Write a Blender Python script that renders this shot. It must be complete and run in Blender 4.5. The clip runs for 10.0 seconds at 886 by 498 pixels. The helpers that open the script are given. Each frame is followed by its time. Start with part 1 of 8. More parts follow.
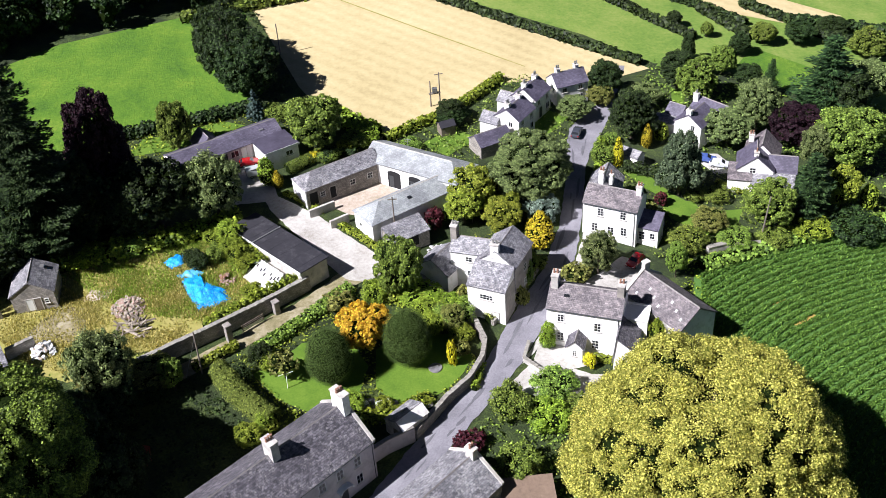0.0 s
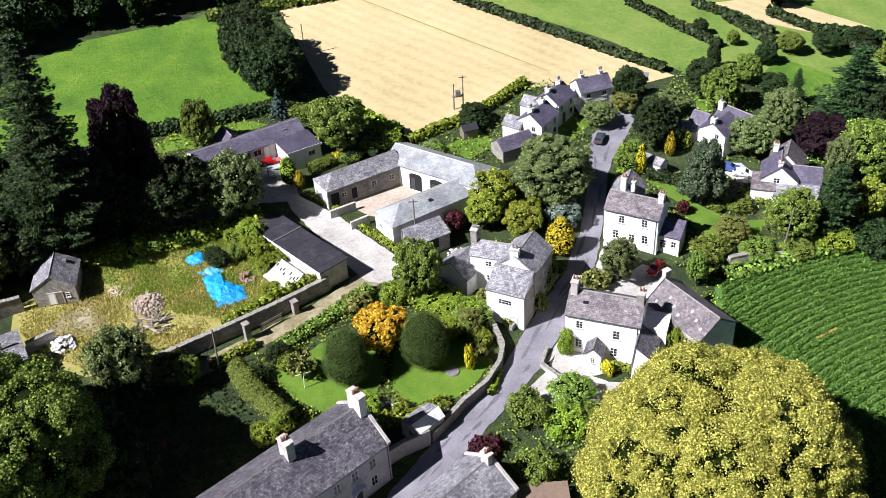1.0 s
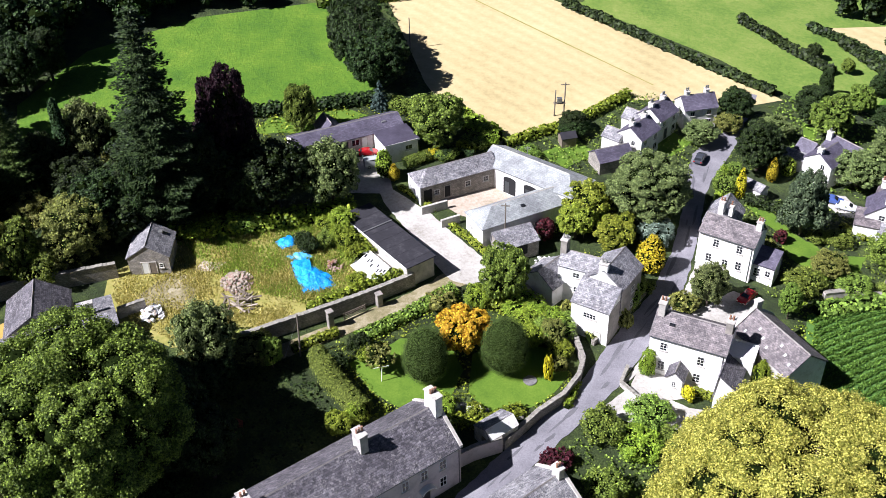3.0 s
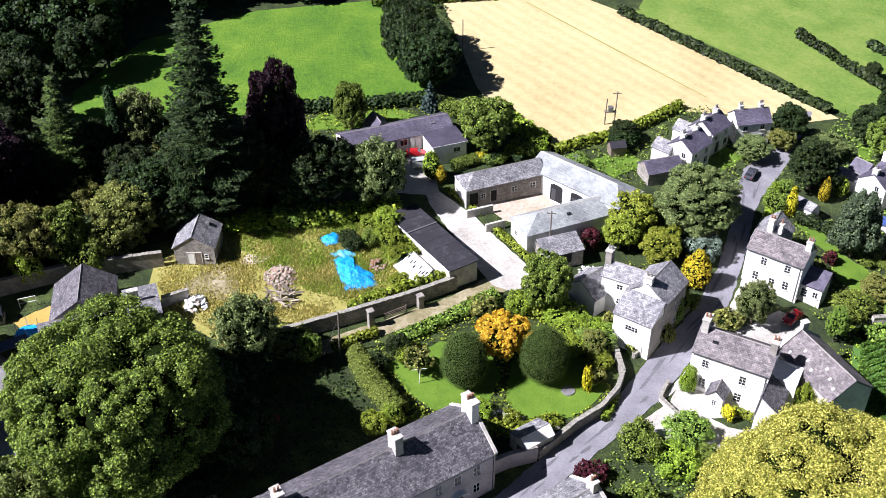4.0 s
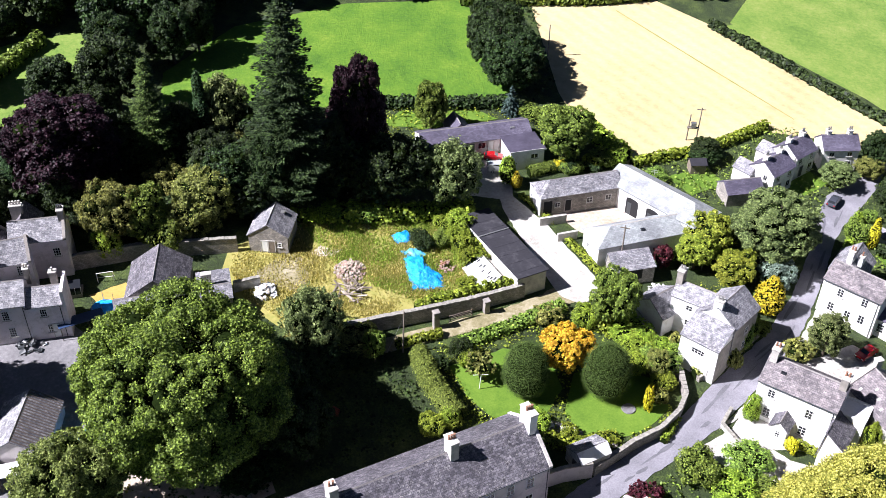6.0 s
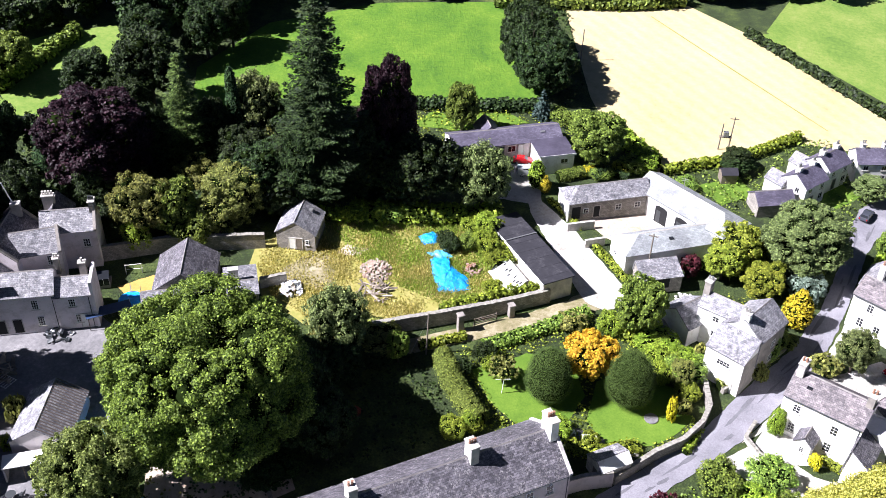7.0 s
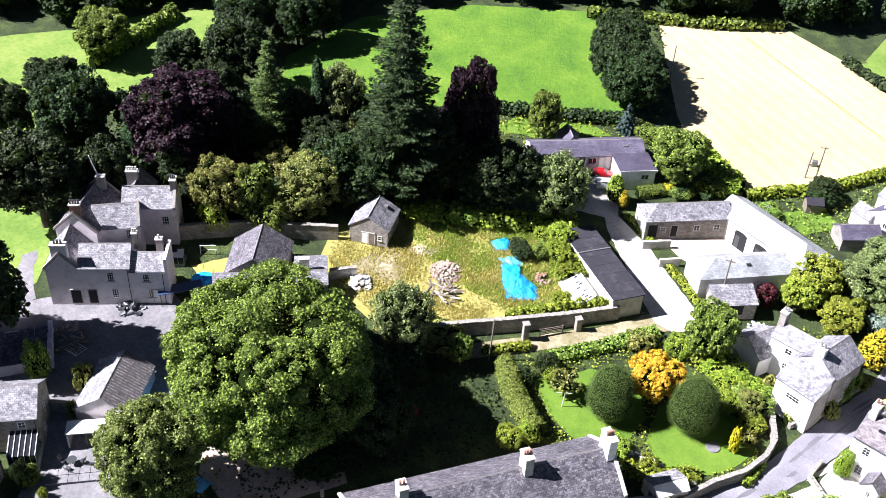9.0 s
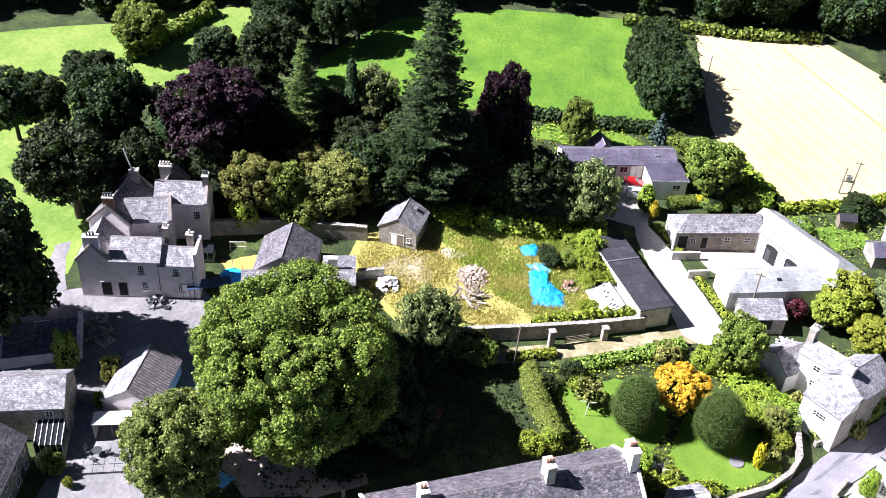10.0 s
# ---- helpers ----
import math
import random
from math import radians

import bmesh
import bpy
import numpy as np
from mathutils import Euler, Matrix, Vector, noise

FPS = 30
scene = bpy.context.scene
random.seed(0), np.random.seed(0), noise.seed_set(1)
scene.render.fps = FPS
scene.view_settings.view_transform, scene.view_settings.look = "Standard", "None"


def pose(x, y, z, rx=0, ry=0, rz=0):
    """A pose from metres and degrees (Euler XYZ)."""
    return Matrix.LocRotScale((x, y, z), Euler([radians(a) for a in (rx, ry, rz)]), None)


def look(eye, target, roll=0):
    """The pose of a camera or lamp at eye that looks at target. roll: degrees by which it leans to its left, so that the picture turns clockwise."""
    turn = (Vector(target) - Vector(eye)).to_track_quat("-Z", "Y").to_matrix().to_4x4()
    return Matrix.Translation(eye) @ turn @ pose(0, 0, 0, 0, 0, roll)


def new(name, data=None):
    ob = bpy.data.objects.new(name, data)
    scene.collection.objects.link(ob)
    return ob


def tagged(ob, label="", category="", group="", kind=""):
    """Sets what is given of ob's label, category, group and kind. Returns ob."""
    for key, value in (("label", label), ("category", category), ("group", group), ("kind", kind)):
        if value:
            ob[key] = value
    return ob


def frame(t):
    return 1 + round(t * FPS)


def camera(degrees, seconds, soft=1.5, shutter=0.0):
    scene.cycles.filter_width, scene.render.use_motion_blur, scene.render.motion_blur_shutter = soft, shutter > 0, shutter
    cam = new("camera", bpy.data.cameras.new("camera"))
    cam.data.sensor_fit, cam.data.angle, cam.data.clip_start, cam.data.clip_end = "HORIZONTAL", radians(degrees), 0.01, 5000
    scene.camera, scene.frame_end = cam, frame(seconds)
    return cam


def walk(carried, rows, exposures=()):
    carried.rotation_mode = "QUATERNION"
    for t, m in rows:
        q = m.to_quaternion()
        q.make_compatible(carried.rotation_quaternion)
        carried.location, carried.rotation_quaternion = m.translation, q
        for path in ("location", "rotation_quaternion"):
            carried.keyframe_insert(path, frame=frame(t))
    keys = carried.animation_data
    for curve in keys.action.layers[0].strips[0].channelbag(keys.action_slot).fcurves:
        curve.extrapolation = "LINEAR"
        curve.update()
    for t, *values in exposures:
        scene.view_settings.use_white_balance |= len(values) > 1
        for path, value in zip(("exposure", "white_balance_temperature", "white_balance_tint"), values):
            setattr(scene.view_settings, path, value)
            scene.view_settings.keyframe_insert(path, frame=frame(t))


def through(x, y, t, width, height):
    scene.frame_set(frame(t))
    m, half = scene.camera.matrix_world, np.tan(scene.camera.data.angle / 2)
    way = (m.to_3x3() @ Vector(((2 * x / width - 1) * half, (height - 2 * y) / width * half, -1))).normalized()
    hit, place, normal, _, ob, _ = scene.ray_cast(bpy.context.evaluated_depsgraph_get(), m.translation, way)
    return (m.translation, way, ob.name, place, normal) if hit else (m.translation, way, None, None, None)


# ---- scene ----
cam = camera(47.96, 10.0, soft=0.4)
PATH = [
    (0.0, (0.001, -0.001, 91.200), (-0.019, 80.580, 31.982), -4.255),
    (0.5, (0.055, 0.096, 91.227), (-1.041, 80.804, 32.193), -4.037),
    (1.0, (-0.052, 0.255, 91.260), (-2.007, 81.012, 32.314), -3.743),
    (1.5, (-0.348, 0.431, 91.328), (-3.518, 81.203, 32.457), -3.291),
    (2.0, (-0.782, 0.602, 91.461), (-6.088, 81.293, 32.633), -2.685),
    (2.5, (-1.190, 0.779, 91.621), (-8.895, 81.242, 32.747), -2.075),
    (4.0, (-2.076, 1.564, 92.099), (-15.871, 81.186, 33.193), -0.429),
    (4.5, (-2.262, 1.806, 92.314), (-18.336, 80.944, 33.333), 0.094),
    (5.0, (-2.353, 1.972, 92.629), (-20.053, 80.631, 33.472), 0.407),
    (5.5, (-2.383, 2.075, 93.017), (-21.502, 80.306, 33.734), 0.676),
    (7.0, (-2.549, 2.515, 93.608), (-25.548, 79.527, 34.109), 1.661),
    (7.5, (-2.644, 2.626, 93.548), (-26.982, 79.295, 34.137), 2.049),
    (8.0, (-2.699, 2.769, 93.384), (-28.941, 78.832, 34.005), 2.494),
    (8.5, (-2.762, 2.965, 93.253), (-31.001, 78.293, 33.854), 3.046),
    (9.0, (-2.863, 3.062, 93.287), (-32.564, 77.752, 33.795), 3.488),
    (9.5, (-3.032, 3.083, 93.429), (-33.524, 77.429, 33.907), 3.860),
    (10.0, (-3.256, 3.077, 93.576), (-35.360, 76.736, 34.048), 4.276),
]
walk(cam, [(t, look(eye, target, roll)) for t, eye, target, roll in PATH], exposures=[(0.0, 0.97, 6080.0, 17.0), (5.0, 1.24, 6000.0, 19.0), (10.0, 1.76, 6000.0, 20.0)])

# ---- daylight ----
SUN_ELEVATION = 45.0
SUN_FROM = Vector((-0.885, -0.465, 0.0)).normalized()
world = bpy.data.worlds.new("sky")
scene.world = world
world.use_nodes = True
sky = world.node_tree.nodes.new("ShaderNodeTexSky")
sky.sky_type = "NISHITA"
sky.sun_disc = False
sky.air_density = 0.16
sky.dust_density = 0.05
sky.sun_elevation = radians(SUN_ELEVATION)
sky.sun_rotation = math.atan2(SUN_FROM.x, SUN_FROM.y)
background = world.node_tree.nodes["Background"]
background.inputs["Strength"].default_value = 0.05
world.node_tree.links.new(sky.outputs["Color"], background.inputs["Color"])
sun_data = bpy.data.lights.new("sun", "SUN")
sun_data.energy = 5.0
sun_data.angle = radians(0.53)
sun_data.color = (1.0, 0.975, 0.94)
sun = new("sun", sun_data)
sun_place = SUN_FROM * math.cos(radians(SUN_ELEVATION)) + Vector((0, 0, math.sin(radians(SUN_ELEVATION))))
sun.matrix_world = look(sun_place * 300, (0, 0, 0))


# ---- materials ----
def material(name, rough=0.85, metal=0.0):
    m = bpy.data.materials.new(name)
    m.use_nodes = True
    b = m.node_tree.nodes["Principled BSDF"]
    b.inputs["Roughness"].default_value = rough
    b.inputs["Metallic"].default_value = metal
    return m, m.node_tree, b


def node(tree, kind, **values):
    n = tree.nodes.new(kind)
    for key, value in values.items():
        n.inputs[key].default_value = value
    return n


def ramp(tree, fac, stops):
    r = tree.nodes.new("ShaderNodeValToRGB")
    e = r.color_ramp.elements
    while len(e) < len(stops):
        e.new(0.5)
    for k, (at, c) in zip(e, stops):
        k.position, k.color = at, (*c, 1)
    tree.links.new(fac, r.inputs["Fac"])
    return r.outputs["Color"]


def noise_at(tree, scale, detail=4.0, vector=None, rough=0.6):
    n = node(tree, "ShaderNodeTexNoise", Scale=scale, Detail=detail, Roughness=rough)
    if vector is None:
        g = tree.nodes.new("ShaderNodeNewGeometry")
        vector = g.outputs["Position"]
    tree.links.new(vector, n.inputs["Vector"])
    return n.outputs["Fac"]


def blend(tree, fac, a, b, mode="MIX"):
    m = tree.nodes.new("ShaderNodeMix")
    m.data_type, m.blend_type = "RGBA", mode
    for value, slot in ((fac, "Factor"), (a, "A"), (b, "B")):
        i = [s for s in m.inputs if s.name == slot and (s.type == ("VALUE" if slot == "Factor" else "RGBA"))][0]
        if isinstance(value, bpy.types.NodeSocket):
            tree.links.new(value, i)
        else:
            i.default_value = value if slot == "Factor" else (*value, 1)
    return [s for s in m.outputs if s.type == "RGBA"][0]


def bump(tree, bsdf, height, strength=0.3, distance=0.05):
    b = node(tree, "ShaderNodeBump", Strength=strength, Distance=distance)
    tree.links.new(height, b.inputs["Height"])
    tree.links.new(b.outputs["Normal"], bsdf.inputs["Normal"])


def mottled(name, stops, scale=0.3, fine=3.0, rough=0.9, relief=0.3, distance=0.08):
    """A surface that varies at two scales: broad patches and fine grain."""
    m, t, b = material(name, rough)
    broad = noise_at(t, scale, 5)
    grain = noise_at(t, fine, 6, rough=0.75)
    mix = t.nodes.new("ShaderNodeMath")
    mix.operation = "MULTIPLY_ADD"
    t.links.new(grain, mix.inputs[0])
    mix.inputs[1].default_value = 0.5
    half = t.nodes.new("ShaderNodeMath")
    half.operation = "MULTIPLY"
    t.links.new(broad, half.inputs[0])
    half.inputs[1].default_value = 0.5
    t.links.new(half.outputs[0], mix.inputs[2])
    t.links.new(ramp(t, mix.outputs[0], stops), b.inputs["Base Color"])
    bump(t, b, grain, relief, distance)
    return m


def slate(name, dark, light, lichen=(0.42, 0.4, 0.36), much=0.62, uneven=1.0):
    """Courses of slates along the roof's own axes, with lichen and patched slates."""
    m, t, b = material(name, 0.62)
    uv = t.nodes.new("ShaderNodeUVMap")
    br = node(t, "ShaderNodeTexBrick", Scale=1.0)
    br.inputs["Mortar Size"].default_value = 0.018
    br.inputs["Brick Width"].default_value = 0.42
    br.inputs["Row Height"].default_value = 0.26
    low, high, joint = 1 - 0.3 * uneven, 1 + 0.2 * uneven, 1 - 0.45 * max(uneven, 0.6)
    br.inputs["Color1"].default_value = (dark[0] * low, dark[1] * low, dark[2] * low, 1)
    br.inputs["Color2"].default_value = (light[0] * high, light[1] * high, light[2] * high, 1)
    br.inputs["Mortar"].default_value = (dark[0] * joint, dark[1] * joint, dark[2] * joint, 1)
    t.links.new(uv.outputs["UV"], br.inputs["Vector"])
    patches = ramp(t, noise_at(t, 3.0, 9, rough=0.85), [(much - 0.1, (0, 0, 0)), (much + 0.05, (1, 1, 1))])
    area = ramp(t, noise_at(t, 0.42, 3), [(0.4, (0.25, 0.25, 0.25)), (0.58, (1, 1, 1))])
    patches = blend(t, 1.0, patches, area, "MULTIPLY")
    broad = ramp(t, noise_at(t, 0.35, 4), [(0.3, (0.62, 0.6, 0.63)), (0.7, (1.2, 1.19, 1.18))])
    streak = ramp(t, noise_at(t, 1.1, 8, rough=0.8), [(0.36, (0.5, 0.5, 0.52)), (0.5, (1.0, 1.0, 1.0)), (0.64, (1.65, 1.6, 1.55))])
    base = blend(t, uneven, blend(t, 1.0, br.outputs["Color"], broad, "MULTIPLY"), streak, "MULTIPLY")
    t.links.new(blend(t, patches, base, lichen), b.inputs["Base Color"])
    bump(t, b, br.outputs["Fac"], 0.6, -0.03)
    return m


def walling(name, a, c, joint, width=0.45, row=0.22, relief=0.5):
    """Rubble walling: uneven stones in rough courses."""
    m, t, b = material(name, 0.9)
    uv = t.nodes.new("ShaderNodeUVMap")
    warp = noise_at(t, 1.3, 3)
    add = t.nodes.new("ShaderNodeVectorMath")
    add.operation = "ADD"
    t.links.new(uv.outputs["UV"], add.inputs[0])
    sc = t.nodes.new("ShaderNodeVectorMath")
    sc.operation = "SCALE"
    comb = t.nodes.new("ShaderNodeCombineXYZ")
    t.links.new(warp, comb.inputs[0])
    t.links.new(warp, comb.inputs[1])
    t.links.new(comb.outputs[0], sc.inputs[0])
    sc.inputs["Scale"].default_value = 0.25
    t.links.new(sc.outputs[0], add.inputs[1])
    br = node(t, "ShaderNodeTexBrick", Scale=1.0)
    br.inputs["Mortar Size"].default_value = 0.025
    br.inputs["Brick Width"].default_value = width
    br.inputs["Row Height"].default_value = row
    br.inputs["Color1"].default_value = (*a, 1)
    br.inputs["Color2"].default_value = (*c, 1)
    br.inputs["Mortar"].default_value = (*joint, 1)
    t.links.new(add.outputs[0], br.inputs["Vector"])
    stain = ramp(t, noise_at(t, 0.8, 6, rough=0.7), [(0.3, (0.55, 0.55, 0.55)), (0.65, (1.1, 1.08, 1.05))])
    t.links.new(blend(t, 1.0, br.outputs["Color"], stain, "MULTIPLY"), b.inputs["Base Color"])
    bump(t, b, br.outputs["Fac"], relief, -0.05)
    return m


def render_coat(name, colour, stain):
    m, t, b = material(name, 0.85)
    f = ramp(t, noise_at(t, 0.7, 8, rough=0.75), [(0.36, stain), (0.52, colour)])
    t.links.new(f, b.inputs["Base Color"])
    bump(t, b, noise_at(t, 9.0, 4), 0.15, 0.02)
    return m


def leaves(name, dark, light, rough=0.55, through=0.25):
    """Foliage: each leaf clump differs a little, each plant as a whole too."""
    m, t, b = material(name, rough)
    g = t.nodes.new("ShaderNodeNewGeometry")
    o = t.nodes.new("ShaderNodeObjectInfo")
    c = ramp(t, g.outputs["Random Per Island"], [(0.0, dark), (0.4, tuple(0.6 * a + 0.4 * b for a, b in zip(dark, light))), (0.75, light), (1.0, tuple(min(1.0, v * 1.7) for v in light))])
    hue = node(t, "ShaderNodeHueSaturation")
    shift = t.nodes.new("ShaderNodeMapRange")
    shift.inputs["To Min"].default_value = 0.48
    shift.inputs["To Max"].default_value = 0.515
    t.links.new(o.outputs["Random"], shift.inputs["Value"])
    t.links.new(shift.outputs[0], hue.inputs["Hue"])
    bright = t.nodes.new("ShaderNodeMapRange")
    bright.inputs["To Min"].default_value = 0.8
    bright.inputs["To Max"].default_value = 1.2
    t.links.new(o.outputs["Random"], bright.inputs["Value"])
    t.links.new(bright.outputs[0], hue.inputs["Value"])
    t.links.new(c, hue.inputs["Color"])
    t.links.new(hue.outputs["Color"], b.inputs["Base Color"])
    b.inputs["Specular IOR Level"].default_value = 0.25
    out = t.nodes["Material Output"]
    tr = t.nodes.new("ShaderNodeBsdfTranslucent")
    t.links.new(hue.outputs["Color"], tr.inputs["Color"])
    mx = t.nodes.new("ShaderNodeMixShader")
    mx.inputs[0].default_value = through
    t.links.new(b.outputs[0], mx.inputs[1])
    t.links.new(tr.outputs[0], mx.inputs[2])
    t.links.new(mx.outputs[0], out.inputs["Surface"])
    return m


def plain(name, colour, rough=0.6, metal=0.0, vary=0.12):
    m, t, b = material(name, rough, metal)
    low = tuple(v * (1 - vary) for v in colour)
    t.links.new(ramp(t, noise_at(t, 2.5, 4), [(0.3, low), (0.7, colour)]), b.inputs["Base Color"])
    return m


GRASS_PASTURE = mottled("pasture_grass", [(0.3, (0.025, 0.085, 0.004)), (0.45, (0.07, 0.165, 0.005)), (0.55, (0.1, 0.2, 0.008)), (0.72, (0.2, 0.28, 0.025))], 0.16, 1.5, 0.95, 0.8, 0.35)
GRASS_FAR = mottled("far_pasture_grass", [(0.3, (0.055, 0.125, 0.012)), (0.46, (0.12, 0.205, 0.025)), (0.56, (0.17, 0.24, 0.04)), (0.72, (0.27, 0.29, 0.08))], 0.12, 1.2, 0.95, 0.6, 0.25)
GRASS_LAWN = mottled("lawn_grass", [(0.3, (0.045, 0.1, 0.004)), (0.48, (0.085, 0.165, 0.008)), (0.7, (0.15, 0.235, 0.02))], 0.3, 4.0, 0.95, 0.3, 0.06)
GRASS_ROUGH = mottled("rough_grass", [(0.25, (0.13, 0.15, 0.025)), (0.42, (0.22, 0.225, 0.045)), (0.55, (0.3, 0.27, 0.075)), (0.68, (0.38, 0.33, 0.13)), (0.8, (0.45, 0.4, 0.2))], 0.22, 1.2, 0.95, 0.5, 0.15)
GRASS_DRY = mottled("dry_lawn_grass", [(0.3, (0.3, 0.2, 0.04)), (0.7, (0.5, 0.36, 0.1))], 0.2, 2.5, 0.95, 0.3, 0.06)
EARTH = mottled("garden_earth", [(0.3, (0.008, 0.015, 0.004)), (0.48, (0.03, 0.05, 0.01)), (0.58, (0.075, 0.11, 0.02)), (0.72, (0.15, 0.17, 0.05))], 0.3, 3.4, 0.95, 1.0, 0.4)
GRAVEL = mottled("pale_gravel", [(0.3, (0.2, 0.18, 0.145)), (0.45, (0.37, 0.35, 0.32)), (0.58, (0.48, 0.46, 0.43)), (0.75, (0.62, 0.6, 0.57))], 0.3, 2.2, 0.95, 0.4, 0.05)
YARD = mottled("dusty_yard", [(0.25, (0.2, 0.2, 0.1)), (0.45, (0.4, 0.33, 0.26)), (0.6, (0.52, 0.44, 0.37)), (0.75, (0.6, 0.54, 0.47))], 0.25, 2.0, 0.95, 0.4, 0.06)
# grey taken darker so that some of the yard's shade is in its colour
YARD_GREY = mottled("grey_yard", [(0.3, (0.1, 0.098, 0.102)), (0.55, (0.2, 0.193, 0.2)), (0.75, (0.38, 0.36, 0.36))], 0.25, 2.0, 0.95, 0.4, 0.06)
LANE = mottled("lane_earth", [(0.3, (0.09, 0.095, 0.035)), (0.48, (0.22, 0.19, 0.1)), (0.6, (0.34, 0.3, 0.2)), (0.75, (0.5, 0.46, 0.38))], 0.35, 2.0, 0.95, 0.4, 0.06)
ASPHALT = mottled("worn_asphalt", [(0.3, (0.1, 0.098, 0.112)), (0.5, (0.21, 0.203, 0.23)), (0.68, (0.31, 0.3, 0.325))], 0.22, 5.0, 0.85, 0.2, 0.02)
SLATE_DARK = slate("dark_slate", (0.07, 0.067, 0.082), (0.14, 0.133, 0.153), (0.55, 0.52, 0.5), 0.625)
SLATE_PALE = slate("pale_slate", (0.29, 0.315, 0.32), (0.34, 0.365, 0.37), (0.54, 0.56, 0.55), 0.66, 0.35)
SLATE_BLUE = slate("blue_slate", (0.085, 0.076, 0.115), (0.12, 0.11, 0.155), (0.2, 0.18, 0.21), 0.74, 0.4)
SLATE_MID = slate("mid_slate", (0.165, 0.168, 0.19), (0.25, 0.25, 0.268), (0.54, 0.52, 0.5), 0.6)
SLATE_PURPLE = slate("purple_slate", (0.125, 0.11, 0.12), (0.175, 0.155, 0.162), (0.36, 0.31, 0.29), 0.62)
STONE = walling("rubble_stone", (0.26, 0.24, 0.22), (0.42, 0.39, 0.36), (0.2, 0.19, 0.17))
STONE_PALE = walling("pale_rubble_stone", (0.48, 0.46, 0.43), (0.66, 0.63, 0.6), (0.5, 0.48, 0.45))
WHITE = render_coat("whitewash", (0.8, 0.79, 0.77), (0.62, 0.6, 0.56))
GREY_RENDER = render_coat("grey_render", (0.55, 0.5, 0.5), (0.42, 0.38, 0.38))
PINK_RENDER = render_coat("faded_pink_render", (0.76, 0.69, 0.71), (0.58, 0.52, 0.52))
FELT = mottled("black_roofing_felt", [(0.3, (0.01, 0.01, 0.014)), (0.52, (0.022, 0.021, 0.028)), (0.62, (0.05, 0.048, 0.055)), (0.75, (0.14, 0.135, 0.135))], 0.35, 1.5, 0.85, 0.2, 0.02)
GLASS_DARK, _t, _b = material("window_glass", 0.06)
_b.inputs["Base Color"].default_value = (0.02, 0.022, 0.026, 1)
_b.inputs["Specular IOR Level"].default_value = 0.6
PAINT_WHITE = plain("white_paint", (0.8, 0.8, 0.78), 0.5)
PAINT_DARK = plain("dark_paint", (0.04, 0.045, 0.05), 0.5)
WOOD = plain("weathered_wood", (0.22, 0.18, 0.14), 0.85, 0, 0.4)
POLE_WOOD = plain("grey_pole_wood", (0.2, 0.17, 0.14), 0.85, 0, 0.3)
TERRACOTTA = plain("terracotta", (0.3, 0.155, 0.1), 0.8, 0, 0.3)
BARK = plain("bark", (0.09, 0.07, 0.05), 0.95, 0, 0.5)
# near-black coat that paints the unlit inside of doorways and openings
BLACK_HOLE = plain("painted_opening_dark", (0.012, 0.012, 0.014), 0.9)
METAL = plain("galvanised_metal", (0.5, 0.5, 0.5), 0.4, 0.8)
# near-black solid filling: paints the shade inside crowns and hedges
LEAF_INNER = plain("painted_inner_shade", (0.012, 0.02, 0.005), 1.0, 0, 0.5)
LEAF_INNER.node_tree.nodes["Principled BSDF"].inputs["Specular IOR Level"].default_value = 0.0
LEAF_MID = leaves("broad_leaves", (0.055, 0.095, 0.015), (0.22, 0.31, 0.05))
# near-black: deep shade of woods and garden is mixed into this leaf colour
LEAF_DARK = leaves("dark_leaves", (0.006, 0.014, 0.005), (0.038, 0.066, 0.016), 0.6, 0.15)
LEAF_OAK = leaves("oak_leaves", (0.03, 0.052, 0.006), (0.2, 0.265, 0.04))
LEAF_LIME = leaves("yellow_green_leaves", (0.13, 0.16, 0.015), (0.56, 0.53, 0.12), 0.6, 0.35)
LEAF_BRIGHT = leaves("bright_leaves", (0.1, 0.155, 0.012), (0.27, 0.35, 0.035))
LEAF_YGREEN = leaves("yellowish_leaves", (0.1, 0.145, 0.012), (0.33, 0.37, 0.045))
LEAF_GOLD = leaves("golden_leaves", (0.35, 0.3, 0.01), (0.68, 0.58, 0.03))
LEAF_ORANGE = leaves("orange_leaves", (0.42, 0.25, 0.012), (0.78, 0.54, 0.04))
LEAF_COPPER = leaves("copper_leaves", (0.009, 0.004, 0.007), (0.034, 0.013, 0.02))
LEAF_RED = leaves("dark_red_leaves", (0.03, 0.006, 0.01), (0.1, 0.02, 0.025))
LEAF_BLUE = leaves("blue_green_needles", (0.03, 0.055, 0.05), (0.09, 0.14, 0.13))
LEAF_CONIFER = leaves("conifer_needles", (0.01, 0.026, 0.01), (0.046, 0.086, 0.026), 0.6, 0.12)
LEAF_CYPRESS = leaves("cypress_needles", (0.02, 0.04, 0.01), (0.095, 0.14, 0.032), 0.6, 0.12)
LEAF_ASH = leaves("grey_green_leaves", (0.05, 0.075, 0.025), (0.22, 0.28, 0.095))
LEAF_WILLOW = leaves("narrow_willow_leaves", (0.05, 0.08, 0.014), (0.24, 0.31, 0.08))
LEAF_CEDAR = leaves("cedar_needles", (0.03, 0.05, 0.026), (0.11, 0.145, 0.075))
LEAF_PALEBLUE = leaves("pale_blue_needles", (0.07, 0.11, 0.08), (0.21, 0.27, 0.21))
LEAF_HEDGE = leaves("clipped_hedge", (0.06, 0.085, 0.012), (0.145, 0.18, 0.03), 0.75, 0.15)
LEAF_YEW = leaves("clipped_yew", (0.035, 0.062, 0.013), (0.068, 0.105, 0.02), 0.75, 0.1)
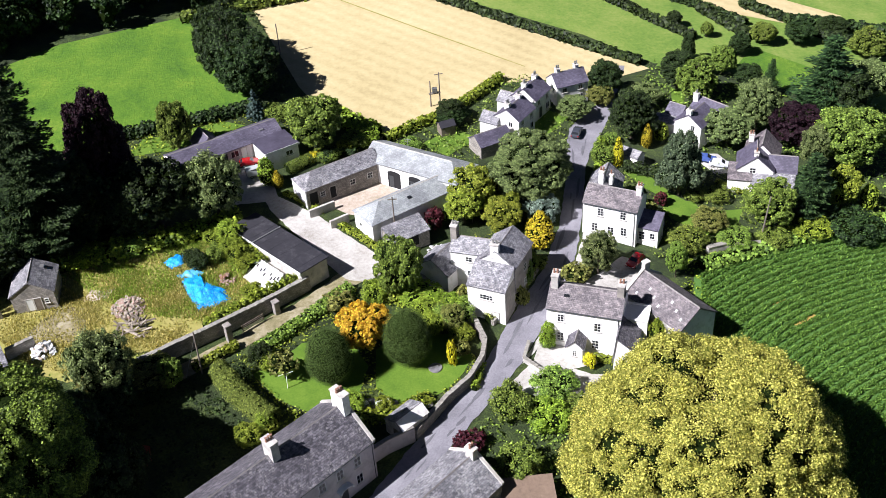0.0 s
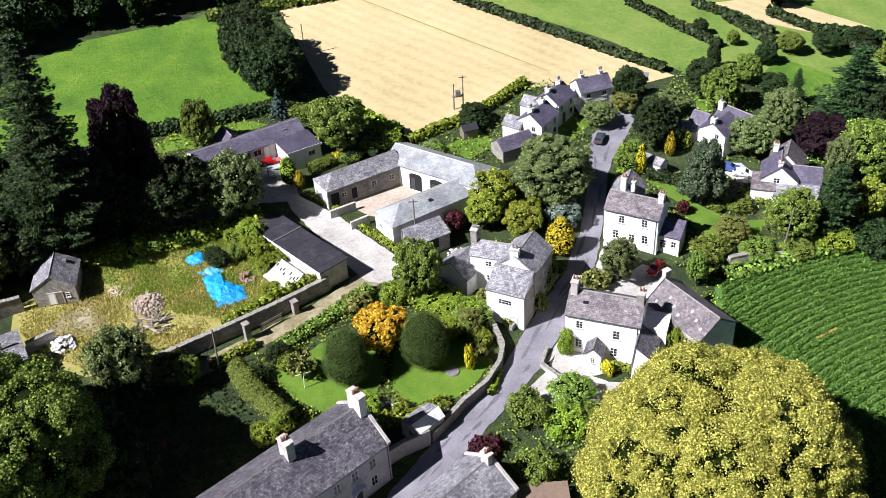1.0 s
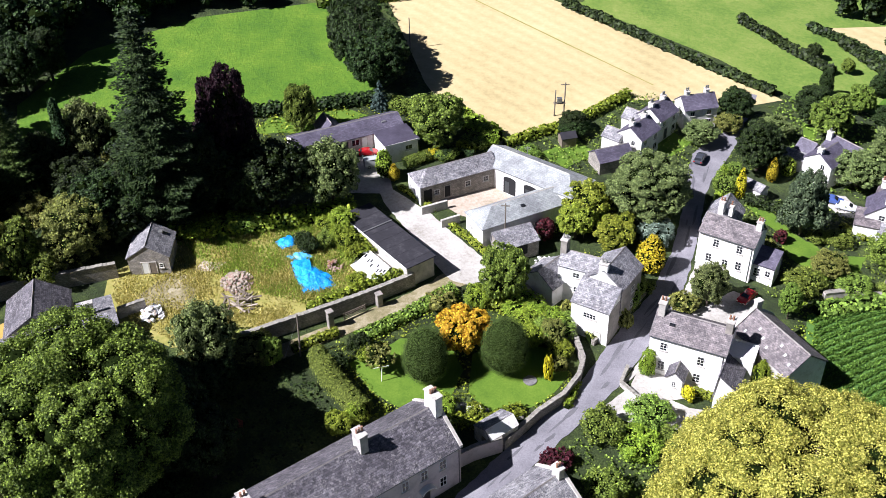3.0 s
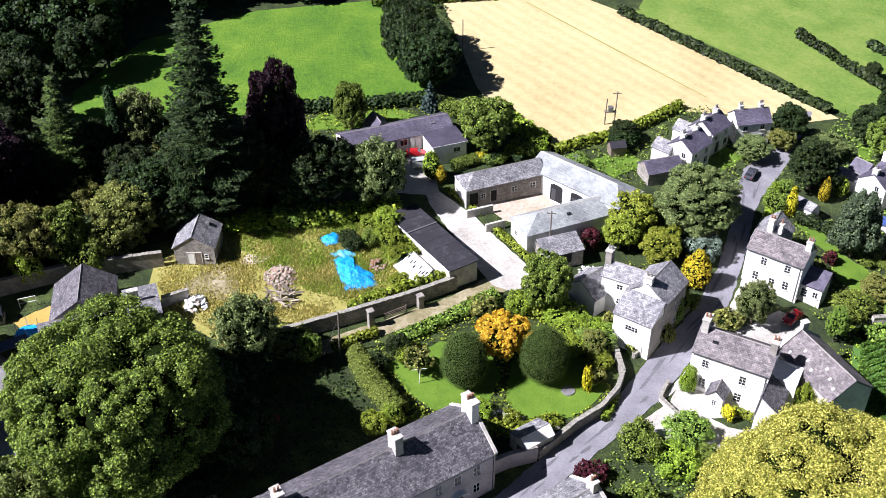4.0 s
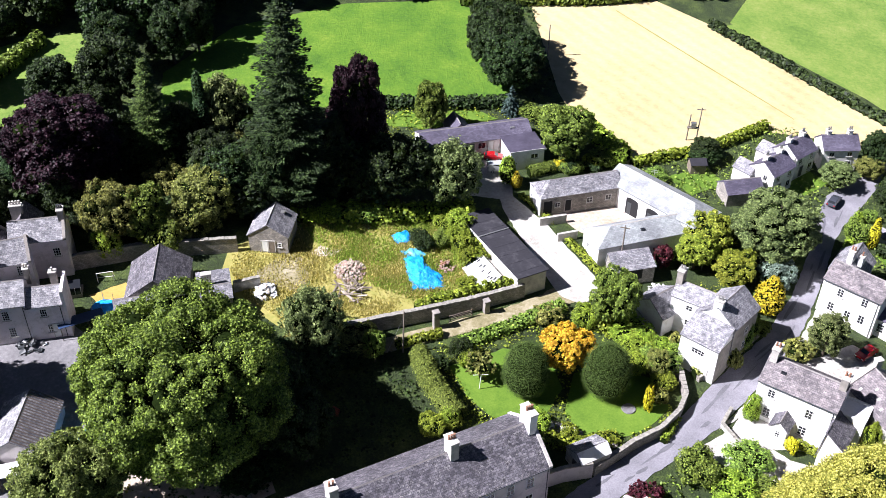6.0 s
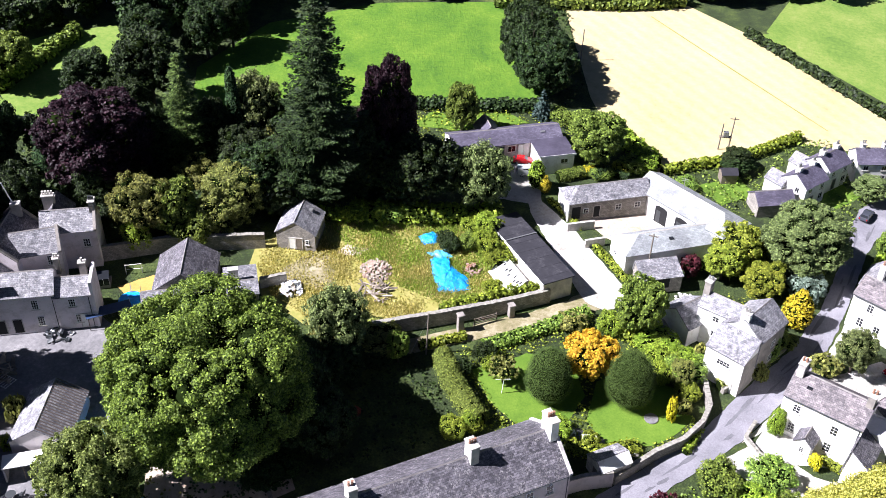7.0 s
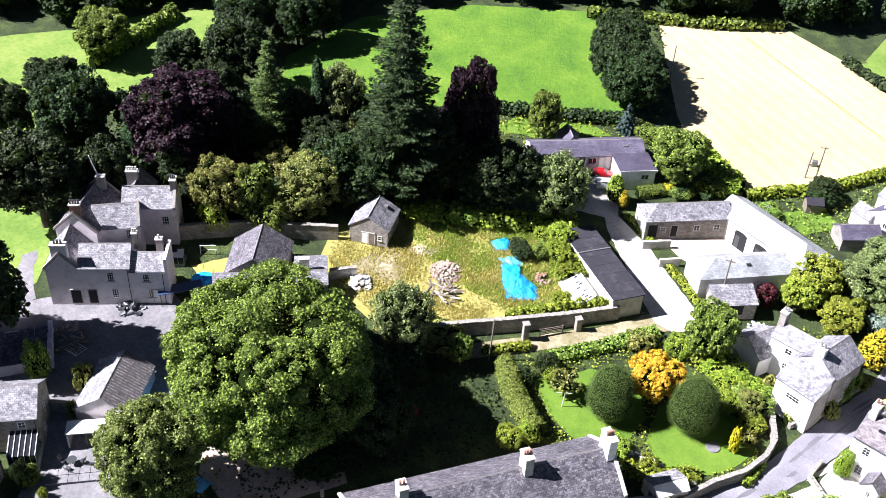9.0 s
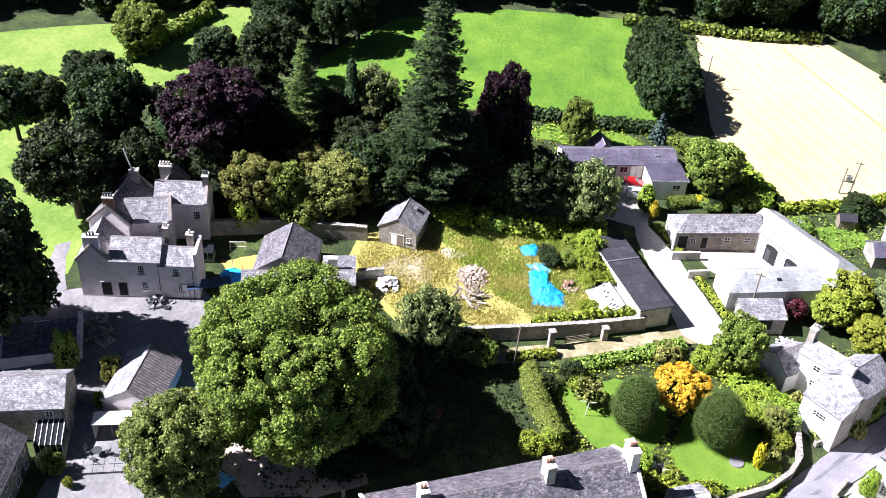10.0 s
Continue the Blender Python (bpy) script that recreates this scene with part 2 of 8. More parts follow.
LEAF_OLIVE = leaves("olive_leaves", (0.075, 0.085, 0.02), (0.24, 0.25, 0.06))

COPING = plain("mossy_coping", (0.34, 0.32, 0.28), 0.95, 0, 0.5)

CANVAS_BLUE = plain("dark_blue_sheet", (0.02, 0.05, 0.13), 0.6, 0, 0.3)


def rowed(name, stops, direction, spacing, warp, scale, relief, share=0.05):
    """Field crops: rows along a direction, broken by growth."""
    m, t, b = material(name, 0.95)
    g = t.nodes.new("ShaderNodeNewGeometry")
    mp = t.nodes.new("ShaderNodeMapping")
    mp.inputs["Rotation"].default_value = (0, 0, radians(direction))
    t.links.new(g.outputs["Position"], mp.inputs["Vector"])
    wv = node(t, "ShaderNodeTexWave", Scale=0.314 / spacing, Distortion=warp, Detail=3.0)
    wv.inputs["Detail Scale"].default_value = 0.6
    t.links.new(mp.outputs[0], wv.inputs["Vector"])
    grain = noise_at(t, scale, 6, rough=0.75)
    broad = noise_at(t, 0.05, 4)
    f1 = t.nodes.new("ShaderNodeMath")
    f1.operation = "MULTIPLY_ADD"
    t.links.new(wv.outputs["Fac"], f1.inputs[0])
    f1.inputs[1].default_value = share
    f2 = t.nodes.new("ShaderNodeMath")
    f2.operation = "MULTIPLY_ADD"
    t.links.new(grain, f2.inputs[0])
    f2.inputs[1].default_value = 0.5
    t.links.new(f2.outputs[0], f1.inputs[2])
    f3 = t.nodes.new("ShaderNodeMath")
    f3.operation = "MULTIPLY"
    t.links.new(broad, f3.inputs[0])
    f3.inputs[1].default_value = 0.4
    t.links.new(f3.outputs[0], f2.inputs[2])
    t.links.new(ramp(t, f1.outputs[0], stops), b.inputs["Base Color"])
    bump(t, b, f1.outputs[0], relief, 0.3)
    return m


WHEATMAT = rowed("ripe_cereal", [(0.25, (0.32, 0.25, 0.115)), (0.42, (0.44, 0.36, 0.18)), (0.55, (0.52, 0.425, 0.225)), (0.75, (0.63, 0.52, 0.3))], -51, 3.2, 2.5, 0.9, 0.3, 0.075)
CORNMAT = rowed("maize_leaves", [(0.3, (0.045, 0.11, 0.015)), (0.5, (0.075, 0.17, 0.028)), (0.72, (0.12, 0.22, 0.045))], 70, 1.3, 6.0, 1.4, 0.6)


# ---- ground and helpers of shape ----
def ground(x, y):
    """Height of the land: a broad slope that flattens out far away."""
    u, v = x / 96.0, (y - 114.0) / 96.0
    r = math.hypot(u, v)
    if r > 1.6:
        s = (1.6 + 0.9 * math.tanh((r - 1.6) / 2.5)) / r
        u, v = u * s, v * s
    return 2.194 - 6.5 * u + 6.649 * v - 0.781 * u * u - 2.013 * u * v - 1.215 * v * v


def link(name, bm, mat, parent=None, label=""):
    me = bpy.data.meshes.new(name)
    bm.to_mesh(me)
    bm.free()
    for one in (mat if isinstance(mat, (list, tuple)) else [mat]):
        me.materials.append(one)
    ob = new(name, me)
    ob.parent = parent
    if label:
        tagged(ob, label)
    return ob


part = link


def thing(name, x, y, yaw, label, category, group="", z=None, kind=""):
    ob = new(name)
    ob.matrix_world = pose(x, y, ground(x, y) if z is None else z, 0, 0, yaw)
    return tagged(ob, label, category, group, kind)


def add_box(bm, x0, x1, y0, y1, z0, z1, turn=None):
    vs = [bm.verts.new(Vector(p) if turn is None else turn @ Vector(p)) for p in ((x0, y0, z0), (x1, y0, z0), (x1, y1, z0), (x0, y1, z0), (x0, y0, z1), (x1, y0, z1), (x1, y1, z1), (x0, y1, z1))]
    for f in ((0, 3, 2, 1), (4, 5, 6, 7), (0, 1, 5, 4), (1, 2, 6, 5), (2, 3, 7, 6), (3, 0, 4, 7)):
        bm.faces.new([vs[i] for i in f])
    return vs


def box(x0, x1, y0, y1, z0, z1, edge=0.0):
    bm = bmesh.new()
    add_box(bm, x0, x1, y0, y1, z0, z1)
    if edge:
        bmesh.ops.bevel(bm, geom=bm.edges[:], offset=edge, segments=2, affect="EDGES")
    return bm


def add_cyl(bm, a, b, r0, r1, n=8):
    a, b = Vector(a), Vector(b)
    q = (b - a).to_track_quat("Z", "Y")
    rings = []
    for c, r in ((a, r0), (b, r1)):
        rings.append([bm.verts.new(c + q @ Vector((r * math.cos(i * math.tau / n), r * math.sin(i * math.tau / n), 0))) for i in range(n)])
    for i in range(n):
        bm.faces.new([rings[0][i], rings[0][(i + 1) % n], rings[1][(i + 1) % n], rings[1][i]])
    bm.faces.new(rings[0][::-1])
    bm.faces.new(rings[1])


def box_uv(bm):
    """Lay a metre grid on each face: u along its level direction, v up its slope."""
    uv = bm.loops.layers.uv.verify()
    bm.normal_update()
    for f in bm.faces:
        n = f.normal
        side = Vector((-n.y, n.x, 0))
        side = side.normalized() if side.length > 0.05 else Vector((1, 0, 0))
        up = n.cross(side)
        for l in f.loops:
            l[uv].uv = (l.vert.co.dot(side), l.vert.co.dot(up))


def slab(bm, pts, thick):
    """A flat plate: the polygon pts (counter-clockwise from above) and its underside."""
    pts = [Vector(p) for p in pts]
    n = (pts[1] - pts[0]).cross(pts[2] - pts[0]).normalized()
    top = [bm.verts.new(p) for p in pts]
    low = [bm.verts.new(p - n * thick) for p in pts]
    bm.faces.new(top)
    bm.faces.new(low[::-1])
    k = len(pts)
    for i in range(k):
        bm.faces.new([top[i], low[i], low[(i + 1) % k], top[(i + 1) % k]])


def patch(name, outline, mat, lift, label, category="ground", step=8.0, edge=0.0):
    """A piece of ground cover that follows the land."""
    bm = bmesh.new()
    pts = outline
    if edge:
        pts = []
        for i, (x, y) in enumerate(outline):
            x1, y1 = outline[(i + 1) % len(outline)]
            n = max(1, int(math.hypot(x1 - x, y1 - y) / (edge * 3)))
            for j in range(n):
                s = j / n
                px, py = x + (x1 - x) * s, y + (y1 - y) * s
                pts.append((px + edge * noise.noise((px * 0.7, py * 0.7, 3.0)), py + edge * noise.noise((px * 0.7, py * 0.7, 9.0))))
    bm.faces.new([bm.verts.new((x, y, 0)) for x, y in pts])
    bmesh.ops.triangulate(bm, faces=bm.faces[:])
    for _ in range(5):
        long = [e for e in bm.edges if e.calc_length() > step]
        if not long:
            break
        bmesh.ops.subdivide_edges(bm, edges=long, cuts=1)
        bmesh.ops.triangulate(bm, faces=bm.faces[:])
    bm.normal_update()
    if sum(f.normal.z for f in bm.faces) < 0:
        bmesh.ops.reverse_faces(bm, faces=bm.faces[:])
    for v in bm.verts:
        v.co.z = ground(v.co.x, v.co.y) + lift
    return tagged(link(name, bm, mat), label, category, kind="structure")


def ribbon(left, right):
    return left + right[::-1]


# ---- buildings ----
def wall_shell(L, W, eave, ridge, hip=(0, 0), base=1.2, ridge_at=0.5):
    """Walls with gables where the roof has no hip. The ridge runs along x."""
    bm = bmesh.new()
    yr = -W / 2 + W * ridge_at
    for sx, h in ((-1, hip[0]), (1, hip[1])):
        x = sx * L / 2
        pts = [(x, -W / 2, -base), (x, W / 2, -base), (x, W / 2, eave)]
        if not h:
            pts.append((x, yr, ridge))
        pts.append((x, -W / 2, eave))
        f = bm.faces.new([bm.verts.new(p) for p in (pts if sx > 0 else pts[::-1])])
    for sy in (-1, 1):
        y = sy * W / 2
        pts = [(-L / 2, y, -base), (L / 2, y, -base), (L / 2, y, eave), (-L / 2, y, eave)]
        bm.faces.new([bm.verts.new(p) for p in (pts if sy < 0 else pts[::-1])])
    bmesh.ops.remove_doubles(bm, verts=bm.verts[:], dist=0.001)
    box_uv(bm)
    return bm


def roof_shell(L, W, eave, ridge, hip=(0, 0), over=0.25, thick=0.14, ridge_at=0.5, end=0.12):
    """Two or four slopes of slate, with eaves that stand out."""
    bm = bmesh.new()
    yr = -W / 2 + W * ridge_at
    lift = 0.12
    x0, x1 = -L / 2 - (over if hip[0] else end), L / 2 + (over if hip[1] else end)
    front, rear = -W / 2, W / 2
    pf = (ridge - eave) / (yr - front)
    pb = (ridge - eave) / (rear - yr)
    zf, zb = eave - pf * over + lift, eave - pb * over + lift
    zr = ridge + lift
    r0, r1 = -L / 2 + hip[0] - (0 if hip[0] else end), L / 2 - hip[1] + (0 if hip[1] else end)
    slab(bm, [(x0, front - over, zf), (x1, front - over, zf), (r1, yr, zr), (r0, yr, zr)], thick)
    slab(bm, [(x1, rear + over, zb), (x0, rear + over, zb), (r0, yr, zr), (r1, yr, zr)], thick)
    if hip[0]:
        slab(bm, [(x0, rear + over, zb), (x0, front - over, zf), (r0, yr, zr)], thick)
    if hip[1]:
        slab(bm, [(x1, front - over, zf), (x1, rear + over, zb), (r1, yr, zr)], thick)
    box_uv(bm)
    return bm


def ridge_tiles(x0, x1, y, z):
    bm = bmesh.new()
    n = 1
    for i in range(n):
        a, b = x0 + (x1 - x0) * i / n, x0 + (x1 - x0) * (i + 1) / n - 0.02
        vs = [bm.verts.new(p) for p in ((a, y - 0.11, z - 0.08), (a, y, z + 0.05), (a, y + 0.11, z - 0.08), (b, y - 0.11, z - 0.08), (b, y, z + 0.05), (b, y + 0.11, z - 0.08))]
        for f in ((0, 3, 4, 1), (1, 4, 5, 2), (0, 1, 2), (3, 5, 4), (0, 2, 5, 3)):
            bm.faces.new([vs[k] for k in f])
    return bm




def on_wall(L, W, side, along, z):
    """The pose on a wall's face: x runs along it, y into it."""
    if side in ("front", "back"):
        s = -1 if side == "front" else 1
        m = pose(along if side == "front" else -along, s * W / 2, z, 0, 0, 0 if side == "front" else 180)
        return m
    s = 1 if side == "right" else -1
    return pose(s * L / 2, along if side == "right" else -along, z, 0, 0, 90 if side == "right" else -90)


def window(parent, m, w, h, cols=2, rows=3, frame_mat=None, surround=True):
    """A sash: frame with glazing bars, a dark pane behind them and a stone sill."""
    frame_mat = frame_mat or PAINT_WHITE
    if parent.parent:
        m, parent = parent.matrix_basis @ m, parent.parent
    bm = bmesh.new()
    d = 0.08
    for x0, x1, z0, z1 in ((-w / 2, -w / 2 + d, 0, h), (w / 2 - d, w / 2, 0, h), (-w / 2 + d, w / 2 - d, 0, d), (-w / 2 + d, w / 2 - d, h - d, h)):
        add_box(bm, x0, x1, -0.06, 0.05, z0, z1)
    f = part("window", bm, frame_mat, parent)
    f.matrix_local = m
    for i in range(1, cols):
        x = -w / 2 + w * i / cols
        part("glazing_bar", box(x - 0.025, x + 0.025, -0.05, 0.02, d, h - d), frame_mat, f)
    for i in range(1, rows):
        z = h * i / rows
        part("glazing_bar", box(-w / 2 + d, w / 2 - d, -0.045, 0.015, z - 0.025, z + 0.025), frame_mat, f)
    part("pane", box(-w / 2 + d, w / 2 - d, -0.03, -0.005, d, h - d), GLASS_DARK, f)
    part("sill", box(-w / 2 - 0.1, w / 2 + 0.1, -0.14, -0.0, -0.1, -0.003), STONE_PALE if surround else frame_mat, f)
    return f


def door(parent, m, w, h, mat, frame_mat=None):
    if parent.parent:
        m, parent = parent.matrix_basis @ m, parent.parent
    f = part("door", box(-w / 2, w / 2, -0.05, 0.02, 0, h), mat, parent)
    f.matrix_local = m
    bm = bmesh.new()
    add_box(bm, -w / 2 - 0.1, -w / 2, -0.08, 0.02, 0, h + 0.1)
    add_box(bm, w / 2, w / 2 + 0.1, -0.08, 0.02, 0, h + 0.1)
    add_box(bm, -w / 2, w / 2, -0.08, 0.02, h, h + 0.1)
    part("door_frame", bm, frame_mat or STONE_PALE, f)
    return f


def chimney(parent, x, y, z0, z1, w=1.1, d=0.7, mat=None, pots=2, pot_mat=None):
    c = part("chimney", box(x - w / 2, x + w / 2, y - d / 2, y + d / 2, z0, z1 - 0.18, 0.02), mat or STONE_PALE, parent)
    part("cap", box(x - w / 2 - 0.09, x + w / 2 + 0.09, y - d / 2 - 0.09, y + d / 2 + 0.09, z1 - 0.178, z1, 0.03), STONE_PALE, c)
    for i in range(pots):
        bm = bmesh.new()
        px = x + (i - (pots - 1) / 2) * min(0.42, w / max(pots, 1))
        add_cyl(bm, (px, y, z1 + 0.002), (px, y, z1 + 0.5), 0.15, 0.11, 10)
        add_cyl(bm, (px, y, z1 + 0.5), (px, y, z1 + 0.58), 0.15, 0.15, 10)
        part("chimney_pot", bm, pot_mat or TERRACOTTA, c)
    return c


def block(parent, x, y, yaw, L, W, eave, ridge, wall_mat, roof_mat, hip=(0, 0), over=0.25, ridge_at=0.5, base=1.2, tiles=True, dz=0.0, name="wall"):
    """One range of a building under one roof; its wall carries its roof and openings."""
    w = part(name, wall_shell(L, W, eave, ridge, hip, base, ridge_at), wall_mat, parent)
    w.matrix_local = pose(x, y, dz, 0, 0, yaw)
    r = part("roof", roof_shell(L, W, eave, ridge, hip, over, 0.14, ridge_at), roof_mat, w)
    if tiles and 0.05 < ridge_at < 0.95:
        part("ridge", ridge_tiles(-L / 2 + hip[0], L / 2 - hip[1], -W / 2 + W * ridge_at, ridge + 0.14), STONE_PALE if roof_mat is SLATE_PALE else SLATE_RIDGE, w)
    return w


SLATE_RIDGE = plain("ridge_stone", (0.27, 0.25, 0.24), 0.9, 0, 0.4)


# ---- plants ----
def leaf_mesh(name, lobes, count, size, mat, core=0.54, seed=1, sub=13, knob=0.4, scatter=0.3, proud=1.02):
    """A crown: small leaves on many knobs that sit on rounded lobes, over near-black cores that paint the shade in the
    gaps. lobes: (x, y, z, rx, ry, rz).
    """
    rng = np.random.default_rng(seed)
    lobes = np.array(lobes, float)
    if sub:
        # knobs spread evenly over each lobe; those buried in a neighbour are left out
        i = np.arange(sub) + 0.5
        zz = 1 - 2 * i / sub
        ring = np.sqrt(1 - zz * zz)
        turn = i * 2.399963
        even = np.stack([ring * np.cos(turn), ring * np.sin(turn), zz], 1)
        dirs = []
        for _ in range(len(lobes)):
            q = even + 0.35 / math.sqrt(sub) * rng.normal(size=(sub, 3)) * 2
            w = rng.uniform(0, math.tau)
            q = np.stack([q[:, 0] * math.cos(w) - q[:, 1] * math.sin(w), q[:, 0] * math.sin(w) + q[:, 1] * math.cos(w), q[:, 2]], 1)
            dirs.append(q / np.linalg.norm(q, axis=1)[:, None])
        d = np.concatenate(dirs)
        big = np.repeat(lobes, sub, 0)
        k = knob * rng.choice([0.55, 0.75, 1.0, 1.45], len(big))[:, None] * rng.uniform(0.8, 1.2, len(big))[:, None]
        places = np.hstack([big[:, :3] + d * big[:, 3:] * (proud - 0.7 * k), big[:, 3:] * k])
        buried = (((big[:, None, :3] + d[:, None] * big[:, None, 3:] - lobes[None, :, :3]) / lobes[None, :, 3:]) ** 2).sum(2)
        out = buried.min(1) > 0.72
        places, big = places[out], big[out]
    else:
        places, big = lobes, lobes
    area = places[:, 3] * places[:, 4] + places[:, 3] * places[:, 5] + places[:, 4] * places[:, 5]
    wanted = int(count * 1.35) if sub else count
    pick = rng.choice(len(places), size=wanted, p=area / area.sum())
    lb = places[pick]
    d = rng.normal(size=(wanted, 3))
    if sub:
        out = lb[:, :3] - big[pick][:, :3]
        out /= np.linalg.norm(out, axis=1)[:, None] + 1e-9
        d += out * 0.9
    d[:, 2] += 0.3
    d /= np.linalg.norm(d, axis=1)[:, None]
    depth = 1.0 - 0.45 * rng.random(wanted) ** 1.5 + 0.14 * rng.normal(size=wanted) if sub else 1.0 - 0.3 * rng.random(wanted) ** 1.5 + 0.06 * rng.normal(size=wanted)
    c = lb[:, :3] + d * lb[:, 3:] * depth[:, None]
    if sub:
        # loose leaves over the lobes themselves, patchy
        loose = rng.random(wanted) < scatter
        ll = lobes[rng.choice(len(lobes), size=wanted, p=lobes[:, 3] ** 2 / (lobes[:, 3] ** 2).sum())]
        e = rng.normal(size=(wanted, 3))
        e[:, 2] += 0.25
        e /= np.linalg.norm(e, axis=1)[:, None]
        wave = np.sin(e[:, 0] * 9 + ll[:, 0]) * np.sin(e[:, 1] * 9 + ll[:, 1]) * np.sin(e[:, 2] * 9 + ll[:, 2])
        spot = ll[:, :3] + e * ll[:, 3:] * (0.93 + 0.13 * wave + 0.06 * rng.normal(size=wanted))[:, None]
        c = np.where(loose[:, None], spot, c)
        d = np.where(loose[:, None], e, d)
    keep = c[:, 2] > 0.05
    if sub and wanted * len(lobes) < 2.6e7:
        keep &= (((c[:, None] - lobes[None, :, :3]) / lobes[None, :, 3:]) ** 2).sum(2).min(1) > 0.5
    c, d = c[keep], d[keep]
    n = len(c)
    nrm = d + 0.6 * rng.normal(size=(n, 3))
    nrm[:, 2] += 0.3
    nrm /= np.linalg.norm(nrm, axis=1)[:, None]
    a = np.cross(nrm, rng.normal(size=(n, 3)))
    a /= np.linalg.norm(a, axis=1)[:, None]
    b = np.cross(nrm, a)
    s = size * (0.55 + 0.9 * rng.random(n))[:, None]
    a, b = a * s, b * s
    bend = nrm * s * 0.25
    v = np.stack([c - a - 0.35 * b, c + 0.2 * a - b * 0.9, c + a + 0.3 * b, c - 0.15 * a + b], 1)
    v[:, 0] -= bend
    v[:, 2] -= bend
    verts = v.reshape(-1, 3)
    faces = (np.arange(n)[:, None] * 4 + np.arange(4)).tolist()
    me = bpy.data.meshes.new(name)
    bm = bmesh.new()
    # solid dark lobes behind the leaves, inner shade put into their colour
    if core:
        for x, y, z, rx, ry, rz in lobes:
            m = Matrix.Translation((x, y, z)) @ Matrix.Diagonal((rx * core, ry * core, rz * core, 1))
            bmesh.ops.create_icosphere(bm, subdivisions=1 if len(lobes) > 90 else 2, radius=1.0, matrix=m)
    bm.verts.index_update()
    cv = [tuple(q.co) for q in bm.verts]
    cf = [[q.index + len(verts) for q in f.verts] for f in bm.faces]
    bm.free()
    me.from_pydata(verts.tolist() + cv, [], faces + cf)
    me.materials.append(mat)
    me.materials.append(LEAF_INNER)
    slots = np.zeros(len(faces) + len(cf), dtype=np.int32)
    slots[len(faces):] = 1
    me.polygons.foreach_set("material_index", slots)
    return me


def crown_lobes(h, r, base, n, seed, dome=0.0, wide=0.42):
    """Lobes that fill a rounded crown between base and h."""
    rng = random.Random(seed)
    out = []
    mid, half = (base + h) / 2, (h - base) / 2
    for i in range(n):
        ang = i * 2.4 + rng.uniform(-0.4, 0.4)
        s = -0.75 + 1.6 * (i + 0.5) / n
        ring = math.sqrt(max(0.05, 1 - abs(s) ** 2.2)) * 0.62
        if dome:
            ring = 0.66 * (1 - dome * ((i + 0.5) / n) ** 1.4)
        rad = r * rng.uniform(wide * 0.8, wide * 1.25)
        x, y = math.cos(ang) * r * ring, math.sin(ang) * r * ring
        out.append((x, y, mid + s * half * 0.72, rad, rad, rad * rng.uniform(0.7, 0.95)))
    out.append((0, 0, mid, r * 0.6, r * 0.6, half * 0.75))
    return out


def trunk_mesh(h, r, limbs, seed, spread):
    rng = random.Random(seed)
    bm = bmesh.new()
    add_cyl(bm, (0, 0, -0.4), (0.1 * r, 0, h * 0.45), r * 1.15, r * 0.7, 10)
    add_cyl(bm, (0.1 * r, 0, h * 0.45), (0, 0.1, h * 0.85), r * 0.7, r * 0.25, 8)
    for i in range(limbs):
        a = i * 2.4 + rng.uniform(-0.3, 0.3)
        z = h * rng.uniform(0.3, 0.6)
        e = (math.cos(a) * spread, math.sin(a) * spread, z + h * rng.uniform(0.12, 0.3))
        add_cyl(bm, (0, 0, z), e, r * 0.4, r * 0.12, 6)
    return bm


TREES = {}


def plant(key, make, name, x, y, yaw=0.0, scale=1.0, label="", category="tree", group="", squash=1.0):
    """Plants one tree or shrub of a kind; alike plants share their meshes."""
    if key not in TREES:
        TREES[key] = make()
    trunk, crown = TREES[key]
    ob = new(name)
    ob.matrix_world = pose(x, y, ground(x, y), 0, 0, yaw) @ Matrix.Diagonal((scale, scale, scale * squash, 1))
    tagged(ob, label, category, group)
    if trunk:
        t = new("trunk", trunk)
        t.parent = ob
    c = new("crown", crown)
    c.parent = ob
    return ob


def mesh_of(bm, name, mat):
    me = bpy.data.meshes.new(name)
    bm.to_mesh(me)
    bm.free()
    me.materials.append(mat)
    return me


def broadleaf(h, r, mat, count, size, seed, base=None, lobes=14, wide=0.42, sub=13, knob=0.4, dome=0.0, scatter=0.3, proud=1.06, core=0.56):
    def make():
        t = mesh_of(trunk_mesh(h, max(0.12, h * 0.028), 6, seed, r * 0.55), "trunk", BARK)
        c = leaf_mesh("crown", crown_lobes(h, r, h * 0.18 if base is None else base, lobes, seed, dome, wide), count, size, mat, core, seed, sub, knob, scatter, proud)
        return t, c
    return make


def shrub(h, r, mat, count, size, seed, lobes=5, core=0.6):
    def make():
        rng = random.Random(seed)
        ls = [(math.cos(i * 2.4) * r * 0.45, math.sin(i * 2.4) * r * 0.45, h * rng.uniform(0.35, 0.6), r * rng.uniform(0.45, 0.62), r * rng.uniform(0.45, 0.62), h * rng.uniform(0.32, 0.45)) for i in range(lobes)]
        return None, leaf_mesh("crown", ls, count, size, mat, core, seed, 9, 0.42)
    return make


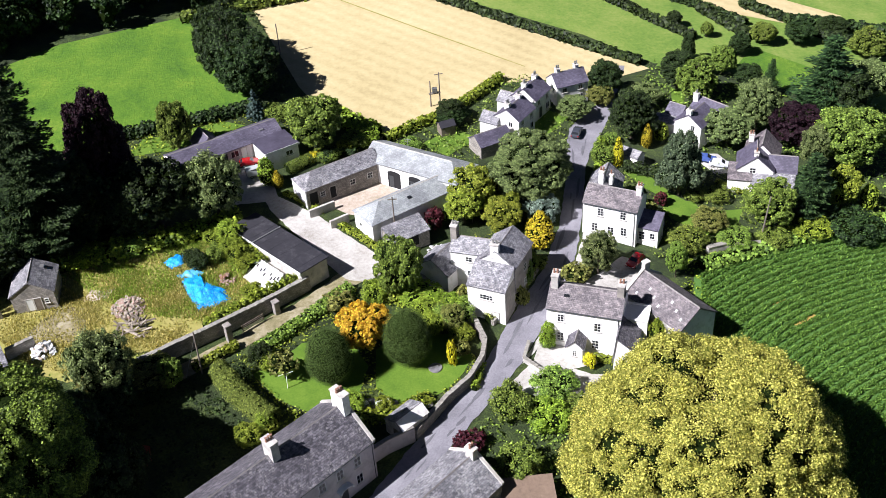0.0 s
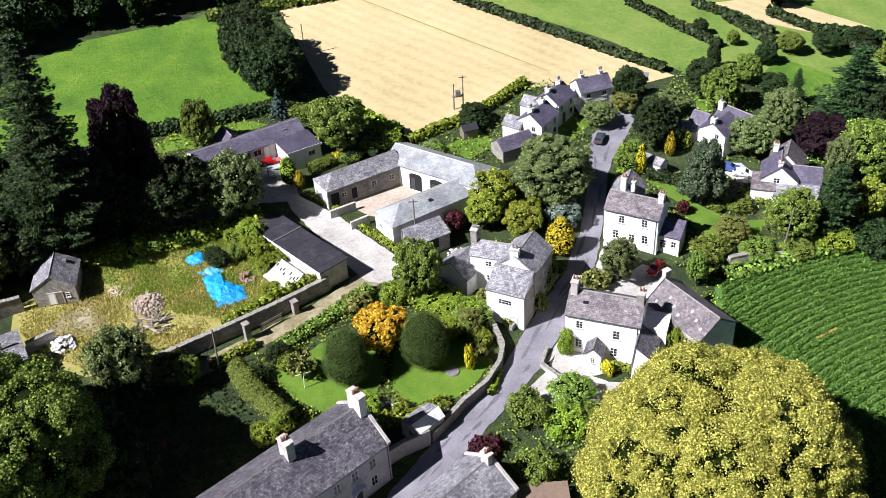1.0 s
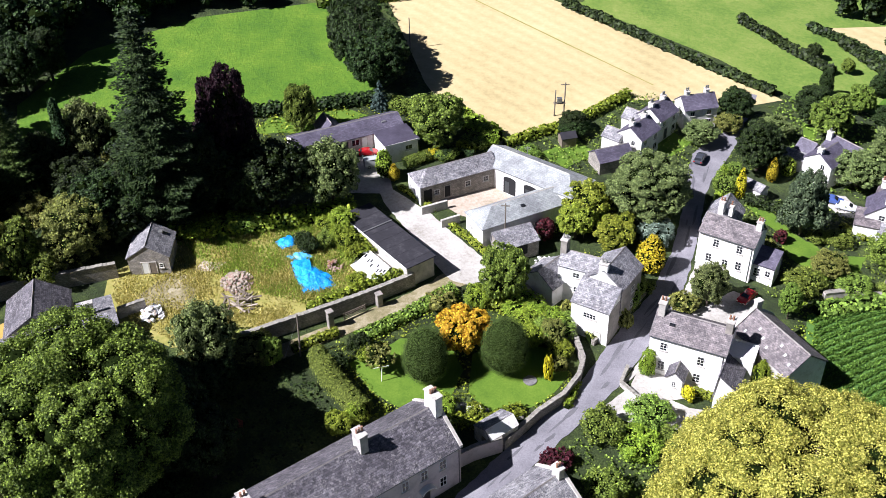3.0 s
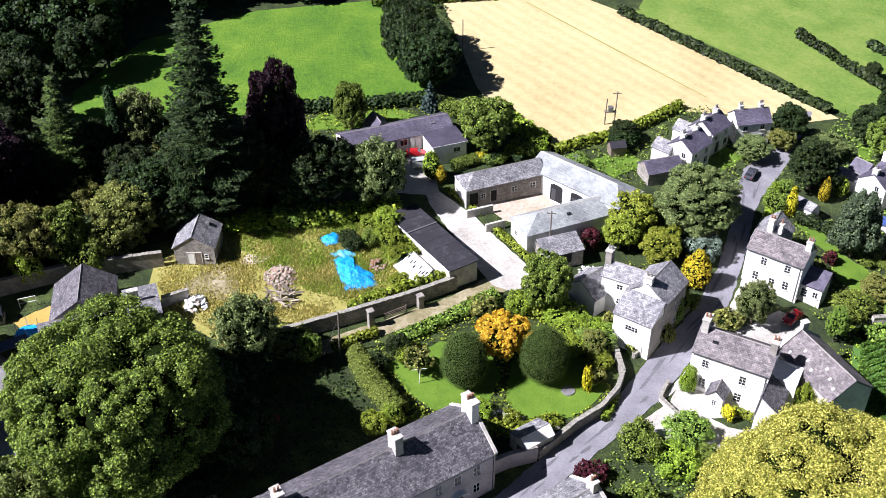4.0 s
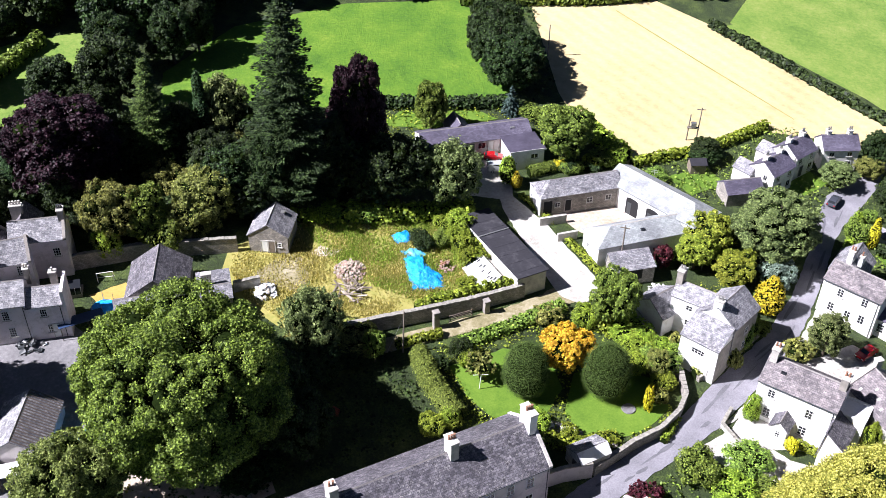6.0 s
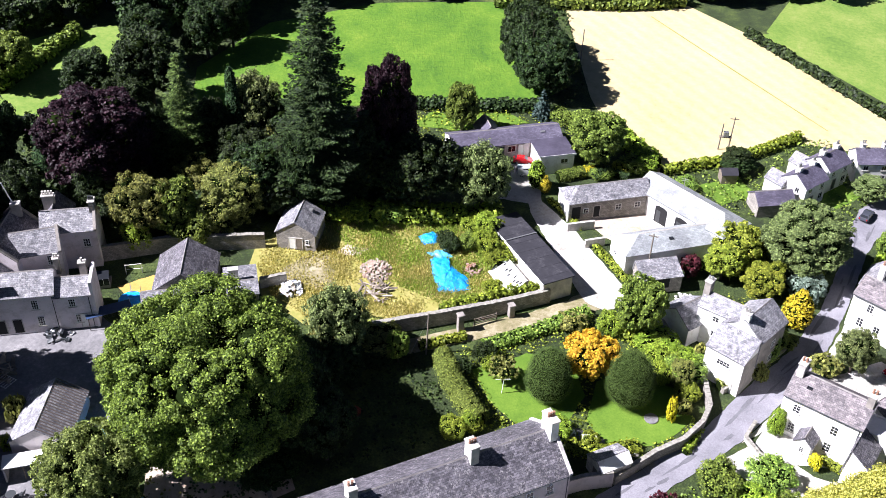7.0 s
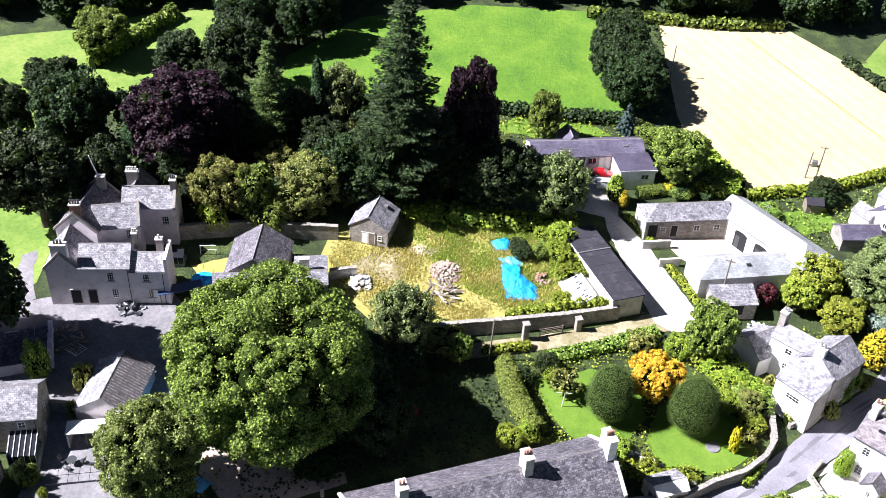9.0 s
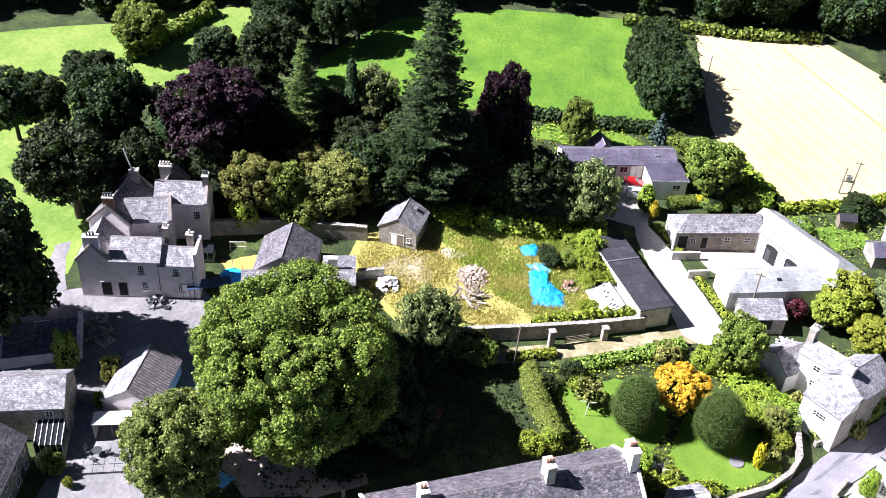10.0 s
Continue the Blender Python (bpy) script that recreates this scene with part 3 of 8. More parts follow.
def conifer(h, r, mat, levels, per, seed, base=0.08, power=0.9, size=0.5, droop=0.25, ragged=0.25):
    """A spire: whorls of drooping boughs, each a spray of flat needle clumps."""
    def make():
        rng = np.random.default_rng(seed)
        t = bmesh.new()
        add_cyl(t, (0, 0, -0.4), (0, 0, h * 0.97), h * 0.02, 0.04, 8)
        verts, faces = [], []
        for k in range(levels):
            s = k / (levels - 1)
            z = h * (base + (1 - base) * s)
            reach = r * ((1 - s) ** power + 0.03)
            for i in range(max(4, int(per * (0.35 + 0.65 * (1 - s))))):
                a = rng.uniform(0, math.tau)
                bough = reach * rng.uniform(1 - ragged, 1 + ragged * 0.4)
                m = max(2, int(bough / (size * 0.8)))
                for j in range(m):
                    d = bough * (j + 0.6) / m
                    c = np.array([math.cos(a) * d, math.sin(a) * d, z - droop * d * d / max(reach, 0.3) + rng.normal() * 0.12])
                    out = np.array([math.cos(a), math.sin(a), -droop * 1.3 + rng.normal() * 0.2])
                    side = np.array([-math.sin(a), math.cos(a), rng.normal() * 0.35])
                    ln = size * rng.uniform(0.7, 1.3)
                    wd = size * rng.uniform(0.45, 0.8)
                    b = len(verts)
                    verts += [c - out * ln * 0.7, c + side * wd, c + out * ln, c - side * wd]
                    faces.append([b, b + 1, b + 2, b + 3])
        me = bpy.data.meshes.new("crown")
        me.from_pydata([tuple(v) for v in verts], [], faces)
        me.materials.append(mat)
        return mesh_of(t, "trunk", BARK), me
    return make


def tiered(h, r, mat, levels, per, seed, size=0.26, base=0.1):
    """A tall fir: separate flat boughs in loose tiers, drooping and turned up at the tips, with gaps between."""
    def make():
        rng = np.random.default_rng(seed)
        t = bmesh.new()
        add_cyl(t, (0, 0, -0.4), (0, 0, h * 0.98), h * 0.016, 0.05, 10)
        quads = []
        for k in range(levels):
            s = min(1.0, max(0.0, (k + rng.uniform(-0.3, 0.3)) / (levels - 1)))
            z = h * (base + (0.985 - base) * s)
            reach = r * (0.12 + 0.88 * (1 - s) ** 0.75) * (1.0 if s > 0.25 else 0.72 + 1.1 * s)
            turn = rng.uniform(0, math.tau)
            for i in range(max(4, int(per * (0.5 + 0.5 * (1 - s))))):
                a = turn + i * math.tau / max(4, int(per * (0.5 + 0.5 * (1 - s)))) + rng.normal() * 0.2
                bough = max(0.5, reach * rng.choice([0.55, 0.75, 0.9, 1.0, 1.18]) * rng.uniform(0.9, 1.1))
                wide = 0.2 * bough + 0.35
                n = int(34 * bough * wide / 1.4) + 14
                q = rng.random(n) ** 0.75
                d = bough * q
                lat = rng.uniform(-1, 1, n) * wide * np.sqrt(np.clip(1 - (2 * q - 1.0) ** 2, 0.06, 1))
                rise = rng.uniform(-0.05, 0.2)
                zz = z + rise * d - 0.34 * bough * q ** 1.5 + 0.2 * bough * q ** 4 - 0.16 * np.abs(lat) + rng.normal(size=n) * 0.1
                ca, sa = math.cos(a), math.sin(a)
                c = np.stack([ca * d - sa * lat, sa * d + ca * lat, zz], 1)
                out = np.stack([ca - sa * lat / wide * 0.7, sa + ca * lat / wide * 0.7, -0.35 + 0.5 * q + 0.2 * rng.normal(size=n)], 1)
                side = np.stack([np.full(n, -sa), np.full(n, ca), rng.normal(size=n) * 0.4], 1)
                ln, wd = (size * rng.uniform(0.8, 1.6, n))[:, None], (size * rng.uniform(0.3, 0.6, n))[:, None]
                quads.append(np.stack([c - out * ln * 0.6, c + side * wd, c + out * ln, c - side * wd], 1))
        v = np.concatenate(quads).reshape(-1, 3)
        me = bpy.data.meshes.new("crown")
        me.from_pydata(v.tolist(), [], (np.arange(len(v) // 4)[:, None] * 4 + np.arange(4)).tolist())
        me.materials.append(mat)
        return mesh_of(t, "trunk", BARK), me
    return make


def clipped(h, r, mat, count, size, seed, shape=None):
    """Topiary: a close-clipped mass, nearly smooth."""
    def make():
        ls = shape or [(0, 0, h * 0.5, r, r, h * 0.5)]
        t = bmesh.new()
        add_cyl(t, (0, 0, -0.3), (0, 0, h * 0.4), 0.2, 0.15, 8)
        rng = np.random.default_rng(seed)
        me = leaf_mesh("crown", ls, count, size, mat, 0.93, seed, 0)
        return mesh_of(t, "trunk", BARK), me
    return make


def ground_many(x, y):
    u, v = x / 96.0, (y - 114.0) / 96.0
    r = np.hypot(u, v)
    k = np.where(r > 1.6, (1.6 + 0.9 * np.tanh((r - 1.6) / 2.5)) / np.maximum(r, 1e-6), 1.0)
    u, v = u * k, v * k
    return 2.194 - 6.5 * u + 6.649 * v - 0.781 * u * u - 2.013 * u * v - 1.215 * v * v


def hedge(line, w, h, mat, label, size=0.22, dense=22, seed=5, name="hedge", wobble=0.25, category="hedge", group=""):
    """A hedge along a line on the ground: a leafy bank with an uneven top."""
    rng = np.random.default_rng(seed)
    x0, y0 = line[0]
    z0 = ground(x0, y0)
    quads, inner, solid = [], [], []
    for (ax, ay), (bx, by) in zip(line, line[1:]):
        L = math.hypot(bx - ax, by - ay)
        ux, uy = (bx - ax) / L, (by - ay) / L
        k = int(L * (w + 2 * h) * dense)
        s = rng.random(k) * L
        px, py = ax + ux * s, ay + uy * s
        swell = np.sin(px * 1.7 + seed) * np.sin(py * 1.3 + 2 * seed) * 0.6 + np.sin((px + py) * 4.1 + seed) * 0.4
        hh = h * (1 + wobble * swell)
        ang = rng.random(k) * math.pi
        co, si = np.cos(ang), np.sin(ang)
        cy = np.sign(co) * np.abs(co) ** 0.72 * w / 2 * (1 + 0.15 * rng.normal(size=k) + 0.2 * wobble * swell)
        cz = np.maximum(0.05, hh * si ** 0.55 * (1 - 0.12 * rng.random(k)) + 0.05 * rng.normal(size=k))
        x, y = px - uy * cy, py + ux * cy
        c = np.stack([x - x0, y - y0, ground_many(x, y) - z0 + cz], 1)
        nrm = np.stack([-uy * co, ux * co, si + 0.2], 1) + 0.5 * rng.normal(size=(k, 3))
        nrm /= np.linalg.norm(nrm, axis=1)[:, None]
        a = np.cross(nrm, rng.normal(size=(k, 3)))
        a /= np.linalg.norm(a, axis=1)[:, None]
        b = np.cross(nrm, a)
        z = (size * rng.uniform(0.6, 1.4, k))[:, None]
        quads.append(np.stack([c - a * z, c - b * z * 0.8, c + a * z, c + b * z * 0.9], 1).reshape(-1, 3))
        # dark block within the hedge, painting the shade between its leaves
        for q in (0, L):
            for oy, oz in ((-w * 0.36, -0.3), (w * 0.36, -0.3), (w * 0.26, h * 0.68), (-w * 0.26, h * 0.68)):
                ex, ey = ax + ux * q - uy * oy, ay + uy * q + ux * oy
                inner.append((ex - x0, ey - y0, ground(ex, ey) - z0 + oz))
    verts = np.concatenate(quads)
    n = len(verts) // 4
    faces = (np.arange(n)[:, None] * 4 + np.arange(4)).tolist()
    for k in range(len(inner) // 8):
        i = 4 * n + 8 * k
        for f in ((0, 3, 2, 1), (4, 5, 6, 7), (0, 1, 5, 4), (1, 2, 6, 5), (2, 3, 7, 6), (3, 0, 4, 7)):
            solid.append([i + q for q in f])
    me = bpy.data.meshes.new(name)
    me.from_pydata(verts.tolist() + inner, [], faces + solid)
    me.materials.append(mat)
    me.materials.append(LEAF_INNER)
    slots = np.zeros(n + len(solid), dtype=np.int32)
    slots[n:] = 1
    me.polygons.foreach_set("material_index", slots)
    ob = new(name, me)
    ob.matrix_world = pose(x0, y0, z0)
    return tagged(ob, label, category, group)


def stone_wall(line, thick, high, mat, label, name="garden_wall", cope=True):
    """A free-standing wall along a line, with coping stones on top."""
    x0, y0 = line[0]
    z0 = ground(x0, y0)
    bm, cp = bmesh.new(), bmesh.new()
    rng = random.Random(len(line) * 7 + int(x0 * 3))
    for (ax, ay), (bx, by) in zip(line, line[1:]):
        L = math.hypot(bx - ax, by - ay)
        n = max(1, int(L / 3))
        turn = math.degrees(math.atan2(by - ay, bx - ax))
        for i in range(n):
            s0, s1 = L * i / n, L * (i + 1) / n + 0.02
            cx, cy = ax + (bx - ax) * s0 / L, ay + (by - ay) * s0 / L
            ex, ey = ax + (bx - ax) * s1 / L, ay + (by - ay) * s1 / L
            ux, uy = (bx - ax) / L, (by - ay) / L
            vs = []
            for z in (-0.5, high):
                for (px, py) in ((cx, cy), (ex, ey)):
                    for o in (-thick / 2, thick / 2):
                        vs.append(bm.verts.new((px - uy * o - x0, py + ux * o - y0, ground(px, py) - z0 + z)))
            for f in ((0, 2, 6, 4), (3, 1, 5, 7), (1, 0, 4, 5), (2, 3, 7, 6), (4, 6, 7, 5)):
                bm.faces.new([vs[k] for k in f])
        if cope:
            k = max(1, int(L / 0.55))
            for i in range(k):
                s = (i + 0.5) * L / k
                px, py = ax + (bx - ax) * s / L, ay + (by - ay) * s / L
                m = pose(px - x0, py - y0, ground(px, py) - z0 + high, 0, rng.uniform(-4, 4), turn)
                add_box(cp, -L / k / 2 + 0.015, L / k / 2 - 0.015, -thick / 2 - 0.05, thick / 2 + 0.05, 0.003, rng.uniform(0.1, 0.19), m)
    box_uv(bm)
    w = link(name, bm, mat)
    w.matrix_world = pose(x0, y0, z0)
    tagged(w, label, "wall")
    if cope:
        tagged(link("coping", cp, COPING, w), kind="stuff")
    return w


def pole(x, y, h, label, name="utility_pole", lean=(0, 0), arm=True, r=0.13):
    p = thing(name, x, y, 0, label, "pole")
    bm = bmesh.new()
    add_cyl(bm, (0, 0, -0.5), (lean[0], lean[1], h), r, r * 0.75, 10)
    part("post", bm, POLE_WOOD, p)
    if arm:
        part("crossarm", box(lean[0] - 0.7, lean[0] + 0.7, lean[1] - 0.06, lean[1] + 0.06, h - 0.5, h - 0.35), POLE_WOOD, p)
    return p


# ---- the land ----
def land():
    bm = bmesh.new()
    xs = [-3000, -1500, -800, -450] + list(range(-300, 301, 10)) + [450, 800, 1500, 3000]
    ys = [-1500, -600, -200] + list(range(-40, 361, 10)) + [450, 800, 1500, 3000]
    grid = [[bm.verts.new((x, y, ground(x, y))) for x in xs] for y in ys]
    for j in range(len(ys) - 1):
        for i in range(len(xs) - 1):
            bm.faces.new([grid[j][i], grid[j][i + 1], grid[j + 1][i + 1], grid[j + 1][i]])
    return tagged(link("ground", bm, EARTH), "dark green rough ground with undergrowth", "ground", kind="structure")


land()
WHEAT = [(-36.6, 201), (-24.5, 168), (-19, 158), (-12, 151), (-8.2, 148.6), (1.7, 157), (12.4, 169), (26, 171), (36, 171.6), (42.6, 175), (31.2, 185.6), (2.4, 206.4), (-12, 214)]
patch("wheat_field", WHEAT, WHEATMAT, 0.05, "ripe straw-coloured cereal field with tramlines", "field")
PASTURE = [(-83.5, 131.5), (-90, 139), (-94, 148), (-89, 168), (-72, 185), (-50.4, 196), (-38, 200), (-30, 168), (-32.3, 163), (-40, 157), (-54.4, 152.3), (-66, 146), (-80, 140)]
patch("pasture", PASTURE, GRASS_PASTURE, 0.05, "bright green grazed pasture on a rise", "field")
patch("pasture", [(44, 176), (58, 174), (76, 160), (130, 160), (140, 215), (66, 232), (60, 200)], GRASS_FAR, 0.02, "rolling green hillside grass", "field")
patch("pasture", [(5, 210), (60, 182), (78, 196), (66, 232), (44, 260), (14, 250)], GRASS_FAR, 0.03, "green hillside pasture", "field")
patch("pasture", [(4, 208), (32, 189), (44, 177), (58, 178), (66, 186), (48, 215), (22, 226)], GRASS_FAR, 0.05, "green pasture beyond a hedge", "field")
patch("pasture", [(-172, 104), (-155.8, 120.1), (-147.8, 123.1), (-140.6, 130), (-132.8, 136.4), (-124.5, 147.9), (-115.4, 155.7), (-106, 147), (-100.5, 136.8), (-109.9, 128.6), (-112.2, 114.1), (-111, 104), (-105, 92.5), (-98.4, 91.1), (-94, 81), (-95.3, 75.7), (-107.7, 73.7), (-140, 84)], GRASS_FAR, 0.05, "sunlit pale green pasture beyond the woods", "field")
patch("pasture", [(60, 176.1), (65.5, 184.4), (75.3, 175.5), (71.4, 169.1), (67.6, 166.5), (65.4, 169), (64.3, 174.6)], GRASS_PASTURE, 0.05, "small bright green paddock between trees", "field")
CORN = [(34, 103), (36.5, 114.5), (43.5, 117), (58, 122), (72, 124), (110, 120), (110, 60), (60, 60), (44, 72)]
patch("maize_field", CORN, CORNMAT, 0.05, "dense green maize field in curved rows", "field")
ROAD_L = [(-18, 66), (-10.3, 76.9), (-5.5, 83.8), (-0.4, 90.2), (4.6, 97.3), (8.8, 105.7), (14.3, 115.1), (18.2, 125.6), (21.6, 140.7), (22.3, 147.1), (23.8, 153.2), (27.3, 158.5), (30.2, 161.3), (34, 176)]
ROAD_R = [(-13.5, 64), (-6.4, 76.8), (-0.7, 83.5), (4.3, 90), (9.4, 97.2), (15.4, 107.9), (19.8, 118.8), (22.6, 130), (24.6, 140.7), (26.2, 145.4), (28.6, 150.6), (31.8, 157.3), (32.8, 160.9), (38, 176)]
patch("road", ribbon(ROAD_L, ROAD_R), ASPHALT, 0.07, "worn grey village road with patched asphalt", "road", edge=0.25)
patch("gravel_track", [(-33, 132), (-27.5, 132.8), (-26.1, 129.8), (-14.6, 114.2), (-11.5, 113.4), (-7.2, 116.6), (-9.8, 119.4), (-16.4, 126.2), (-18.8, 128.8), (-25.6, 134.2), (-28.8, 143.8), (-33.2, 141.7), (-35, 137)], GRAVEL, 0.06, "pale gravel track between farm buildings", "track", edge=0.3)
patch("courtyard", [(-20.2, 132.8), (-13.4, 128.9), (-0.5, 136.6), (-5.2, 141.2), (-8.9, 140.5)], YARD, 0.06, "dusty courtyard with thin grass", "yard", edge=0.3)
patch("lane", [(-11, 116.5), (-14.5, 116.2), (-20.5, 110), (-27.4, 104.4), (-36, 98), (-35, 95.5), (-26, 102.2), (-19, 108), (-11.5, 114)], LANE, 0.055, "grassy earth lane beside a wall", "lane", edge=0.4)
patch("waste_plot", [(-63, 108.5), (-62, 104), (-57.5, 98.5), (-50, 96), (-41, 97.6), (-19, 113.5), (-25, 121.5), (-35, 126), (-54, 118.5)], GRASS_ROUGH, 0.04, "overgrown plot of tall dry grass", "rough grass", edge=0.8)
patch("lawn", [(-26, 96), (-20, 101.5), (-14, 103), (-11, 97), (-12.5, 90.5), (-17, 88.6), (-22, 91.5)], GRASS_LAWN, 0.05, "mown lawn with fruit tree", "lawn", edge=0.4)
patch("lawn", [(-10, 100), (-6, 103), (0.5, 102.5), (2.8, 98), (1, 94.5), (-2.5, 91.3), (-7, 90.3), (-10, 93)], GRASS_LAWN, 0.05, "mown lawn round clipped yew", "lawn", edge=0.4)
patch("forecourt", [(7.1, 93.2), (10.9, 97.1), (12.2, 99.3), (14.9, 96.1), (19.1, 94.3), (23, 95.2), (26, 99.2), (27.8, 98.6), (26.8, 95.5), (22.1, 90.8), (17.6, 89.5), (13, 90.4), (9.5, 91.4)], GRAVEL, 0.06, "pale gravel forecourt of white house", "drive", edge=0.3)
patch("driveway", [(18.5, 111), (21, 107.5), (28, 112), (30.5, 116), (26.5, 118)], GRAVEL, 0.06, "pale gravel driveway", "drive", edge=0.3)
patch("lawn", [(30.8, 139.8), (35, 138.6), (37.6, 133.3), (40.6, 131), (41.6, 127.3), (38.4, 124.5), (35.8, 127.4), (34.9, 133.4), (32.7, 136.5)], GRASS_LAWN, 0.05, "garden lawn behind white house", "lawn", edge=0.4)
patch("lawn", [(45, 167.7), (47.5, 165.6), (45.8, 160.9), (44.3, 162.9)], GRASS_LAWN, 0.05, "small lawn beside the white villa", "lawn", edge=0.3)
patch("front_garden", [(12, 100.4), (11, 97.6), (14, 95.2), (19, 96.2), (23.5, 97), (20, 100)], GRAVEL, 0.064, "gravelled front garden of white house", "drive", edge=0.2)
patch("stony_yard", [(-59.0, 69.3), (-51.4, 72.6), (-43.6, 75.5), (-40.3, 71.0), (-44.6, 66.8), (-52.0, 62.8), (-56.2, 64.8)], YARD, 0.05, "pale stony ground under the oak", "yard", edge=0.6)
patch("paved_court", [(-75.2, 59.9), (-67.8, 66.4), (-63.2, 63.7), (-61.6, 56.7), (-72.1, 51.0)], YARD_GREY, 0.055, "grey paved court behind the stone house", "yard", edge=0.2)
patch("stable_yard", [(-97, 74), (-94, 66), (-84, 62), (-74, 60), (-66, 62), (-64, 72), (-69, 85), (-77, 88), (-90, 80)], YARD_GREY, 0.05, "grey gravel yard, colour darkened for its shade", "yard", edge=0.3)

patch("pavement", [(9.2, 96.6), (15.6, 107.6), (20.0, 118.6), (22.4, 126), (23.4, 126), (21.4, 119.0), (17.4, 108.4), (11.0, 98.4)], GRAVEL, 0.08, "narrow pale pavement beside the road", "pavement", edge=0.15)


# ---- buildings ----
def house(name, x, y, yaw, label, category="house"):
    return thing(name, x, y, yaw, label, category)


def openings(w, L, W, rows):
    """rows: side, along, height, width, tall, columns, panes."""
    for side, along, z, wide, tall, cols, panes in rows:
        window(w, on_wall(L, W, side, along, z), wide, tall, cols, panes)


def doors(w, L, W, rows):
    for side, along, z, wide, tall, mat in rows:
        door(w, on_wall(L, W, side, along, z), wide, tall, mat)


def gutter(w, L, W, eave, side=-1):
    bm = bmesh.new()
    add_cyl(bm, (-L / 2, side * (W / 2 + 0.3), eave - 0.12), (L / 2, side * (W / 2 + 0.3), eave - 0.12), 0.06, 0.06, 6)
    part("gutter", bm, PAINT_DARK, w)
    bm = bmesh.new()
    add_cyl(bm, (L / 2 - 0.3, side * (W / 2 + 0.07), eave - 0.15), (L / 2 - 0.3, side * (W / 2 + 0.07), -0.6), 0.05, 0.05, 6)
    part("downpipe", bm, PAINT_DARK, w)


def verge(w, x, W, eave, ridge, mat):
    """A raised stone coping along a gable."""
    for s in (-1, 1):
        a, b = Vector((x, s * (W / 2 + 0.25), eave - 0.05)), Vector((x, 0, ridge + 0.2))
        for k in range(10):
            bm = bmesh.new()
            p, q = a.lerp(b, k / 10), a.lerp(b, (k + 0.96) / 10)
            vs = [bm.verts.new(v + Vector((o, 0, h))) for v in (p, q) for o in (-0.2, 0.2) for h in (-0.1, 0.22)]
            for f in ((0, 1, 3, 2), (4, 6, 7, 5), (0, 4, 5, 1), (2, 3, 7, 6), (1, 5, 7, 3), (0, 2, 6, 4)):
                bm.faces.new([vs[i] for i in f])
            bmesh.ops.recalc_face_normals(bm, faces=bm.faces[:])
            part("coping_stone", bm, mat, w)


# the long row of cottages beside the road
h = house("cottage_row", -23.9, 72.5, 42.7, "long row of grey rendered cottages with lichened slate roof")
w = block(h, 0, 0, 0, 30.4, 9, 6, 9.1, GREY_RENDER, SLATE_DARK)
openings(w, 30.4, 9, [("front", 12.6, 3.7, 1.0, 1.5, 2, 2), ("front", 10.0, 3.7, 1.0, 1.5, 2, 2), ("front", 7.4, 3.7, 1.0, 1.5, 2, 2), ("front", 3.6, 3.7, 1.0, 1.5, 2, 2), ("front", 12.6, 0.9, 1.0, 1.5, 2, 2), ("front", 7.4, 0.9, 1.0, 1.5, 2, 2), ("front", -2.0, 3.7, 1.0, 1.5, 2, 2), ("front", -6.0, 3.7, 1.0, 1.5, 2, 2), ("right", 1.8, 3.5, 0.8, 1.2, 2, 2)])
doors(w, 30.4, 9, [("front", 10.2, 0, 1.0, 2.1, PAINT_DARK), ("front", 0.5, 0, 1.0, 2.1, PAINT_DARK)])
gutter(w, 30.4, 9, 6)
verge(w, 15.15, 9, 6, 9.1, STONE_PALE)
verge(w, -15.15, 9, 6, 9.1, STONE_PALE)
chimney(h, 14.6, -0.2, 7.6, 11.4, 1.0, 2.2, WHITE, 3)
chimney(h, 4.7, -0.1, 8.0, 11.3, 1.0, 1.7, STONE_PALE, 3)
chimney(h, -9.5, 0, 8.0, 11.0, 1.0, 1.5, STONE_PALE, 2)
bm = bmesh.new()
for k in range(9):
    a0, a1 = math.pi * k / 9, math.pi * (k + 1) / 9
    for (p, q) in (((math.cos(a0), math.sin(a0)), (math.cos(a1), math.sin(a1))),):
        vs = [bm.verts.new((10.2 + r * c, -4.5 - d, 2.1 + r * s * 0.55)) for (c, s) in (p, q) for r in (0.85, 1.0) for d in (0.0, 0.8)]
        for f in ((0, 1, 3, 2), (4, 6, 7, 5), (0, 4, 5, 1), (2, 3, 7, 6), (1, 5, 7, 3), (0, 2, 6, 4)):
            bm.faces.new([vs[i] for i in f])
part("door_canopy", bm, PAINT_WHITE, h, "white arched door canopy")

h = house("outhouse", -6.0, 86.4, 43, "small stone outhouse with slate roof and whitewashed road side", "outbuilding")
w = block(h, 0, 0, 0, 4.2, 3.2, 2.3, 3.2, STONE_PALE, SLATE_MID, ridge_at=0.34, over=0.12)
bm = bmesh.new()
slab(bm, [(-2.2, -1.75, 2.36), (2.2, -1.75, 2.36), (2.2, -0.6, 3.36), (-2.2, -0.6, 3.36)], 0.03)
part("white_slope", bm, WHITE, w, "whitewashed front slope of the roof")
doors(w, 4.2, 3.2, [("left", 0.3, 0, 0.9, 1.9, WOOD)])

h = house("roadside_cottage", -2.3, 73.5, 44.5, "low stone cottage with mottled slate roof at the roadside", "cottage")
w = block(h, 0, 0, 0, 12, 7.7, 3.5, 5.8, STONE, SLATE_MID)
chimney(h, 5.3, 0, 5.0, 7.2, 0.8, 1.2, STONE_PALE, 2)
verge(w, 5.9, 7.7, 3.5, 5.8, STONE_PALE)
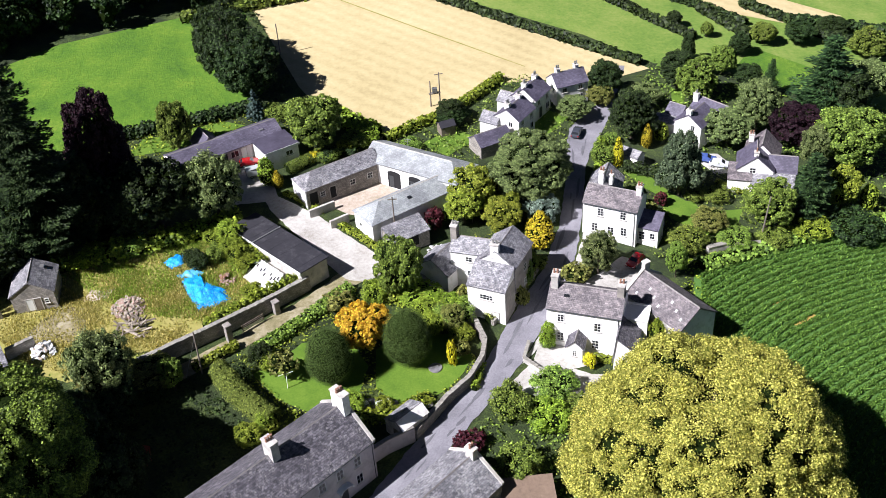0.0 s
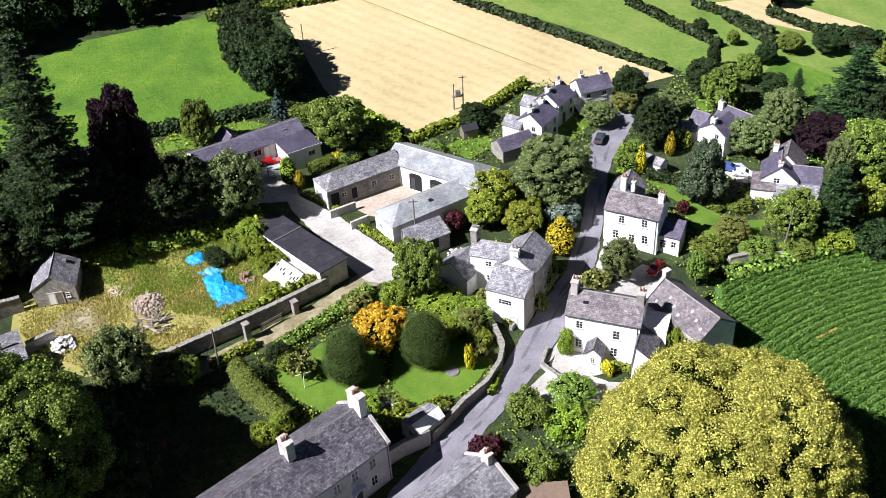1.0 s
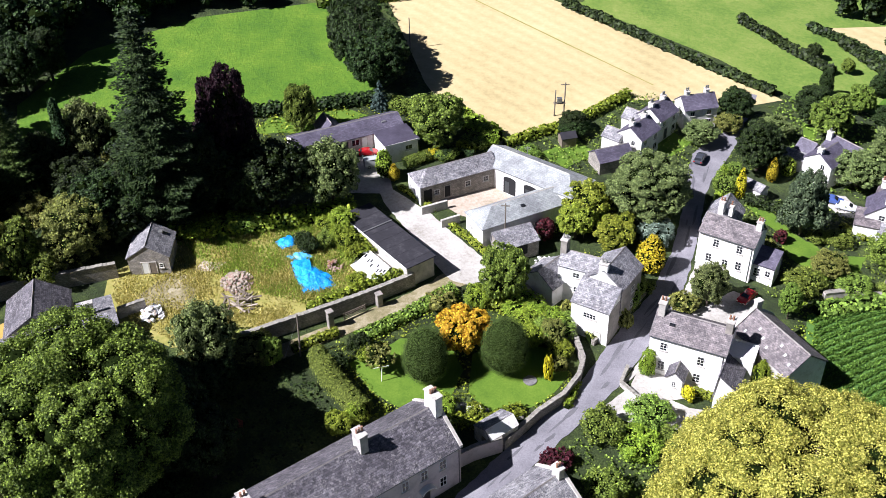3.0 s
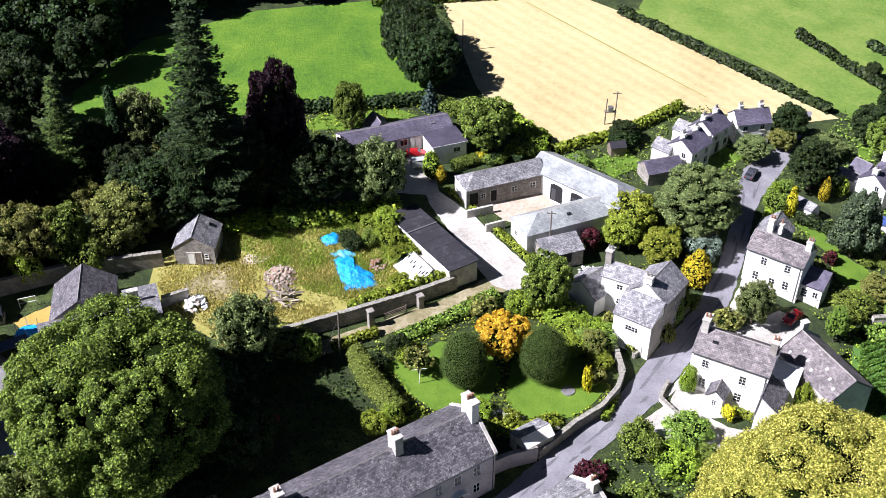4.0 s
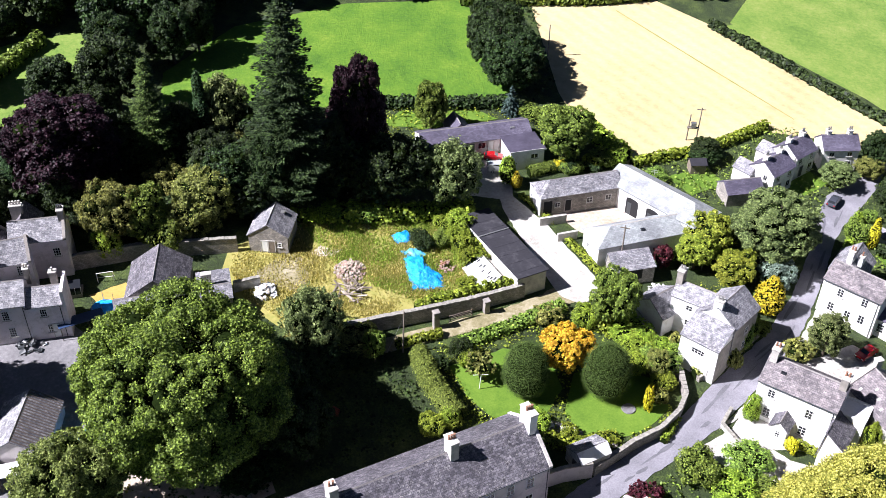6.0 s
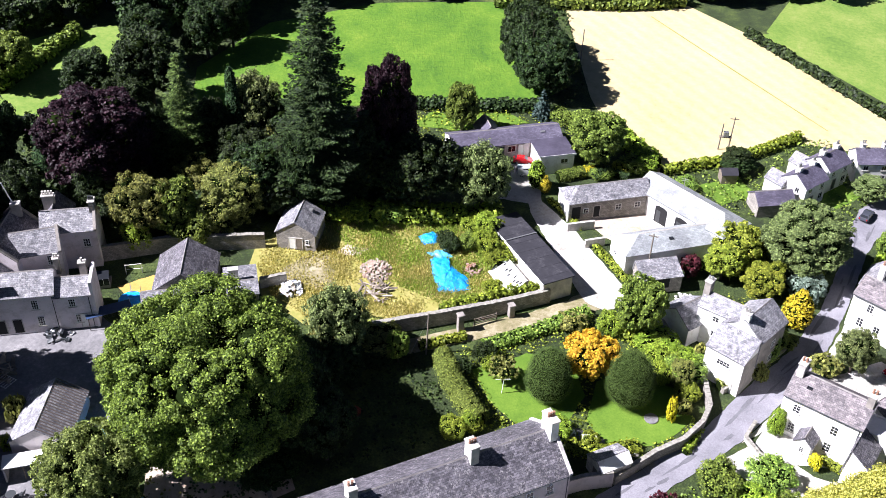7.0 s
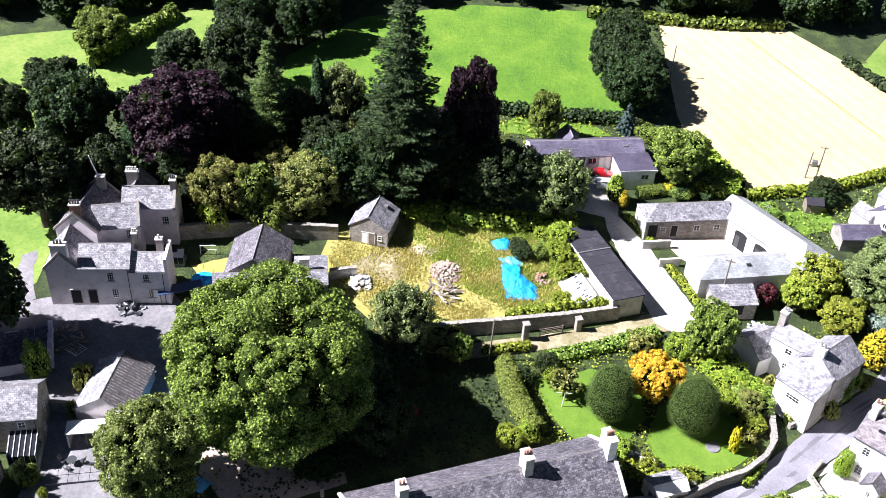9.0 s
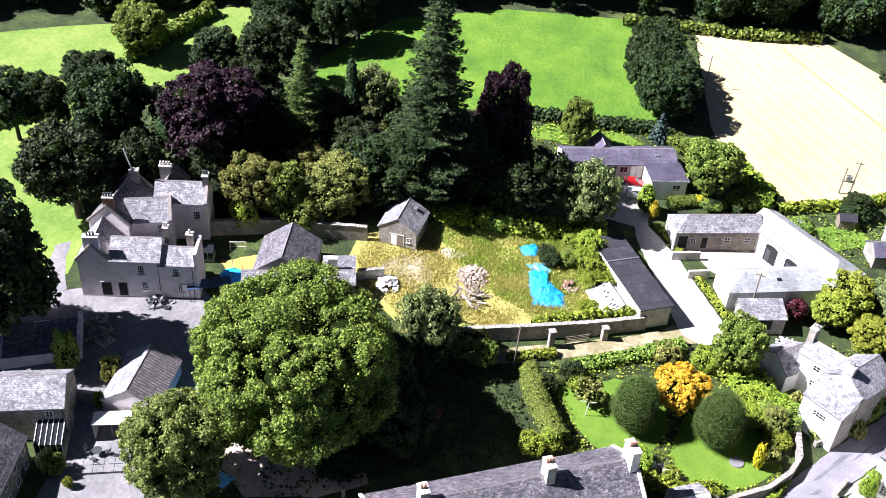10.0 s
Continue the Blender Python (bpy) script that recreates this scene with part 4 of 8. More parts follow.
openings(w, 12, 7.7, [("back", 2, 1.0, 1.0, 1.3, 2, 2)])

h = house("lean_to_shed", 7.6, 75.2, 2, "low shed with mossy brown roof", "shed")
block(h, 0, 0, 0, 6, 4, 1.9, 2.5, STONE, mottled("mossy_felt", [(0.3, (0.1, 0.07, 0.05)), (0.6, (0.2, 0.14, 0.1)), (0.75, (0.3, 0.26, 0.16))], 0.4, 3), ridge_at=0.9, tiles=False)

# white house with porch
h = house("white_house", 18.6, 101.6, -20, "whitewashed house with purple slate roof, porch and side wing")
w = block(h, 0, 0, 0, 9.8, 5.8, 6.5, 8.5, WHITE, SLATE_PURPLE, base=2.5)
openings(w, 9.8, 5.8, [("front", -3.0, 4.4, 0.95, 1.3, 2, 3), ("front", 1.9, 3.6, 0.95, 1.5, 2, 3), ("front", -3.0, 1.1, 0.95, 1.5, 2, 3), ("front", 1.7, 0.6, 1.0, 1.5, 2, 3), ("left", 0.5, 3.6, 0.8, 1.2, 2, 2)])
gutter(w, 9.8, 5.8, 6.5)
chimney(h, -4.3, 0, 7.6, 10.2, 0.9, 1.6, STONE_PALE, 2)
chimney(h, 4.4, 0, 7.6, 10.0, 0.9, 1.5, STONE, 2)
part("skylight", box(-2.9, -2.2, -1.55, -0.75, 7.35, 7.8), GLASS_DARK, h)
p = block(h, -0.6, -4.1, 90, 2.4, 2.1, 2.4, 3.4, WHITE, SLATE_DARK, name="porch", base=2.5)
openings(p, 2.4, 2.1, [("left", 0, 0.9, 0.6, 1.0, 2, 3)])
e = block(h, 5.9, -3.2, 90, 4.6, 2.6, 3.4, 5.2, WHITE, SLATE_DARK, name="side_wing", ridge_at=0.93, tiles=False, base=2.5)
e = part("flat_roofed_wing", box(4.9, 8.1, -0.8, 2.6, -2, 4.7), WHITE, h)
bm = bmesh.new()
for x0, x1, y0, y1 in ((4.85, 8.15, -0.9, -0.6), (4.85, 8.15, 2.4, 2.7), (7.9, 8.15, -0.6, 2.4), (4.85, 5.1, -0.6, 2.4)):
    add_box(bm, x0, x1, y0, y1, 4.702, 4.9)
part("parapet", bm, WHITE, e)
part("flat_roof", box(5.1, 7.9, -0.6, 2.4, 4.704, 4.74), PAINT_WHITE, e)

h = house("stone_barn", 29.9, 102.5, -58.2, "pale stone barn with purple slate roof and white gable", "barn")
w = block(h, 0.2, -0.3, 0, 10.4, 6.5, 5.2, 7.5, STONE_PALE, SLATE_PURPLE, base=2.5)
verge(w, -5.1, 6.5, 5.2, 7.5, STONE_PALE)
chimney(h, -5.0, 0.1, 7.0, 8.8, 0.7, 0.9, STONE_PALE, 0)
for k in range(7):
    x, y = -3.6 + k * 1.3, -2.6 + 1.7 * ((k * 37) % 10) / 10
    z = 7.62 + y * (2.3 / 3.25)
    pane = part("rooflight", box(-0.16, 0.16, -0.22, 0.22, -0.02, 0.04), METAL, w)
    pane.matrix_local = pose(x, y, z + 0.03, 35, 0, 0)
doors(w, 10.4, 6.5, [("front", -4.2, 0, 1.0, 2.0, PAINT_DARK)])
bm = bmesh.new()
f0 = [bm.verts.new((5.225, y, z)) for y, z in ((-3.2, -2), (3.2, -2), (3.2, 5.0), (0, 7.25), (-3.2, 5.0))]
f1 = [bm.verts.new((5.202, v.co.y, v.co.z)) for v in f0]
bm.faces.new(f0)
for i in range(5):
    bm.faces.new([f0[i], f1[i], f1[(i + 1) % 5], f0[(i + 1) % 5]])
part("gable_face", bm, WHITE, w, "limewashed gable end")

# white house further up the road
h = house("white_house", 26.4, 124.4, -27.6, "tall white house with slate roof, rear wing and climbing plants")
w = block(h, 0, 0, 0, 8.3, 5.2, 6, 7.7, WHITE, SLATE_PURPLE)
openings(w, 8.3, 5.2, [("front", -1.4, 4.0, 0.95, 1.4, 2, 3), ("front", 2.1, 4.1, 0.95, 1.4, 2, 3), ("front", -2.2, 1.1, 0.95, 1.5, 2, 3), ("front", 0.3, 0.9, 0.95, 1.5, 2, 3), ("front", 2.3, 1.2, 0.95, 1.5, 2, 3), ("left", 0, 3.8, 0.8, 1.2, 2, 2), ("left", 0, 1.0, 0.8, 1.2, 2, 2)])
gutter(w, 8.3, 5.2, 6)
chimney(h, 3.7, 0, 6.8, 9.0, 0.8, 1.1, WHITE, 2)
chimney(h, -2.8, 2.2, 6.5, 9.0, 0.8, 1.1, WHITE, 2)
r = block(h, -3.0, 4.6, 97, 5.6, 4.8, 5, 7.2, WHITE, SLATE_MID, name="rear_wing")
chimney(h, -1.6, 3.0, 6.4, 8.2, 0.7, 0.9, WHITE, 1)
e = block(h, 5.7, 0.2, 0, 3.1, 3.2, 2.6, 3.9, WHITE, SLATE_BLUE, name="side_wing", ridge_at=0.93, tiles=False)
openings(e, 3.1, 3.2, [("front", -0.9, 0.4, 1.0, 1.5, 2, 3), ("front", 0.7, 0.8, 0.8, 1.1, 2, 2)])

# the farmstead round its courtyard
farm = house("farmstead", -6, 131, 0, "U-shaped farmstead of white ranges with pale slate roofs", "farm building")
a = block(farm, -10, 5.3, 31.2, 13.5, 4.6, 3, 4.5, STONE, SLATE_MID, (2.2, 0), dz=1.4)
doors(a, 13.5, 4.6, [("front", -2.2, 0, 1.0, 2.0, BLACK_HOLE)])
openings(a, 13.5, 4.6, [("front", -4.0, 0.9, 0.9, 0.9, 2, 2), ("front", 1.4, 0.9, 1.0, 1.0, 2, 2), ("front", 4.6, 0.9, 1.0, 1.0, 2, 2)])
# solid dark box on the wall, its colour standing for the shaded bay
part("cart_opening", box(-6.3, -4.9, -2.33, -2.0, 0.0, 2.2), BLACK_HOLE, a)
part("end_facing", box(-6.93, -6.75, -2.32, 2.32, -1.0, 2.95), WHITE, a, "whitewashed end wall")
b = block(farm, 3.2, 5.8, -33.6, 17.4, 6.4, 3.9, 5.5, WHITE, SLATE_PALE, (0, 2.5), dz=0.6)
# arched panels, near-black in place of the dark interior
for x in (-2.9, 1.1):
    bm = bmesh.new()
    pts = [(-1.2, 0), (1.2, 0), (1.2, 2.7)] + [(1.2 * math.cos(t * math.pi / 8), 2.7 + 0.4 * math.sin(t * math.pi / 8)) for t in range(1, 8)] + [(-1.2, 2.7)]
    f0 = [bm.verts.new((x + px, -3.23, pz)) for px, pz in pts]
    f1 = [bm.verts.new((x + px, -3.0, pz)) for px, pz in pts]
    bm.faces.new(f0)
    for i in range(len(pts)):
        bm.faces.new([f0[i], f1[i], f1[(i + 1) % len(pts)], f0[(i + 1) % len(pts)]])
    ar = part("arched_doorway", bm, BLACK_HOLE, b, "arched cart doorway, its dark inside painted near-black")
    part("door_leaf", box(x - 0.9, x - 0.1, -3.26, -3.235, 0.1, 2.2), PAINT_DARK, ar)
c = block(farm, 0.7, -2.7, 33.2, 15.3, 5.2, 3, 4.6, WHITE, SLATE_PALE, (3, 0), dz=0.2)
openings(c, 15.3, 5.2, [("left", -0.8, 0.9, 0.8, 0.8, 2, 2)])
part("tall_window", box(-0.3, 0.35, -1.5, -0.9, 3.9, 4.08), GLASS_DARK, c)
d = block(farm, 0.6, -9.3, 29.3, 6.2, 3.4, 1.9, 3.0, STONE, SLATE_MID, name="lean_to", ridge_at=0.92, tiles=False)
part("cart_opening", box(-1.5, 1.2, -1.73, -1.5, 0, 1.7), BLACK_HOLE, d)
part("end_wall", box(-0.2, 0.2, -2.2, 2.2, -1, 1.3), STONE_PALE, farm).matrix_local = pose(-12.4, -1.3, 0.9, 0, 0, 121)
part("gate_wall", box(-0.2, 0.2, -1.6, 1.6, -1, 1.2), STONE_PALE, farm).matrix_local = pose(-9.6, -4.3, 0.6, 0, 0, -57)
bm = bmesh.new()
add_cyl(bm, (1.6, 7.6, 5.5), (1.6, 7.6, 7.9), 0.04, 0.04, 6)
for z in (7.4, 7.7):
    add_box(bm, 1.1, 2.1, 7.57, 7.63, z, z + 0.05)
part("aerial", bm, METAL, farm)

# bungalow and its garage
h = house("bungalow", -34.9, 145.4, 31.0, "low bungalow with blue-grey slate roof", "bungalow")
w = block(h, 0, 0.6, 0, 19, 5.6, 2.4, 3.7, GREY_RENDER, SLATE_BLUE)
part("gable_wall", box(-9.62, -9.52, -2.1, 3.2, -0.5, 2.4), WHITE, h)
openings(w, 19, 5.6, [("front", -6.5, 0.8, 1.6, 1.2, 3, 1), ("front", 0.6, 0.8, 1.4, 1.2, 2, 1), ("front", -3.2, 0.8, 1.2, 1.2, 2, 1)])
doors(w, 19, 5.6, [("front", -1.2, 0, 1.0, 2.0, PAINT_DARK), ("front", 2.2, 0, 0.9, 2.0, PAINT_WHITE)])
block(h, -2.2, 3.2, 90, 4.4, 3.6, 2.5, 4.1, GREY_RENDER, SLATE_BLUE, name="rear_gable")
part("skylight", box(6.0, 6.8, -1.5, -0.9, 3.05, 3.32), METAL, w)
g = part("garage_wing", box(3.9, 9.7, -7.6, -2.2, -1, 2.6), WHITE, h)
part("flat_roof", box(3.7, 9.9, -7.8, -2.2, 2.602, 2.78), SLATE_BLUE, g)
part("fascia", box(3.66, 9.94, -7.86, -7.803, 2.45, 2.8), PAINT_WHITE, g)
part("garage_door", box(3.86, 3.895, -6.8, -4.2, 0, 2.1), PAINT_WHITE, g)
window(g, pose(8.0, -7.6, 1.0), 1.3, 0.9, 2, 1)

# white cottage of several blocks
h = house("cottage", 5.5, 110, -20, "whitewashed cottage of several slate-roofed blocks", "cottage")
m = block(h, -1.6, 2.8, 0, 7.2, 3.6, 6.5, 7.9, WHITE, SLATE_MID, base=2.0)
chimney(h, -5.0, 2.9, 6.0, 9.8, 0.9, 1.3, STONE, 2, METAL)
openings(m, 7.2, 3.6, [("front", -0.9, 4.9, 1.0, 0.9, 2, 2), ("front", -0.6, 2.4, 1.2, 1.0, 3, 2)])
r = block(h, 2.3, 2.6, 82, 6.4, 5.6, 6.5, 8.6, WHITE, SLATE_MID, base=2.0)
chimney(h, 1.7, -0.2, 7.4, 9.7, 1.2, 0.9, WHITE, 2, METAL)
openings(r, 6.4, 5.6, [("front", 0.5, 3.6, 0.9, 1.2, 2, 2), ("front", 0.6, 1.0, 0.9, 1.2, 2, 2)])
part("road_face", box(-3.15, 3.15, -2.83, -2.803, -1.5, 6.3), STONE, r, "bare stone road-side face")
f = block(h, 1.7, -2.7, -6, 5.5, 3.7, 5.2, 7.0, WHITE, SLATE_MID, base=2.5, ridge_at=0.96, tiles=False)
openings(f, 5.5, 3.7, [("front", 0.0, 3.2, 1.9, 0.9, 4, 2)])
doors(f, 5.5, 3.7, [("front", 1.3, -0.6, 0.9, 1.9, PAINT_WHITE)])
part("road_face", box(2.752, 2.78, -1.8, 1.8, -1.5, 5.1), STONE, f, "bare stone road-side face")
l = block(h, -6.9, 1.9, 72, 4.8, 5.4, 3.6, 5.4, WHITE, SLATE_MID, base=2.0)

# slate-roofed houses at the top of the village
for x, y, yaw, L, W, words in ((14.1, 152.2, 54, 5.6, 4.8, "white gabled terrace house with dark slate roof"), (17.7, 158.9, 54, 5.5, 4.8, "grey-fronted terrace house with dark slate roof"), (24.8, 163.3, 18.8, 6.2, 4.4, "white pair of terrace houses with arched doorways")):
    h = house("terrace_house", x, y, yaw, words)
    tagged(h, group="terrace houses")
    w = block(h, 0, 0, 0, L, W, 4.1, 5.8, WHITE, SLATE_BLUE)
    openings(w, L, W, [("front", -1.6, 2.75, 0.9, 0.95, 2, 1), ("front", 1.5, 2.75, 0.9, 0.95, 2, 1), ("front", 1.6, 0.7, 1.1, 1.2, 2, 1), ("left", 0.8, 2.6, 0.8, 1.0, 2, 1), ("left", -1.4, 0.8, 0.7, 1.0, 2, 1)])
    doors(w, L, W, [("front", -0.9, 0, 0.9, 2.0, PAINT_DARK)])
    chimney(h, -1.9, 0.3, 5.1, 6.6, 0.7, 0.9, WHITE, 2, METAL)
    chimney(h, 1.8, 0.3, 5.1, 6.6, 0.7, 0.9, WHITE, 2, METAL)
    if x < 20:
        e = block(h, -2.2, 3.2, 90, 3.4, 3.0, 3.0, 4.2, WHITE, SLATE_MID, name="rear_wing")
h = house("low_outbuilding", 9.4, 147.0, 27, "low outbuilding with dark slate roof", "outbuilding")
block(h, 0, 0, 0, 6.2, 4, 2.3, 3.6, STONE, SLATE_BLUE)
h = house("wooden_shed", 2.1, 152.1, 20, "small brown wooden garden shed", "shed")
w = block(h, 0, 0, 0, 2.6, 2.0, 1.8, 2.4, WOOD, FELT, tiles=False)

h = house("white_villa", 44.2, 148.7, 47.2, "white gabled house with blue slate roofs among trees")
w = block(h, 1.4, 0.1, 0, 5.4, 5.0, 4.2, 5.9, WHITE, SLATE_BLUE)
openings(w, 5.4, 5.0, [("front", 0.8, 3.2, 0.9, 1.1, 2, 1), ("left", 1.0, 3.2, 0.8, 1.0, 2, 1)])
chimney(h, -0.9, 0.2, 5.2, 6.8, 0.7, 0.9, WHITE, 1, METAL)
w = block(h, 5.6, -0.8, 82, 6.4, 4.6, 4.2, 5.8, WHITE, SLATE_BLUE)
openings(w, 6.4, 4.6, [("left", 0, 3.0, 0.9, 1.1, 2, 1)])
chimney(h, 5.2, 2.2, 5.0, 6.7, 0.7, 0.9, WHITE, 1, METAL)
block(h, 2.8, 4.4, 90, 3.0, 3.0, 3.6, 4.9, WHITE, SLATE_BLUE, name="side_wing")
h = house("garage", 41.0, 152.8, -30, "low white garage with grey roof beside trees", "garage")
block(h, -0.5, 0, 0, 4.2, 3.0, 2.2, 2.9, WHITE, SLATE_MID, tiles=False)
h = house("white_shed", 32.7, 142.5, -44, "white painted garden shed with grey roof", "shed")
w = block(h, 0, 0, 0, 3.6, 2.2, 2.0, 2.7, WHITE, SLATE_MID, tiles=False)
openings(w, 3.6, 2.2, [("front", 0.4, 0.8, 0.6, 0.6, 1, 1)])

h = house("villa", 51.2, 132.4, -17.7, "white villa of stepped gables with purple slate roofs")
w = block(h, -0.8, 4.2, 90, 5.4, 5.6, 4.2, 6.6, WHITE, SLATE_BLUE)
openings(w, 5.4, 5.6, [("left", -0.4, 3.6, 1.0, 1.0, 2, 2)])
block(h, 0.2, 7.6, 84, 5.0, 5.4, 4.4, 6.9, WHITE, SLATE_PURPLE, name="rear_gable")
block(h, 3.4, 4.6, 0, 4.4, 4.2, 3.6, 5.4, WHITE, SLATE_BLUE, name="side_wing")
w = block(h, 2.0, 0.6, 0, 6.6, 2.8, 2.2, 3.7, WHITE, SLATE_MID, name="front_range", ridge_at=0.95, tiles=False)
openings(w, 6.6, 2.8, [("front", -1.5, 0.5, 1.2, 1.1, 2, 1), ("front", 1.4, 0.5, 1.4, 1.1, 3, 1)])
block(h, -3.1, 1.9, 0, 3.6, 3.4, 3.0, 4.3, WHITE, SLATE_PURPLE, name="low_wing", ridge_at=0.9, tiles=False)
chimney(h, -1.8, 7.6, 6.0, 7.4, 0.8, 0.9, WHITE, 2)
chimney(h, -0.9, 2.2, 6.2, 7.3, 0.7, 0.7, WHITE, 1)

# outbuildings on the waste plot and beyond
h = house("stone_outhouse", -57.5, 112.2, 99.6, "stone outhouse with slate roof and boarded doors", "outbuilding")
w = block(h, 0, 0, 0, 6, 5.8, 2.8, 4.7, STONE, SLATE_MID)
doors(w, 6, 5.8, [("left", 0.5, 0, 0.9, 1.9, WOOD), ("left", -0.6, 0, 0.9, 1.9, PAINT_WHITE)])
openings(w, 6, 5.8, [("left", 1.7, 0.9, 0.6, 0.8, 1, 2)])
part("rooflight", box(1.2, 1.9, -1.6, -0.9, 3.75, 4.15), METAL, w)

h = house("long_shed", -24.2, 119.4, 132.8, "long shed with black felt roof", "shed")
part("wall", box(-8.4, 8.4, -2.35, 2.35, -1.5, 2.7), STONE_PALE, h)
for x0, x1, z in ((-8.7, 2.6, 2.702), (2.602, 8.7, 2.76)):
    r = part("roof", box(x0, x1, -2.6, 2.6, z, z + 0.16, 0.02), FELT, h)
for k in range(7):
    x = -7.4 + k * 2.2
    part("roof_joint", box(x - 0.03, x + 0.03, -2.6, 2.6, 2.862 if x < 2.6 else 2.921, 2.885 if x < 2.6 else 2.944), FELT, h)
part("capping", box(2.5, 2.72, -2.62, 2.62, 2.925, 2.99), METAL, h)
part("fascia", box(-8.72, 8.72, 2.602, 2.68, 2.5, 2.9), PAINT_WHITE, h)
part("plinth_coping", box(-8.6, 8.6, 2.36, 2.9, -1.0, 1.1), STONE_PALE, h, "crumbling whitewashed base wall")
h = house("glass_frame", -25.5, 114.2, 132.8, "whitewashed lean-to glasshouse against the shed", "glasshouse")
bm = bmesh.new()
slab(bm, [(-3.1, 2.2, 0.5), (-3.1, -0.9, 2.3), (3.0, -0.9, 2.3), (3.0, 2.2, 0.5)], 0.08)
bmesh.ops.recalc_face_normals(bm, faces=bm.faces[:])
part("panes", bm, PAINT_WHITE, h)
bm = bmesh.new()
add_box(bm, -3.1, 3.0, -0.9, -0.7, -1, 2.28)
add_box(bm, -3.1, 3.0, 2.0, 2.2, -1, 0.42)
part("wall", bm, STONE_PALE, h)
for k in range(11):
    if k in (4, 8):
        continue
    bar = part("dark_pane", box(-0.1, 0.1, -0.28, 0.28, 0.0, 0.03), GLASS_DARK, h)
    bar.matrix_local = pose(-2.75 + k * 0.53, 0.0 + 0.25 * (k % 3), 1.8 - 0.145 * (k % 3) + 0.05, -30.1, 0, 0)
for k in range(12):
    bar = part("glazing_bar", box(-0.03, 0.03, -1.7, 1.7, 0.0, 0.05), PAINT_WHITE, h)
    bar.matrix_local = pose(-3.0 + k * 0.535, 0.65, 1.42, -30.1, 0, 0)

h = house("long_barn", -64.4, 94.3, 30.4, "long low stone barn with slate roof and cross wing", "barn")
block(h, 0, -0.7, 0, 15.4, 3.2, 2.9, 4.0, STONE, SLATE_MID)
block(h, -1.7, 3.6, 82, 8.2, 8.0, 3.4, 6.1, STONE, SLATE_DARK)
block(h, 5.5, 2.0, 0, 4.4, 2.6, 2.6, 3.7, STONE_PALE, SLATE_MID, ridge_at=0.9, tiles=False)
chimney(h, 4.6, 1.0, 3.6, 5.0, 1.3, 0.7, STONE_PALE, 0)

h = house("open_shelter", 3.3, 127.0, 20, "small open garden shelter with dark roof", "shelter")
part("roof", box(-1.5, 1.5, -1.0, 1.0, 2.0, 2.1), SLATE_DARK, h)
for sx in (-1.4, 1.3):
    for sy in (-0.9, 0.8):
        part("post", box(sx, sx + 0.1, sy, sy + 0.1, -0.3, 1.997), WOOD, h)

# the manor house
h = house("manor_house", -84.4, 84.5, 27.6, "large old manor house with pinkish render and many chimneys")
w = block(h, 0.6, -0.3, 0, 6.6, 5.2, 6, 8.0, PINK_RENDER, SLATE_MID)
openings(w, 6.6, 5.2, [("front", 0.7, 3.7, 0.9, 1.5, 3, 4), ("front", 1.0, 0.9, 0.9, 1.5, 3, 4)])
doors(w, 6.6, 5.2, [("front", -2.0, 0, 1.1, 2.2, BLACK_HOLE)])
gutter(w, 6.6, 5.2, 6)
w = block(h, -4.8, 0.5, 90, 6.8, 4.4, 5.8, 8.2, PINK_RENDER, SLATE_MID)
doors(w, 6.8, 4.4, [("left", 1.2, 0, 1.3, 2.2, BLACK_HOLE)])
chimney(h, -4.8, -2.4, 7.0, 9.6, 2.0, 0.9, PINK_RENDER, 3, PAINT_DARK)
verge(w, -3.3, 4.4, 5.8, 8.2, STONE)
w = block(h, 6.1, -0.7, 0, 4.6, 4.2, 5.4, 6.9, PINK_RENDER, SLATE_MID)
openings(w, 4.6, 4.2, [("front", -0.2, 3.5, 0.9, 1.3, 3, 3), ("front", 0.3, 0.8, 0.9, 1.4, 3, 3), ("right", 0.6, 3.2, 0.5, 0.7, 1, 1)])
doors(w, 4.6, 4.2, [("front", 0.9, 0, 0.8, 2.1, PAINT_WHITE)])
gutter(w, 4.6, 4.2, 5.4)
part("gable_parapet", box(8.45, 8.85, -2.9, 1.6, -1, 7.3), PINK_RENDER, h)
chimney(h, 7.4, 1.0, 6.0, 8.0, 0.9, 0.8, STONE, 1, STONE_PALE)
chimney(h, 4.1, 1.6, 6.0, 8.6, 0.7, 0.8, STONE, 2, STONE_PALE)
w = block(h, 0.6, 7.4, 8, 6.2, 5.2, 7.0, 9.2, PINK_RENDER, SLATE_MID)
openings(w, 6.2, 5.2, [("front", 1.6, 5.0, 0.9, 1.5, 3, 4)])
verge(w, 3.0, 5.2, 7.0, 9.2, STONE)
w = block(h, -3.4, 8.4, 80, 9.4, 5.8, 7.2, 9.9, PINK_RENDER, SLATE_DARK)
verge(w, -4.65, 5.8, 7.2, 9.9, STONE)
verge(w, 4.65, 5.8, 7.2, 9.9, STONE)
w = block(h, 4.6, 11.6, 0, 7.4, 5.0, 7.4, 9.4, PINK_RENDER, SLATE_MID)
verge(w, 3.6, 5.0, 7.4, 9.4, STONE)
openings(w, 7.4, 5.0, [("front", 2.2, 4.6, 1.0, 1.4, 3, 3)])
block(h, 2.6, 14.0, 90, 4.5, 4.0, 7.4, 9.6, PINK_RENDER, SLATE_DARK)
chimney(h, -3.9, 4.4, 8.2, 11.3, 1.4, 0.8, TERRACOTTA, 4, PAINT_DARK)
chimney(h, -2.0, 11.6, 9.0, 11.2, 1.2, 0.8, STONE, 0)
